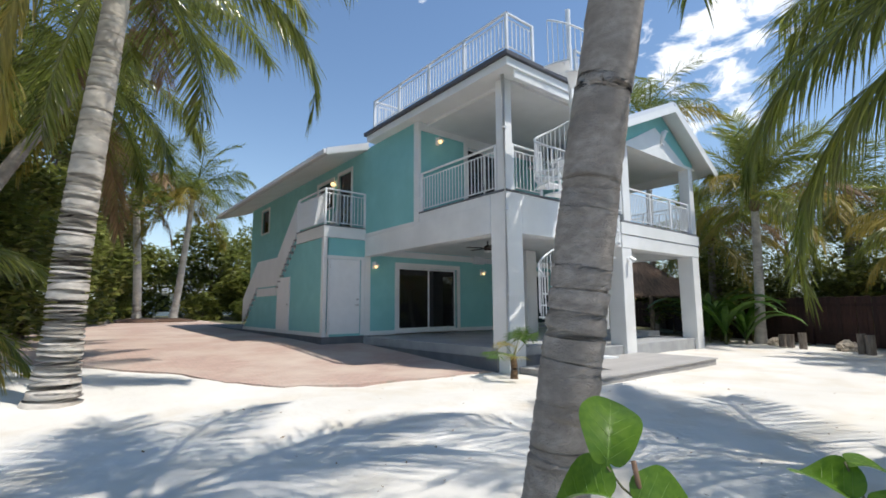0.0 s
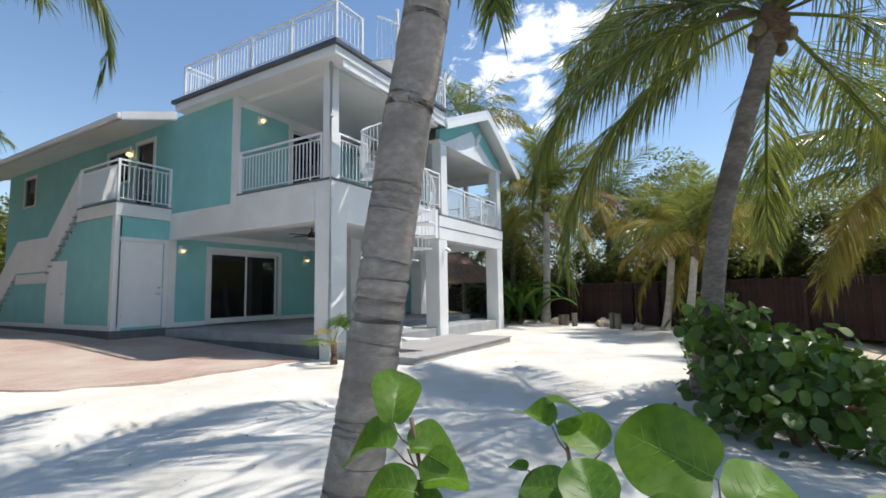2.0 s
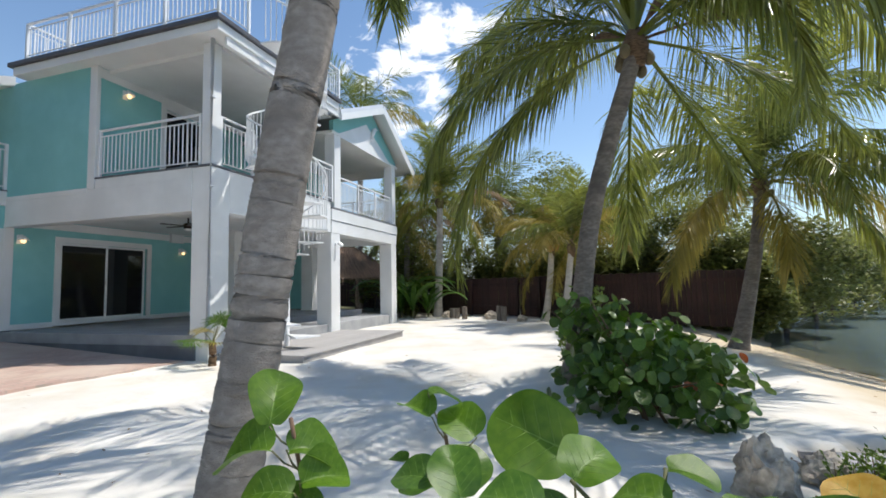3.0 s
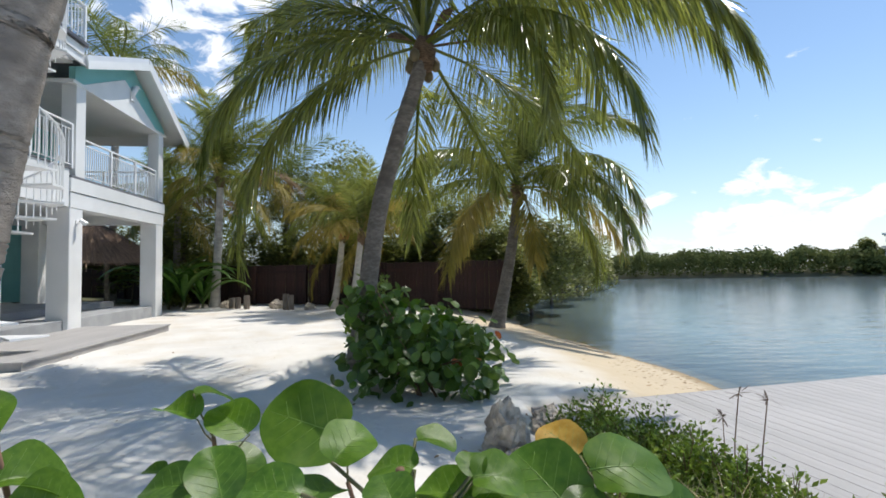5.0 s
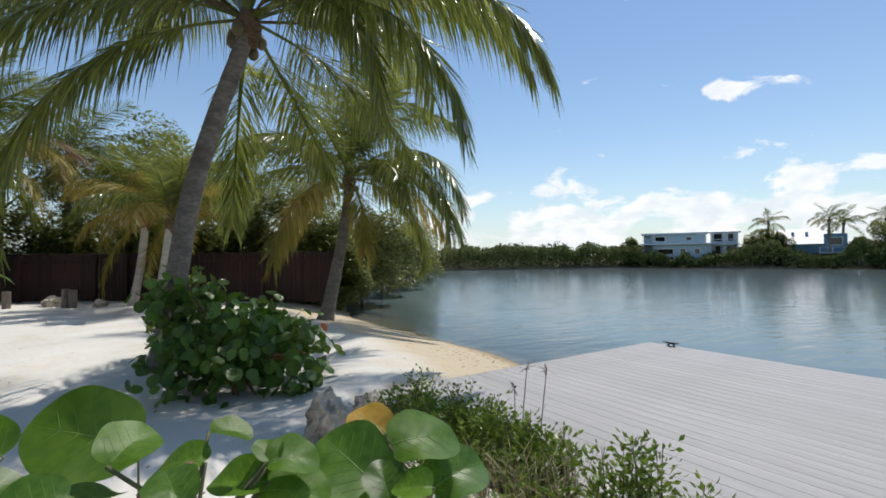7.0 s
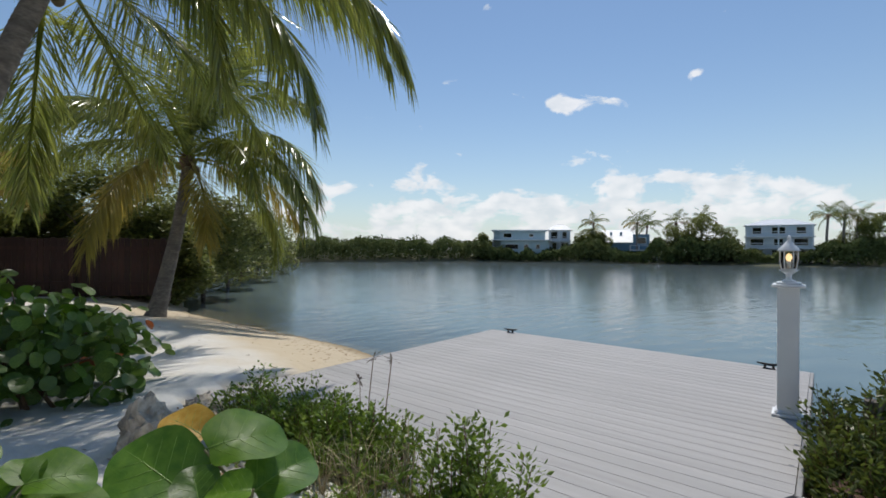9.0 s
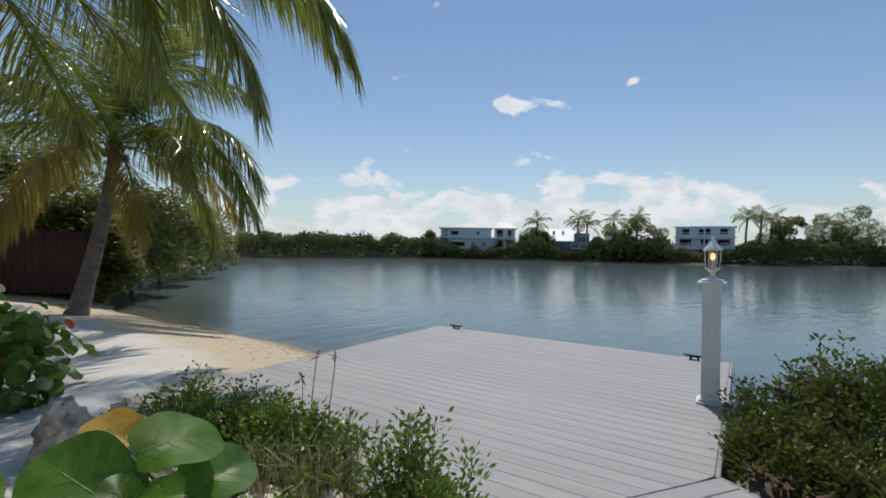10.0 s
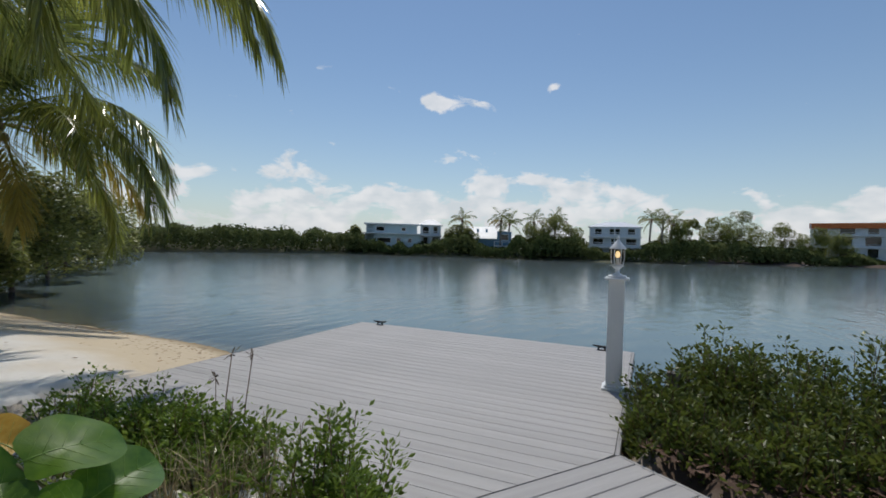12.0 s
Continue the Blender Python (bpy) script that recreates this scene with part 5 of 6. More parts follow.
# ---- broad-leaved trees ----
def leaf_cloud(rng, blobs, n, size, m, name="foliage", flat=0.35):
    """Many small leaves in uneven clumps; blobs: centre and radius."""
    verts, faces = [], []
    weights = [b[1] ** 2 for b in blobs]
    for k in range(n):
        c, r = rng.choices(blobs, weights)[0]
        d = Vector((rng.gauss(0, 1), rng.gauss(0, 1), rng.gauss(0, 1))).normalized()
        p = Vector(c) + d * r * (0.55 + 0.45 * rng.random() ** 0.5) * (1 + 0.28 * noise.noise(d * 2.3 + Vector(c)))
        a = Vector((rng.gauss(0, 1), rng.gauss(0, 1), rng.gauss(0, 1) * flat)).normalized()
        b = a.cross(Vector((rng.gauss(0, 0.5), rng.gauss(0, 0.5), 1))).normalized()
        s = size * rng.uniform(0.6, 1.3)
        i = len(verts)
        verts += [p - a * s, p - a * s * 0.1 + b * s * 0.42, p + a * s, p - a * s * 0.1 - b * s * 0.42]
        faces.append((i, i + 1, i + 2, i + 3))
    return raw(name, verts, faces, m)


def tree(label, at, height, radius, n, leaf, seed, m=TREELEAF, low=0.35, blobs=12, name="tree", group="background trees", trunk_r=0.12):
    rng = random.Random(seed)
    t = thing(name, label, "tree", at, 0, group)
    bl = []
    for k in range(blobs):
        a, z = rng.uniform(0, 6.28), rng.uniform(low, 0.92)
        rr = radius * rng.uniform(0.25, 0.85) * (1.1 - abs(z - 0.6) * 1.1)
        bl.append(((rr * math.cos(a), rr * math.sin(a), z * height), radius * rng.uniform(0.28, 0.5)))
    o = None
    top = Vector((rng.uniform(-0.2, 0.2), rng.uniform(-0.2, 0.2), height * 0.55))
    o = tube([Vector((0, 0, -0.2)), top * 0.5 + Vector((0.08, 0.05, 0)), top], [trunk_r * 1.3, trunk_r, trunk_r * 0.6], 8)
    part("trunk", o, BARKD, t, smooth=True)
    for c, r in bl[:7]:
        c = Vector(c)
        s = top * rng.uniform(0.45, 1.0)
        part("limb", tube([s, s.lerp(c, 0.55) + Vector((0, 0, -0.1)), c], [trunk_r * 0.45, trunk_r * 0.3, trunk_r * 0.1], 6), BARKD, t, smooth=True)
    part("crown", leaf_cloud(rng, bl, n, leaf, m, "crown"), m, t)
    return t


for k, (x, y, h, r) in enumerate(((-3.4, 13.5, 8.0, 2.6), (-4.0, 18, 11.0, 3.6), (-2.0, 24, 11.5, 3.4), (-6.5, 11, 9.5, 3.0), (0.0, 31, 11.5, 3.6), (-9, 20, 12, 4.5), (1.8, 41, 8.5, 3.4), (8.8, 41, 7.5, 3.6),
                                  (13, 46, 8, 4), (4.6, 46, 7, 3.5), (-5.5, 30, 12, 4.5), (10.5, 36, 4.6, 2.2), (-2.6, 16.8, 11.5, 3.0), (-4.8, 14.8, 12, 3.2), (-1.2, 20.5, 10.5, 2.6))):
    tree("dark green broad-leaved tree beside the driveway", (x, y, 0.2), h, r, 9000, 0.11 + 0.003 * y, 60 + k, low=0.05, blobs=18)
for k, (x, y, h, r) in enumerate(((20.8, -1.5, 3.8, 2.2), (23.5, 1.8, 7.2, 2.6), (25.5, 7.0, 7.8, 2.8), (25.2, 4.4, 8.2, 2.6), (27, 12, 6, 2.8), (22.6, 8.6, 5.0, 2.0), (28, 18, 7.5, 3.2), (26.5, 24, 8, 3.5), (18.8, -4.0, 4.6, 2.3), (23, -6.5, 5, 2.6), (31, -2, 6.5, 3.2),
                                  (26, -1.5, 6.5, 2.8), (24.5, 15.5, 5.5, 2.4), (17.2, -3.2, 4.0, 1.7), (25.6, 19.5, 6.0, 2.8), (22.5, 17.5, 4.2, 2.0), (24.8, 22.5, 6.5, 2.8), (21.5, 21.0, 5.0, 2.4), (20.5, 25.5, 6.0, 2.8), (25.6, 10.0, 3.4, 1.9), (26.0, 13.8, 3.6, 2.0), (26.4, 17.0, 3.8, 2.1), (22.0, 4.2, 2.9, 1.5), (24.2, 9.6, 3.0, 1.5), (20.6, 1.4, 2.6, 1.3), (19.0, -1.0, 2.8, 1.3))):
    tree("dense green tree behind the fence", (x, y, 0), h, r, 9500, 0.095, 80 + k, low=0.03, blobs=22)
for k, (x, y, h, r) in enumerate(((16.0, -4.6, 2.6, 1.1), (17.4, -5.0, 3.4, 1.5), (19.0, -6.6, 3.8, 1.9), (23.5, -9.2, 4.0, 2.4), (29, -12, 4.2, 2.8), (36, -16.0, 4.5, 3.2))):
    tree("mangrove with roots standing in the shallow water", (x, y, -0.6), h, r, 9500, 0.045 + 0.003 * x, 100 + k, MANGROVE, 0.18, 16, "mangrove", "shore mangroves", 0.07)
for k, (x, y, h, r) in enumerate(((19.6, 7.6, 1.5, 0.8), (20.2, 8.6, 2.0, 1.0), (21.3, 10.2, 2.2, 1.1), (17.0, 0.3, 0.9, 0.6), (-2.6, 12.6, 1.5, 1.0), (-3.6, 16.5, 2.2, 1.5), (-4.5, 21, 2.5, 1.8), (-3.5, 27, 2.8, 2.0), (-1.0, 33, 2.5, 1.8),
                                  (7.2, 35.5, 2.2, 1.2), (1.2, 37, 2.2, 1.8), (9.5, 33, 2.0, 1.3), (11.5, 30, 2.2, 1.2))):
    tree("leafy green bush in the border", (x, y, 0.1), h, r, 1500, 0.10 + 0.002 * y, 130 + k, low=0.1, blobs=9, name="bush", group="border bushes", trunk_r=0.03)

for k, (x, y) in enumerate(((16.2, -3.4), (17.4, -1.6), (18.6, 0.2), (19.8, 1.6), (20.6, 3.2), (21.3, 4.9), (22.0, 6.6), (22.8, 8.2), (23.6, 9.8), (24.3, 11.6), (24.7, 13.6), (24.9, 15.6), (25.1, 17.6), (25.3, 19.8))):
    tree("dense leafy bush growing behind the fence", (x + 1.0, y - 0.6, 0), 2.5 + 0.5 * math.sin(k * 2.3), 1.5, 6000, 0.09, 180 + k, low=0.1, blobs=18, name="bush", group="bushes behind the fence", trunk_r=0.04)


# ---- far shore ----
def shore_strip():
    rng = random.Random(9)
    verts, faces = [], []
    for k in range(76000):
        b = rng.uniform(-200, -104)
        a = radians(b)
        d = float(np.interp(b, FAR_B, FAR_D))
        depth = rng.random() ** 1.5 * 14
        gap = max(math.exp(-((b - c) / w) ** 4) for c, w in ((-145.6, 5.0), (-156.6, 2.6), (-170.6, 3.4), (-194, 7)))
        top = (3.1 if b > -140 else 3.5) * (1 - 0.55 * gap) + 1.5 * noise.noise((b * 0.55, 0, 0)) + 1.7 * abs(noise.noise((b * 1.9 + depth * 0.3, 5, 0))) - 0.3 + 0.05 * depth
        r = d + depth + 0.6
        z = WATER_Z + 0.15 + max(0.6, top) * rng.random() ** 0.45
        p = Vector((-math.sin(a) * r, math.cos(a) * r, z))
        u = Vector((rng.gauss(0, 1), rng.gauss(0, 1), rng.gauss(0, 0.8))).normalized()
        v = u.cross(Vector((rng.gauss(0, 1), rng.gauss(0, 1), rng.gauss(0, 1)))).normalized()
        s = rng.uniform(0.16, 0.32) * d / 80
        i = len(verts)
        verts += [p - u * s, p + v * s * 0.6, p + u * s, p - v * s * 0.6]
        faces.append((i, i + 1, i + 2, i + 3))
    return raw("far_mangroves", verts, faces, FARBELT)


tagged(new("far_mangroves", shore_strip()), "low dark green mangrove belt along the far shore", "mangroves", kind="stuff")


def polar(b, r):
    return (-math.sin(radians(b)) * r, math.cos(radians(b)) * r)


for k, (b, dr, h) in enumerate(((-152.9, 8, 6.2), (-157.6, 8, 6.3), (-158.6, 10, 5.8), (-174.4, 6, 7.0), (-175.6, 7, 7.3), (-176.5, 6, 6.4), (-164.0, 10, 6.6), (-161.5, 9, 6.2))):
    r = float(np.interp(b, FAR_B, FAR_D)) + dr
    x, y = polar(b, r)
    palm("far palm above the mangroves across the lake", [(x, y, -0.3), (x + 0.2, y, h * 0.5), (x, y + 0.2, h)], 0.2, 0.15, 14, 1.0, 1.2, seed=40 + k, kinds=FAR, group="far palms", step=0.4)
for k, (b, dr, h, r_) in enumerate(((-178.3, 8, 8.6, 2.0), (-180.5, 9, 9.8, 3.4), (-182.5, 9, 10.6, 3.6), (-184.5, 8, 9.0, 3.4), (-186.5, 8, 9.0, 3.6), (-188.5, 6, 8.2, 3.4), (-176.6, 6, 7.4, 2.8), (-163.6, 6, 7.2, 3.0), (-161.6, 6, 6.6, 2.8), (-165.8, 6, 6.2, 2.6), (-152.3, 5, 5.2, 2.4), (-153.6, 5, 4.6, 2.0), (-190.5, 6, 7.5, 3.4), (-139.8, 4, 4.6, 2.0))):
    r = float(np.interp(b, FAR_B, FAR_D)) + dr
    x, y = polar(b, r)
    tree("feathery tree on the far shore", (x, y, -0.2), h, r_, 11000, 0.165, 120 + k, FARLEAF, 0.04, 20, "far_tree", "far trees")


def far_house(b, extra, w, d, storeys, hgt, wall_m, roof_m, label, roof="flat", base=0.0, turn=0.0, windows=4):
    r = float(np.interp(b, FAR_B, FAR_D)) + extra
    x, y = polar(b, r)
    t = thing("far_house", label, "house", (x, y, base), b + turn, "houses across the lake")
    part("wall", box(-w / 2, 0, -0.6, w / 2, d, storeys * hgt, 0.02), wall_m, t)
    if roof == "hip":
        z = storeys * hgt
        o = bmesh.new()
        vs = [o.verts.new(c) for c in ((-w / 2 - .5, -.5, z), (w / 2 + .5, -.5, z), (w / 2 + .5, d + .5, z), (-w / 2 - .5, d + .5, z), (-w / 5, d / 2, z + 1.1), (w / 5, d / 2, z + 1.1))]
        for f in ((0, 1, 5, 4), (1, 2, 5), (2, 3, 4, 5), (3, 0, 4), (3, 2, 1, 0)):
            o.faces.new([vs[i] for i in f])
        part("roof", o, roof_m, t)
    else:
        part("roof", box(-w / 2 - 0.4, -0.6, storeys * hgt, w / 2 + 0.4, d + 0.4, storeys * hgt + 0.25, 0.03), roof_m, t)
    for s in range(storeys):
        part("ledge", box(-w / 2 - 0.3, -1.0, s * hgt - 0.12, w / 2 + 0.3, -0.002, s * hgt + 0.06), WHITE, t)
        for k in range(windows):
            cx = -w / 2 + w * (k + 0.5) / windows
            ww = w / windows * (0.30 if (k + s) % 2 else 0.2)
            f = part("window", box(cx - ww - 0.1, -0.06, s * hgt + 0.4, cx + ww + 0.1, -0.003, s * hgt + hgt - 0.25), WHITE, t)
            part("pane", box(cx - ww, -0.09, s * hgt + 0.5, cx + ww, -0.061, s * hgt + hgt - 0.35), DARKGLASS, f)
    for k in range(3):
        cx = -w / 2 + w * k / 2
        part("post", box(cx - 0.1, -1.0, 0, cx + 0.1, -0.8, storeys * hgt), WHITE, t)
    for s in range(1, storeys):
        part("rail", box(-w / 2, -0.96, s * hgt + 0.72, w / 2, -0.9, s * hgt + 0.8), WHITE, t)
    return t


far_house(-149.0, 8, 3.6, 5, 2, 2.0, PALEGREY, WHITE, "white gabled wing beside the pale blue house", "hip", 1.2, windows=2)


def far_site(b, extra, base, label):
    r = float(np.interp(b, FAR_B, FAR_D)) + extra
    return thing("far_house", label, "house", (*polar(b, r), base), b, "houses across the lake")


def far_window(t, x0, x1, z0, z1, y=0.0):
    f = part("window", box(x0 - 0.12, y - 0.06, z0 - 0.12, x1 + 0.12, y - 0.003, z1 + 0.12), WHITE, t)
    part("pane", box(x0, y - 0.09, z0, x1, y - 0.061, z1), DARKGLASS, f)


# long pale blue house: set-back upper storey, white ledge between the storeys, open porch at one end
lh = far_site(-144.3, 5, 1.2, "long pale blue two-storey house with white ledges")
part("wall", box(-3.2, 0, -0.8, 5.2, 8, 2.0, 0.02), PALEBLUE, lh, "lower storey")
part("porch_wall", box(-4.8, 2.0, -0.8, -3.2, 8, 2.0, 0.02), PALEBLUE, lh)
part("wall", box(-3.4, 0.6, 2.2, 4.6, 8, 3.7, 0.02), PALEBLUE, lh, "upper storey")
part("porch_wall", box(-4.7, 2.2, 2.2, -3.4, 8, 3.7, 0.02), PALEBLUE, lh)
part("ledge", box(-5.1, -0.7, 2.0, 5.7, 8.2, 2.2, 0.03), WHITE, lh, "white ledge between the storeys")
part("roof", box(-5.0, -0.1, 3.7, 4.9, 8.4, 3.95, 0.03), WHITE, lh, "flat white roof")
for x, z0, z1 in ((-4.75, -0.8, 2.0), (-4.65, 2.2, 3.7)):
    part("post", box(x, 0.0 if z0 < 0 else 0.7, z0, x + 0.15, 0.15 if z0 < 0 else 0.85, z1), WHITE, lh)
part("rail", box(-4.75, 0.75, 2.85, -3.4, 0.8, 2.93), WHITE, lh)
for x0, x1, z0, z1, y in ((-2.4, -0.2, 0.5, 1.3, 0.0), (0.9, 1.6, 0.6, 1.3, 0.0), (3.0, 3.6, 0.6, 1.3, 0.0), (-2.8, -1.4, 2.6, 3.3, 0.6), (1.8, 2.5, 2.7, 3.2, 0.6)):
    far_window(lh, x0, x1, z0, z1, y)

# blue house: white seam roof with two vents between two square blue towers, raised porch
bh = far_site(-155.7, 8, 0.4, "blue house with a white metal roof")
part("wall", box(-5.0, 0.6, -0.8, 4.2, 9, 2.6, 0.02), MIDBLUE, bh)
part("tower", box(-5.6, 0, 1.8, -3.0, 5, 4.0, 0.03), MIDBLUE, bh, "square blue tower")
part("tower", box(2.2, 0, 1.4, 4.8, 5, 4.0, 0.03), MIDBLUE, bh, "square blue tower")
part("roof", slab3([(-5.4, 0.2, 2.6), (2.2, 0.2, 2.6), (2.2, 5.5, 5.0), (-5.4, 5.5, 5.0)], 0.15), WHITE, bh, "white seam metal roof")
part("ledge", box(1.6, -1.4, 1.15, 6.0, 0.6, 1.35), WHITE, bh, "white porch floor")
part("porch_roof", slab3([(4.8, -0.8, 2.4), (6.8, -0.8, 2.1), (6.8, 4.0, 2.1), (4.8, 4.0, 2.4)], 0.1), WHITE, bh)
part("rail", box(1.6, -1.4, 2.0, 6.0, -1.33, 2.08), WHITE, bh)
for x in (1.7, 3.1, 4.5, 5.9):
    part("post", box(x - 0.08, -1.38, -0.8, x + 0.08, -1.22, 2.05), WHITE, bh)
for x in (-1.5, 0.2):
    part("vent", box(x - 0.2, 3.0, 3.6, x + 0.2, 3.5, 4.5, 0.03), MIDBLUE, bh)
for x0, x1, z0, z1 in ((2.7, 4.2, 2.4, 3.4), (-5.0, -3.7, 2.6, 3.4)):
    far_window(bh, x0, x1, z0, z1)
far_window(bh, 2.6, 3.6, -0.3, 0.8, 0.6)
far_house(-170.6, 5, 8.4, 7, 3, 1.8, PALEGREY, ROOFW, "three-storey pale house with porches and a white hip roof", "hip", 0.3, windows=3)
far_house(-10.8, 0, 10, 8, 2, 2.7, PALEGREY, ROOFW, "pale neighbouring house behind the trees", "hip", 0.6, windows=3)["group"] = "houses around"
AP = far_house(-193.8, 9, 30, 10, 3, 3.0, PALEGREY, ORANGE, "pale apartment block with an orange roof band", "flat", 1.2, windows=6)


part("roof_band", box(-15.3, -0.9, 7.9, 15.3, -0.61, 9.3, 0.02), ORANGE, AP, "orange roof band")


# ---- sea grape bush ----
def grape_leaf(rings=2, sides=12, m=GRAPE, name="leaf"):
    """A round leathery leaf, 1 m across, with a notch at the stalk, cupped, along +x."""
    verts, faces = [(0.06, 0, 0)], []
    for r in range(1, rings + 1):
        f = r / rings
        for k in range(sides):
            a = 2 * math.pi * (k + 0.5) / sides
            rad = 0.5 * f * (1 + 0.05 * math.cos(2 * a) - 0.16 * max(0, math.cos(a - math.pi)) ** 6)
            x, y = 0.5 * f * 0 + rad * math.cos(a) + 0.45, rad * math.sin(a)
            verts.append((x, y, 0.10 * abs(y) ** 1.2 * 1.4 - 0.10 * x * x + 0.02 * math.sin(3 * a) * f))
    verts[0] = (0.45, 0, -0.02)
    for k in range(sides):
        faces.append((0, 1 + k, 1 + (k + 1) % sides))
    for r in range(rings - 1):
        b = 1 + r * sides
        for k in range(sides):
            j = (k + 1) % sides
            faces.append((b + k, b + sides + k, b + sides + j, b + j))
    return raw(name, verts, faces, m, True)


def leaf_pose(p, az, tilt, roll, s):
    return Matrix.Translation(p) @ Matrix.Rotation(radians(az), 4, "Z") @ Matrix.Rotation(radians(tilt), 4, "Y") @ Matrix.Rotation(radians(roll), 4, "X") @ Matrix.Diagonal((s, s, s, 1))


def sea_grape(at, blobs, n_obj, n_rest, seed, label):
    """A sea grape bush: stems, single round leaves on the outside, and the many leaves behind them."""
    rng = random.Random(seed)
    t = thing("sea_grape_bush", label, "bush", at)
    lib = [grape_leaf(m=GRAPE) for _ in range(1)]
    red, yel = grape_leaf(m=GRAPER), grape_leaf(m=GRAPEN)
    ws = [b[1] ** 2 for b in blobs]

    def spot():
        c, r = rng.choices(blobs, ws)[0]
        d = Vector((rng.gauss(0, 1), rng.gauss(0, 1), rng.gauss(0.25, 0.9))).normalized()
        return Vector(c) + d * r * rng.uniform(0.8, 1.2), d

    for k in range(n_obj):
        p, d = spot()
        if p.z < 0.05:
            p.z = rng.uniform(0.06, 0.3)
        az = math.degrees(math.atan2(d.y, d.x)) + rng.uniform(-40, 40)
        o = part("leaf", red if k % 60 == 7 else yel if k % 6 == 0 else lib[0], GRAPE, t)
        o.matrix_basis = leaf_pose(p, az, rng.uniform(18, 88), rng.uniform(-40, 40), rng.uniform(0.085, 0.17))
    base = lib[0]
    bv = np.array([v.co[:] for v in base.vertices])
    bf = [tuple(f.vertices) for f in base.polygons]
    verts, faces = [], []
    for k in range(n_rest):
        p, d = spot()
        p = p * 1.0 - d * rng.uniform(0.0, 0.32)
        p.z = max(p.z, 0.05)
        m = leaf_pose(p, rng.uniform(0, 360), rng.uniform(0, 80), rng.uniform(-40, 40), rng.uniform(0.09, 0.16))
        i = len(verts)
        verts += [tuple(m @ Vector(v)) for v in bv]
        faces += [tuple(i + q for q in f) for f in bf]
    tagged(part("leaves_inside", raw("leaves_inside", verts, faces, GRAPEB, True), GRAPEB, t), kind="stuff")
    for k in range(16):
        p, d = spot()
        part("stem", tube([Vector((rng.uniform(-0.5, 0.5), rng.uniform(-0.5, 0.5), -0.05)), p * 0.5 + Vector((0, 0, 0.1)), p], [0.018, 0.012, 0.005], 5), TWIGB, t)
    return t


sea_grape((5.28, -0.80, 0), [((0, 0, 0.45), 0.52), ((0.5, 0.35, 0.5), 0.5), ((-0.35, -0.35, 0.4), 0.45), ((0.2, -0.65, 0.35), 0.42), ((0.7, -0.2, 0.55), 0.45),
                            ((0.75, 0.55, 0.75), 0.4), ((1.25, 0.75, 0.85), 0.36), ((1.0, 0.3, 0.95), 0.25), ((-0.2, 0.55, 0.35), 0.4), ((-0.45, 0.1, 0.3), 0.35), ((-0.65, -0.6, 0.22), 0.25)], 290, 900, 71,
          "dense sea grape bush with round glossy green leaves on the sand")


# ---- small-leaved shrubs, weeds, rocks ----
def shrub(at, w, d, h, n, leaf, seed, label, stems=26, name="shrub", m=SHRUB):
    """A low shrub of many upright twigs set with small leaves."""
    rng = random.Random(seed)
    t = thing(name, label, "shrub", at, 0, "low shrubs")
    verts, faces = [], []
    twigs = bmesh.new()
    per = max(4, n // stems)
    for s in range(stems):
        fx, fy = rng.uniform(-1, 1), rng.uniform(-1, 1)
        foot = Vector((fx * w * 0.35, fy * d * 0.35, 0))
        top = Vector((fx * w * 0.5 + rng.uniform(-0.08, 0.08), fy * d * 0.5 + rng.uniform(-0.08, 0.08), h * (1 - 0.35 * max(abs(fx), abs(fy)) ** 2) * rng.uniform(0.5, 1.2)))
        mid = foot.lerp(top, 0.5) + Vector((rng.uniform(-0.06, 0.06), rng.uniform(-0.06, 0.06), 0))
        tube([foot, mid, top], [0.006, 0.004, 0.002], 4, twigs)
        for k in range(per):
            f = rng.uniform(0.05, 1.0) ** 0.95
            q = (foot.lerp(mid, f * 2) if f < 0.5 else mid.lerp(top, f * 2 - 1))
            a = rng.uniform(0, 6.28)
            u = Vector((math.cos(a), math.sin(a), rng.uniform(0.2, 1.3))).normalized()
            q = q + Vector((math.cos(a), math.sin(a), rng.uniform(-0.3, 0.5))) * rng.uniform(0.0, 0.085)
            b = u.cross(Vector((rng.gauss(0, 1), rng.gauss(0, 1), 0.6))).normalized()
            L = leaf * rng.uniform(0.6, 1.25)
            i = len(verts)
            nn = u.cross(b) * L * 0.08
            verts += [q, q + u * L * 0.5 + b * L * 0.24 + nn, q + u * L, q + u * L * 0.5 - b * L * 0.24 + nn, q + u * L * 0.5]
            faces += [(i, i + 1, i + 4), (i + 1, i + 2, i + 4), (i + 2, i + 3, i + 4), (i + 3, i, i + 4)]
    tagged(part("twig_mass", twigs, TWIGB, t), kind="stuff")
    tagged(part("foliage", raw("foliage", verts, faces, m), m, t), kind="stuff")
    return t


for k, (x, y, w, d, h, n) in enumerate(((3.45, -2.0, 0.6, 0.5, 0.40, 800), (2.95, -2.2, 0.7, 0.5, 0.40, 1200), (2.45, -2.25, 0.7, 0.5, 0.42, 1200), (1.98, -2.2, 0.5, 0.5, 0.42, 900),
                                        (1.22, -2.2, 0.62, 0.5, 0.52, 1500), (2.3, -1.8, 0.6, 0.45, 0.30, 600), (1.5, -1.75, 0.7, 0.4, 0.24, 350), (0.62, -2.1, 0.6, 0.35, 0.26, 260), (2.9, -1.75, 0.6, 0.4, 0.3, 600))):
    shrub((x, y, -0.05), w, d, h, int(n * 2.2), 0.043, 140 + k, "low green small-leaved shrub between the sand and the dock", stems=34)
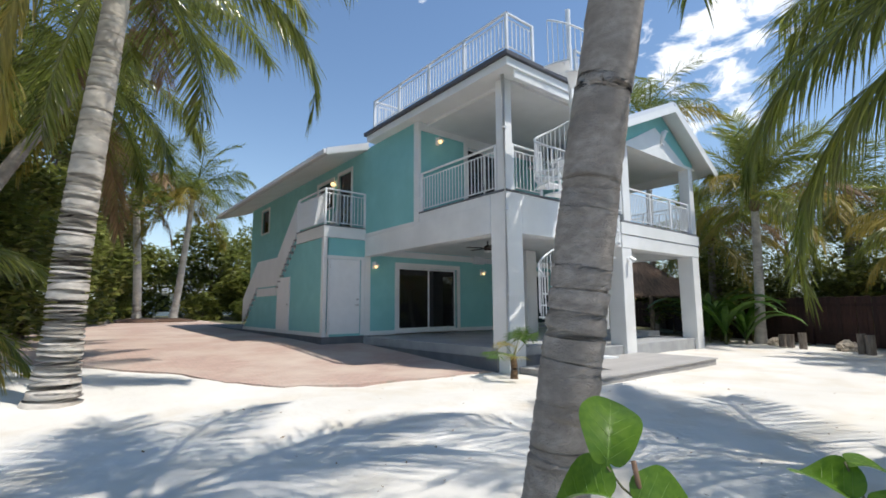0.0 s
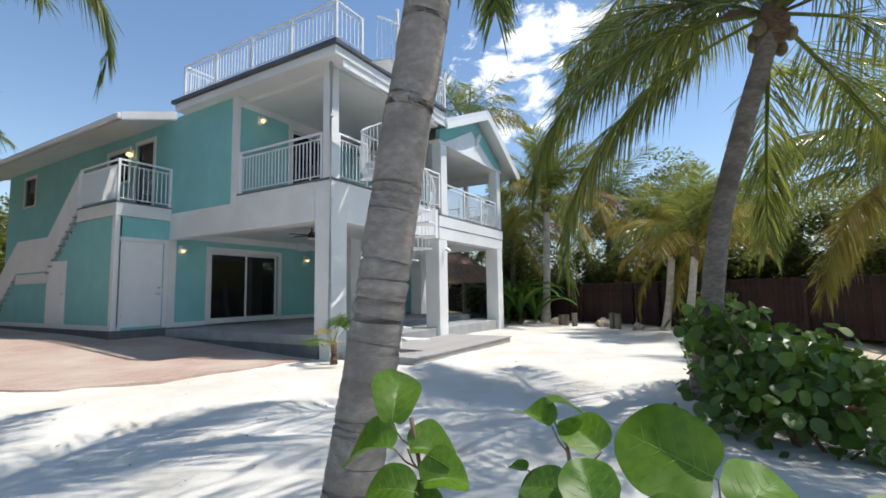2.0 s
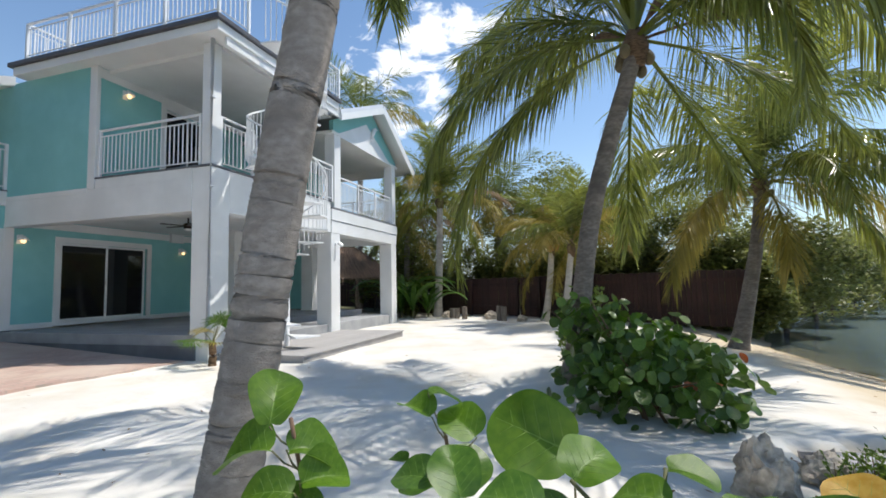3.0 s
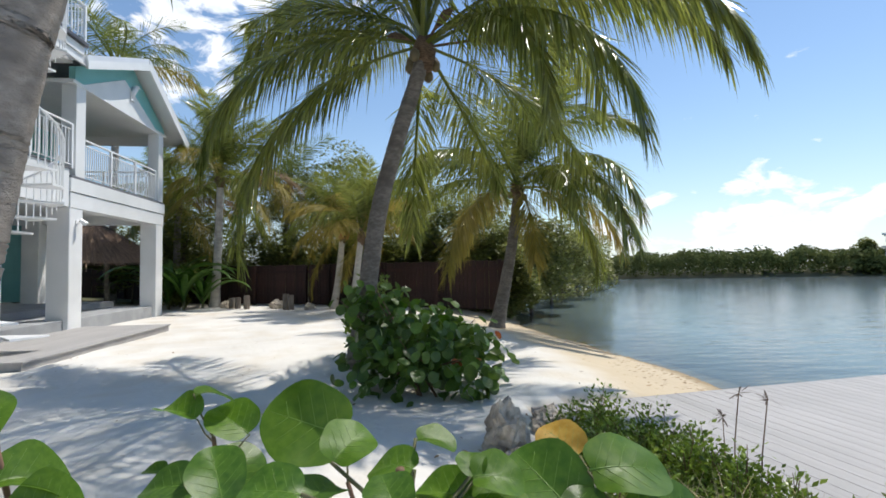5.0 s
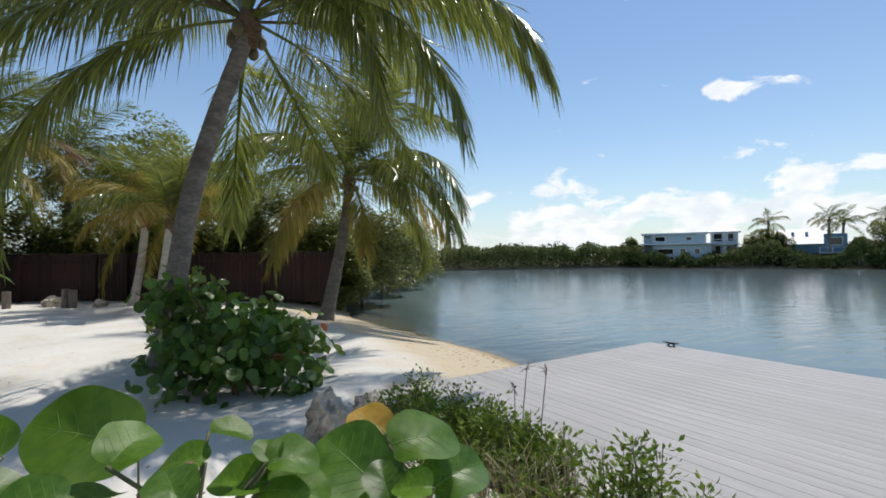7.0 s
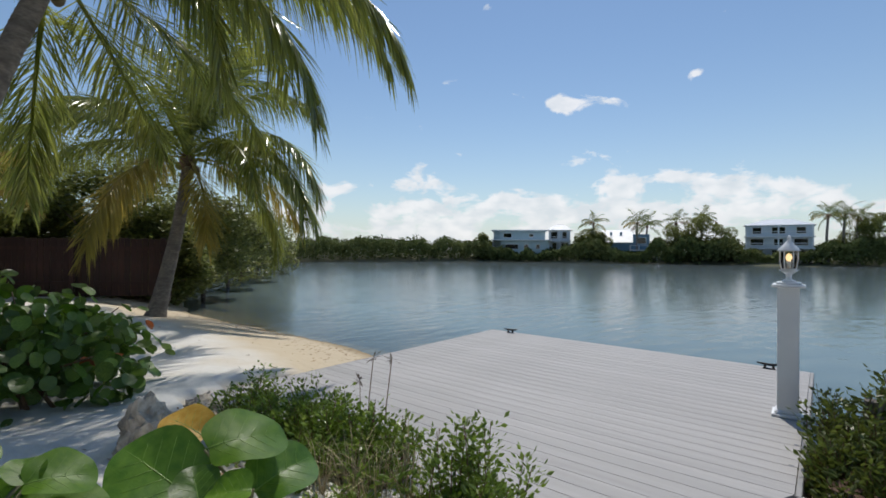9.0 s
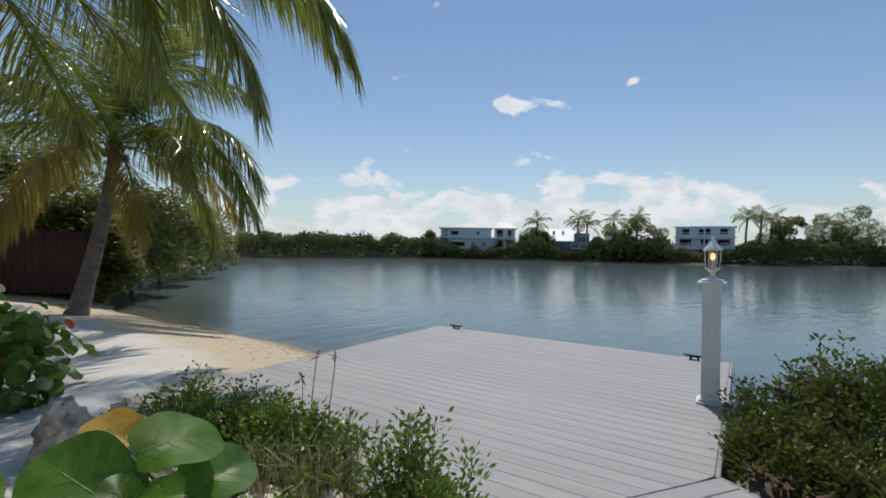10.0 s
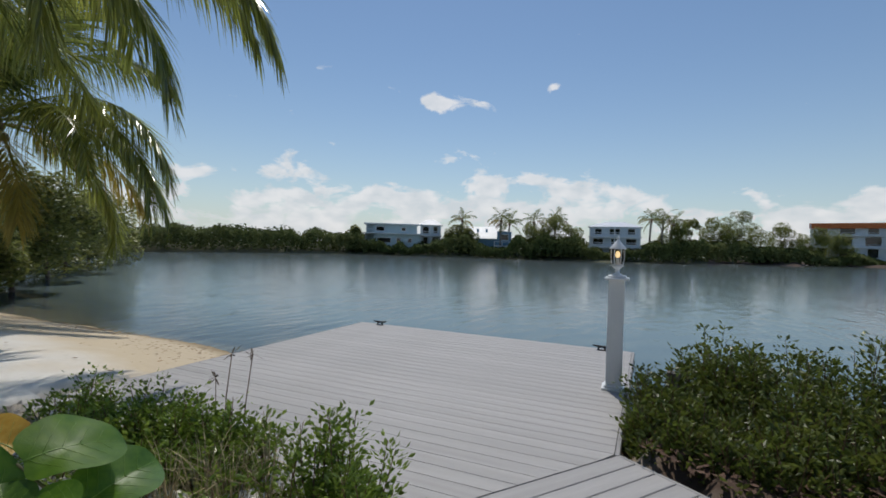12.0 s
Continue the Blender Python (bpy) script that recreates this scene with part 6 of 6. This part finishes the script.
for k, (x, y, w, d, h, n) in enumerate(((-0.05, -4.95, 0.5, 0.6, 0.5, 1700), (-0.5, -5.65, 0.8, 0.9, 0.78, 3000), (-0.9, -5.2, 1.1, 1.1, 0.74, 3600), (-1.6, -5.5, 1.2, 1.2, 0.76, 3600), (-0.85, -4.6, 0.7, 0.5, 0.45, 1500),
                                        (-2.4, -5.0, 1.2, 1.2, 0.72, 2600), (-1.6, -4.6, 1.0, 0.7, 0.55, 2200), (-0.35, -4.35, 0.6, 0.5, 0.42, 1300), (-1.1, -4.15, 0.9, 0.5, 0.46, 1900), (-2.0, -4.2, 0.9, 0.5, 0.5, 1800), (-0.12, -4.5, 0.45, 0.5, 0.46, 1500), (-0.72, -3.95, 0.8, 0.45, 0.4, 1500), (-1.6, -3.6, 1.0, 0.45, 0.42, 1600), (-0.22, -4.08, 0.42, 0.36, 0.34, 1100), (-0.02, -4.28, 0.3, 0.3, 0.32, 800))):
    shrub((x, y, -0.22), w, d, h + 0.07, int(n * 1.6), 0.056, 160 + k, "dense dark green shrub at the dock's edge", stems=60, m=SHRUBD)

shrub((7.55, -0.22, 0), 1.1, 0.9, 1.2, 1500, 0.10, 139, "yellow-green leafy shrub behind the leaning palm", stems=40)


def rock(at, s, seed, label="rough pitted coral rock on the sand"):
    o = bmesh.new()
    bmesh.ops.create_icosphere(o, subdivisions=4, radius=1.0)
    for v in o.verts:
        q = v.co * 1.4 + Vector((seed * 3.1, seed, 0))
        v.co *= 1 + 0.35 * noise.noise(q) + 0.26 * noise.noise(q * 3) + 0.22 * abs(noise.noise(q * 8))
        v.co = Vector((v.co.x * s[0], v.co.y * s[1], v.co.z * s[2]))
    ob = tagged(new("rock", mesh_of(o, "rock", ROCK)), label, "rock", "coral rocks")
    ob.location = at


rock((3.32, -1.28, 0.08), (0.16, 0.15, 0.24), 1)
rock((3.02, -1.3, -0.01), (0.16, 0.15, 0.11), 2)
rock((2.75, -1.38, -0.02), (0.12, 0.11, 0.08), 3)
rock((3.7, -1.75, 0.03), (0.17, 0.15, 0.14), 4)
for k, (x, y, s) in enumerate(((18.2, 3.6, 0.3), (18.9, 5.6, 0.28), (16.9, 2.2, 0.22))):
    rock((x, y, 0.06), (s, s * 0.8, s * 0.7), 5 + k, "pale coral boulder by the fence")
for x, y, h in ((17.9, 4.6, 0.5), (18.2, 5.0, 0.42), (17.2, 2.9, 0.52), (17.35, 3.1, 0.55), (18.5, 5.3, 0.4)):
    o = bar((x, y, -0.1), (x, y, h), 0.11, sides=10)
    tagged(new("cut_post", mesh_of(o, "cut_post", TIMBER)), "short weathered grey post stump by the fence", "post", "post stumps")


# ---- young sea grape shoots close to the path ----
# fold along the rib, bend of the tip, difference of the halves, twist, narrowing at the stalk
SHAPES = {"N": ((0.35, 0.35, 0.3, 0.25, 0.1), (0.25, 0.55, -0.4, -0.3, 0.15), (0.5, 0.25, 0.2, 0.35, 0.05)),
          "G": ((0.3, 0.3, 0.1, -0.2, 0.1), (0.45, 0.45, -0.3, 0.25, 0.1)), "Y": ((0.2, 0.35, 0.2, 0.2, 0.1),), "S": ((0.3, 0.4, 0.2, -0.3, 0.1),),
          "F": ((1.05, 0.55, 0.25, 0.3, 0.3), (0.95, 0.75, -0.3, -0.35, 0.25), (0.8, 0.9, 0.3, 0.4, 0.3)), "T": ((0.55, 0.8, 0.35, 0.5, 0.45),)}


def leaf_height(x, y, fold, bend, asym, twist):
    a, r = math.atan2(y, x - 0.45), min(1.0, math.hypot(x - 0.45, y) / 0.5)
    return fold * abs(y) ** 1.25 * (1 + asym * (1 if y > 0 else -1)) - bend * max(0, x - 0.1) ** 2 + twist * y * (x - 0.3) \
        + (0.03 * math.sin(3 * a + 0.7) + 0.02 * math.sin(5 * a + 2 * asym)) * r ** 2


def near_leaf(m, fold, bend, asym, twist, narrow):
    """A round leathery leaf, finely built and wavy, 1 m across, along +x."""
    rings, sides = 7, 36
    verts, faces = [(0.45, 0, leaf_height(0.45, 0, fold, bend, asym, twist))], []
    for r in range(1, rings + 1):
        f = r / rings
        for k in range(sides):
            a = 2 * math.pi * k / sides
            rad = 0.5 * f * (1 + 0.05 * math.cos(2 * a) - 0.22 * max(0, math.cos(a - math.pi)) ** 10 - 0.05 * max(0, math.cos(a)) ** 12 + 0.025 * math.sin(5 * a + 1))
            x = 0.45 + rad * math.cos(a)
            y = rad * math.sin(a) * (1 - narrow * (0.5 - rad * math.cos(a)))
            verts.append((x, y, leaf_height(x, y, fold, bend, asym, twist)))
    for k in range(sides):
        faces.append((0, 1 + k, 1 + (k + 1) % sides))
    for r in range(rings - 1):
        b = 1 + r * sides
        for k in range(sides):
            j = (k + 1) % sides
            faces.append((b + k, b + sides + k, b + sides + j, b + j))
    return raw("leaf", verts, faces, m, True)


def vein_mesh(fold, bend, asym, twist, narrow):
    def z(x, y):
        return leaf_height(x, y, fold, bend, asym, twist) + 0.002

    bm = tube([(x, 0, z(x, 0)) for x in (0.0, 0.15, 0.3, 0.5, 0.7, 0.9)], [0.011, 0.009, 0.008, 0.006, 0.004, 0.002], 5)
    for x0, ln in ((0.08, 0.34), (0.2, 0.40), (0.36, 0.36), (0.52, 0.28), (0.68, 0.17)):
        for s in (1, -1):
            w = ln * (1 - 0.6 * max(0, narrow))
            pts = [(x0 + ln * 0.62 * f, s * w * f, z(x0 + ln * 0.62 * f, s * w * f)) for f in (0, 0.25, 0.5, 0.75, 1.0)]
            tube(pts, [0.003, 0.0028, 0.0024, 0.0018, 0.001], 4, bm)
    return mesh_of(bm, "vein", VEIN, True)


KINDS = {"N": GRAPEN, "G": GRAPEG, "Y": GRAPEY, "S": GRAPEN, "F": GRAPEN, "T": GRAPEN}
NEAR = {k: [near_leaf(KINDS[k], *f) for f in v] for k, v in SHAPES.items()}
MIDRIB = {k: [vein_mesh(*f) for f in v] for k, v in SHAPES.items()}
LEAVES_A = [
    ("T", 1.476, 0.964, 0.807, 0.281, 16, -64, 19),
    ("F", 1.433, 0.917, 0.729, 0.236, 103, -6, -11),
    ("F", 1.472, 0.880, 0.724, 0.233, -49, -3, 24),
    ("F", 1.424, 0.785, 0.625, 0.208, -44, -9, 34),
    ("N", 1.368, 0.769, 0.612, 0.203, 115, -11, -41),
    ("G", 1.401, 0.854, 0.554, 0.178, -43, -4, 18),
]
LEAVES_B = [
    ("F", 1.718, 0.351, 0.819, 0.191, 70, -23, -25),
    ("N", 1.769, 0.385, 0.904, 0.156, -66, -1, 5),
    ("N", 1.753, 0.169, 0.738, 0.211, 68, -32, -34),
    ("N", 1.570, -0.219, 0.769, 0.332, 88, -22, -65),
    ("G", 1.704, 0.313, 0.597, 0.181, 116, 3, -26),
    ("G", 1.665, 0.265, 0.557, 0.231, -36, -37, 36),
    ("N", 1.668, 0.440, 0.653, 0.086, 91, -8, -18),
]
LEAVES_C = [
    ("N", 0.637, -0.263, 1.048, 0.106, -39, -27, 23),
    ("N", 0.667, -0.407, 1.013, 0.098, 59, -10, -16),
    ("N", 0.685, -0.524, 0.984, 0.066, 10, -32, -11),
    ("N", 0.685, -0.512, 0.987, 0.107, -95, -3, 22),
    ("G", 0.564, -0.225, 1.032, 0.103, 82, -10, -24),
    ("G", 0.579, -0.216, 0.998, 0.109, -31, -15, 11),
    ("N", 0.723, -0.413, 1.050, 0.083, -95, -0, 6),
    ("S", 0.712, -0.614, 0.926, 0.127, 72, -4, -32),
    ("G", 0.840, -0.022, 0.903, 0.133, 37, -52, -15),
    ("G", 0.881, 0.052, 0.921, 0.109, 91, -11, -25),
    ("G", 0.498, -0.371, 1.020, 0.087, 20, -31, -11),
    ("N", 0.692, -0.520, 0.943, 0.120, 70, -7, -25),
    ("N", 0.689, -0.498, 0.933, 0.144, -107, 2, 18),
]
LEAVES_D = [
    ("G", 1.064, -0.884, 0.680, 0.270, 40, -35, -41),
    ("N", 1.088, -0.922, 0.799, 0.247, -99, -11, 33),
    ("Y", 1.352, -1.014, 0.731, 0.184, 37, -28, -35),
    ("G", 1.058, -1.045, 0.640, 0.230, -89, -23, 34),
    ("G", 0.976, -0.879, 0.686, 0.139, -2, -45, -13),
    ("N", 0.911, -0.989, 0.727, 0.127, 59, -3, -25),
]


def shoot(foot, top, rows, label, thick=0.011):
    """A sea grape shoot: a woody stem from the sand and single leaves on short stalks."""
    foot, top = Vector(foot), Vector(top)
    t = thing("sea_grape_shoot", label, "plant", foot, 0, "sea grape shoots")
    mid = foot.lerp(top, 0.55) + Vector((0.03, -0.02, 0))
    part("stem", tube(spline([Vector((0, 0, -0.03)), mid - foot, top - foot], 0.08), [thick * (1 - 0.02 * k) for k in range(len(spline([Vector((0, 0, -0.03)), mid - foot, top - foot], 0.08)))], 7), TWIGB, t, smooth=True)
    for n, (kind, x, y, z, s, az, tilt, roll) in enumerate(rows):
        p = Vector((x, y, z)) - foot
        o = part("leaf", NEAR[kind][n % len(NEAR[kind])], GRAPEN, t)
        o.matrix_basis = leaf_pose(p, az, tilt, roll, s)
        part("vein", MIDRIB[kind][n % len(NEAR[kind])], VEIN, o)
        h = min(max((z - foot.z - 0.10) / max(0.01, top.z - foot.z), 0.2), 1.0)
        s0 = (foot.lerp(mid, h / 0.55) if h < 0.55 else mid.lerp(top, (h - 0.55) / 0.45)) - foot
        part("leaf_stalk", tube([s0, s0.lerp(p, 0.55) + Vector((0, 0, -0.015)), p], [0.0045 * thick / 0.011, 0.004 * thick / 0.011, 0.0035 * thick / 0.011], 6), TWIG, t, smooth=True)


shoot((1.56, 0.86, 0), (1.50, 0.88, 0.84), LEAVES_A, "young sea grape shoot with bright green folded leaves")
shoot((1.80, 0.30, 0), (1.74, 0.30, 0.74), LEAVES_B[:3] + LEAVES_B[4:], "sea grape shoot with small bright leaves", 0.010)
shoot((1.67, -0.30, 0), (1.58, -0.22, 0.6), LEAVES_B[3:4], "sea grape shoot with one very large round leaf", 0.010)
shoot((0.68, -0.40, 0), (0.66, -0.38, 1.02), LEAVES_C, "sea grape shoot with folded light green leaves")
shoot((1.02, -1.06, 0), (1.00, -1.0, 0.74), LEAVES_D, "sea grape shoot with a yellowing leaf by the path")


# ---- small fan palm at the corner column ----
def fan_palm(at, label):
    t = thing("fan_palm", label, "palm", at)
    part("trunk", trunk_mesh([(0, 0, -0.05), (0.01, 0, 0.2), (0.0, 0.01, 0.42)], 0.065, 0.055, 1.2, 0.04, FIBRE, 31, 0.02), FIBRE, t)
    rng = random.Random(8)
    for k in range(11):
        a, e, ln = math.radians(k * 33 + rng.uniform(-8, 8)), radians(rng.uniform(-5, 65)), rng.uniform(0.32, 0.5)
        d = Vector((math.cos(a) * math.cos(e), math.sin(a) * math.cos(e), math.sin(e)))
        hub = Vector((0, 0, 0.42)) + d * ln
        part("leaf_stalk", tube([Vector((0, 0, 0.40)), Vector((0, 0, 0.43)) + d * ln * 0.5, hub], [0.008, 0.006, 0.005], 5), STALK, t)
        side = Vector((-math.sin(a), math.cos(a), 0))
        up = d.cross(side) * -1
        verts, faces = [], []
        for j in range(15):
            b = radians(-105 + 15 * j)
            u = (d * math.cos(b) + side * math.sin(b)).normalized()
            w = u.cross(up).normalized() * 0.014
            L = rng.uniform(0.26, 0.33)
            i = len(verts)
            verts += [hub, hub + u * L * 0.5 + w, hub + u * L + Vector((0, 0, -0.07)), hub + u * L * 0.5 - w]
            faces.append((i, i + 1, i + 2, i + 3))
        part("fan_leaf", raw("fan_leaf", verts, faces, FRONDY if k % 5 == 2 else GRAPEN), FROND, t)


fan_palm((6.78, 6.35, 0.0), "small fan palm with bright green leaves by the corner column")


# ---- tall broad-leaved plants in the border by the porch ----
def strap_leaf(seed, length, width, rise, bend):
    """A long arching blade, folded along its rib, along +x."""
    rng = random.Random(seed)
    verts, faces, p = [], [], Vector((0, 0, 0))
    for i in range(11):
        f = i / 10
        e = radians(rise - bend * f ** 1.4)
        w = width * (math.sin(math.pi * min(1, 0.06 + 0.94 * f)) ** 0.7) + 0.006
        verts += [p + Vector((0, w, 0.35 * w + rng.uniform(-0.01, 0.01))), p.copy(), p + Vector((0, -w, 0.35 * w + rng.uniform(-0.01, 0.01)))]
        if i:
            b = 3 * i
            faces += [(b - 3, b - 2, b + 1, b), (b - 2, b - 1, b + 2, b + 1)]
        p = p + Vector((math.cos(e), 0, math.sin(e))) * length / 10
    return raw("leaf", verts, faces, GRAPEG, True)


STRAPS = [strap_leaf(500 + i, 1.5 + 0.25 * i, 0.10 + 0.015 * i, 80 - 8 * i, 60 + 18 * i) for i in range(4)]


def border_plant(at, count, size, seed):
    rng = random.Random(seed)
    t = thing("border_plant", "leafy clump of long bright green arching leaves by the fence", "plant", at, 0, "border plants")
    part("stem", tube([(0, 0, -0.1), (0.02, 0, 0.25 * size), (0.0, 0.02, 0.5 * size)], [0.06, 0.05, 0.03], 7), TWIG, t, smooth=True)
    for k in range(count):
        o = part("leaf", STRAPS[rng.randrange(4)], GRAPEG, t)
        sc = size * rng.uniform(0.75, 1.15)
        o.matrix_basis = Matrix.Translation((0, 0, rng.uniform(0.1, 0.5) * size)) @ Matrix.Rotation(k * 2.4 + rng.uniform(-0.3, 0.3), 4, "Z") @ Matrix.Diagonal((sc, sc, sc, 1))


for k, (x, y, n, size) in enumerate(((18.2, 6.9, 12, 1.1), (18.9, 6.5, 11, 1.0), (18.6, 7.6, 12, 1.3), (19.5, 7.4, 12, 1.2), (19.9, 6.6, 10, 0.9))):
    border_plant((x, y, 0.0), n, size, 520 + k)


# ---- dry weeds and grass by the dock ----
def weed(at, h, seed):
    rng = random.Random(seed)
    t = thing("weed", "thin dry weed with dark seed heads beside the dock", "weed", at, 0, "weeds")
    top = Vector((rng.uniform(-0.05, 0.05), rng.uniform(-0.05, 0.05), h))
    part("stalk", tube([Vector((0, 0, 0)), top * 0.5 + Vector((0.015, 0, 0)), top], [0.005, 0.004, 0.003], 5), TWIGB, t)
    verts, faces = [], []
    for k in range(18):
        a, e = rng.uniform(0, 6.28), rng.uniform(-0.7, 0.9)
        d = Vector((math.cos(a), math.sin(a), e)).normalized()
        L = rng.uniform(0.02, 0.11) * rng.choice((0.6, 1.0, 1.0))
        w = d.cross(Vector((0, 0, 1))).normalized() * 0.006
        i = len(verts)
        verts += [top, top + d * L * 0.6 + w, top + d * L, top + d * L * 0.6 - w]
        faces.append((i, i + 1, i + 2, i + 3))
    part("seed_head", raw("seed_head", verts, faces, DARKLEAF), DARKLEAF, t)


for k, (x, y, h) in enumerate(((2.24, -2.45, 0.64), (2.50, -2.5, 0.60), (2.38, -2.38, 0.48))):
    weed((x, y, -0.02), h, 200 + k)


def tuft(at, n, h, seed):
    rng = random.Random(seed)
    verts, faces = [], []
    for k in range(n):
        a, lean = rng.uniform(0, 6.28), rng.uniform(0.1, 0.9)
        d = Vector((math.cos(a), math.sin(a), 0))
        f = d * rng.uniform(0, 0.07)
        L = h * rng.uniform(0.6, 1.2)
        w = Vector((-d.y, d.x, 0)) * 0.0025
        m = f + d * L * lean * 0.4 + Vector((0, 0, L * 0.6))
        e = f + d * L * lean + Vector((0, 0, L * (1 - 0.4 * lean)))
        i = len(verts)
        verts += [f - w, f + w, m + w, m - w, e]
        faces += [(i, i + 1, i + 2, i + 3), (i + 3, i + 2, i + 4)]
    ob = tagged(new("grass_tuft", raw("grass_tuft", verts, faces, DRYGRASS)), "tuft of dry straw-coloured grass", "grass", kind="stuff")
    ob.location = at


for k, (x, y, h) in enumerate(((1.62, -2.15, 0.46), (1.78, -1.9, 0.42), (2.02, -1.85, 0.4), (1.45, -2.0, 0.36), (1.65, -1.95, 0.4))):
    tuft((x, y, -0.02), 32, h, 230 + k)

# old timber stake in the shrubs and bare leaf litter on the sand
o = tube([(-0.12, -5.05, -0.6), (-0.13, -5.02, 0.32)], [0.06, 0.055], 10)
tagged(new("timber_stake", mesh_of(o, "timber_stake", TIMBER)), "weathered wooden stake among the shrubs", "stake")
rng = random.Random(77)
verts, faces = [], []
for k in range(420):
    x, y = rng.uniform(-1.0, 9.0), rng.uniform(-2.6, 7.0)
    if rng.random() < 0.5:
        x, y = rng.gauss(2.0, 1.2), rng.gauss(-1.4, 0.6)
    if y < -2.7:
        continue
    z = float(ground_z(x, y)) + 0.02 + 0.035 * noise.noise((x * 0.9, y * 0.9, 0.3)) + 0.018 * noise.noise((x * 2.6, y * 2.6, 4.3))
    a, s = rng.uniform(0, 6.28), rng.uniform(0.01, 0.035)
    u, v = Vector((math.cos(a), math.sin(a), 0.2)) * s, Vector((-math.sin(a), math.cos(a), 0.1)) * s * 0.5
    p = Vector((x, y, z))
    i = len(verts)
    verts += [p - u, p + v, p + u, p - v]
    faces.append((i, i + 1, i + 2, i + 3))
tagged(new("leaf_litter", raw("leaf_litter", verts, faces, FRONDD)), "scattered dry brown leaf litter on the sand", "litter", kind="stuff")

# brown leaf litter under the shrubs by the dock
rng = random.Random(78)
verts, faces = [], []
for k in range(2600):
    x, y = rng.uniform(-4.0, 0.0), rng.uniform(-6.2, -3.6)
    z = float(ground_z(x, y)) + rng.uniform(0.01, 0.05)
    a, s = rng.uniform(0, 6.28), rng.uniform(0.02, 0.06)
    u, v = Vector((math.cos(a), math.sin(a), rng.uniform(-0.3, 0.3))) * s, Vector((-math.sin(a), math.cos(a), rng.uniform(-0.3, 0.3))) * s * 0.5
    p = Vector((x, y, z))
    i = len(verts)
    verts += [p - u, p + v, p + u, p - v]
    faces.append((i, i + 1, i + 2, i + 3))
tagged(new("leaf_litter", raw("leaf_litter", verts, faces, MULCH)), "red-brown leaf litter under the shrubs", "litter", kind="stuff")

# wrack and dry leaves along the beach
rng = random.Random(79)
verts, faces = [], []
for k in range(700):
    x = rng.uniform(4.7, 13.5)
    y = float(np.interp(x, SHORE_X, SHORE_Y)) + abs(rng.gauss(0.4, 0.7)) + 0.15
    z = float(ground_z(x, y)) + 0.025 + 0.035 * noise.noise((x * 0.9, y * 0.9, 0.3)) + 0.018 * noise.noise((x * 2.6, y * 2.6, 4.3))
    a, s = rng.uniform(0, 6.28), rng.uniform(0.012, 0.05)
    u, v = Vector((math.cos(a), math.sin(a), 0.05)) * s, Vector((-math.sin(a), math.cos(a), 0.05)) * s * 0.4
    p = Vector((x, y, z))
    i = len(verts)
    verts += [p - u, p + v, p + u, p - v]
    faces.append((i, i + 1, i + 2, i + 3))
tagged(new("beach_wrack", raw("beach_wrack", verts, faces, FRONDD)), "brown seaweed scraps and dry leaves on the beach", "seaweed", kind="stuff")

# flood light on the middle column
fl = thing("flood_light", "small white flood light fixed to the porch column", "light", (HX + 4.72, HY, 2.62))
part("base", box(-0.05, -0.03, -0.05, 0.05, 0, 0.05, 0.006), METALW, fl)
part("arm", tube([(0, -0.03, 0), (0.02, -0.09, 0.02)], [0.015, 0.015], 6), METALW, fl)
part("head", bar((0.0, -0.08, 0.05), (0.05, -0.19, -0.05), 0.045, None, 12, 0.06), METALW, fl)
# mulch mounds round the far palms
for x, y in ((3.3, 34.0), (5.2, 34.0)):
    o = lathe([(1.5, 0.0), (1.2, 0.10), (0.6, 0.2), (0.05, 0.24)], 20)
    ob = tagged(new("mulch_bed", mesh_of(o, "mulch_bed", MULCH, True)), "round bed of red-brown mulch under a palm", "mulch")
    ob.location = (x, y, float(ground_z(x, y)) + 0.02)
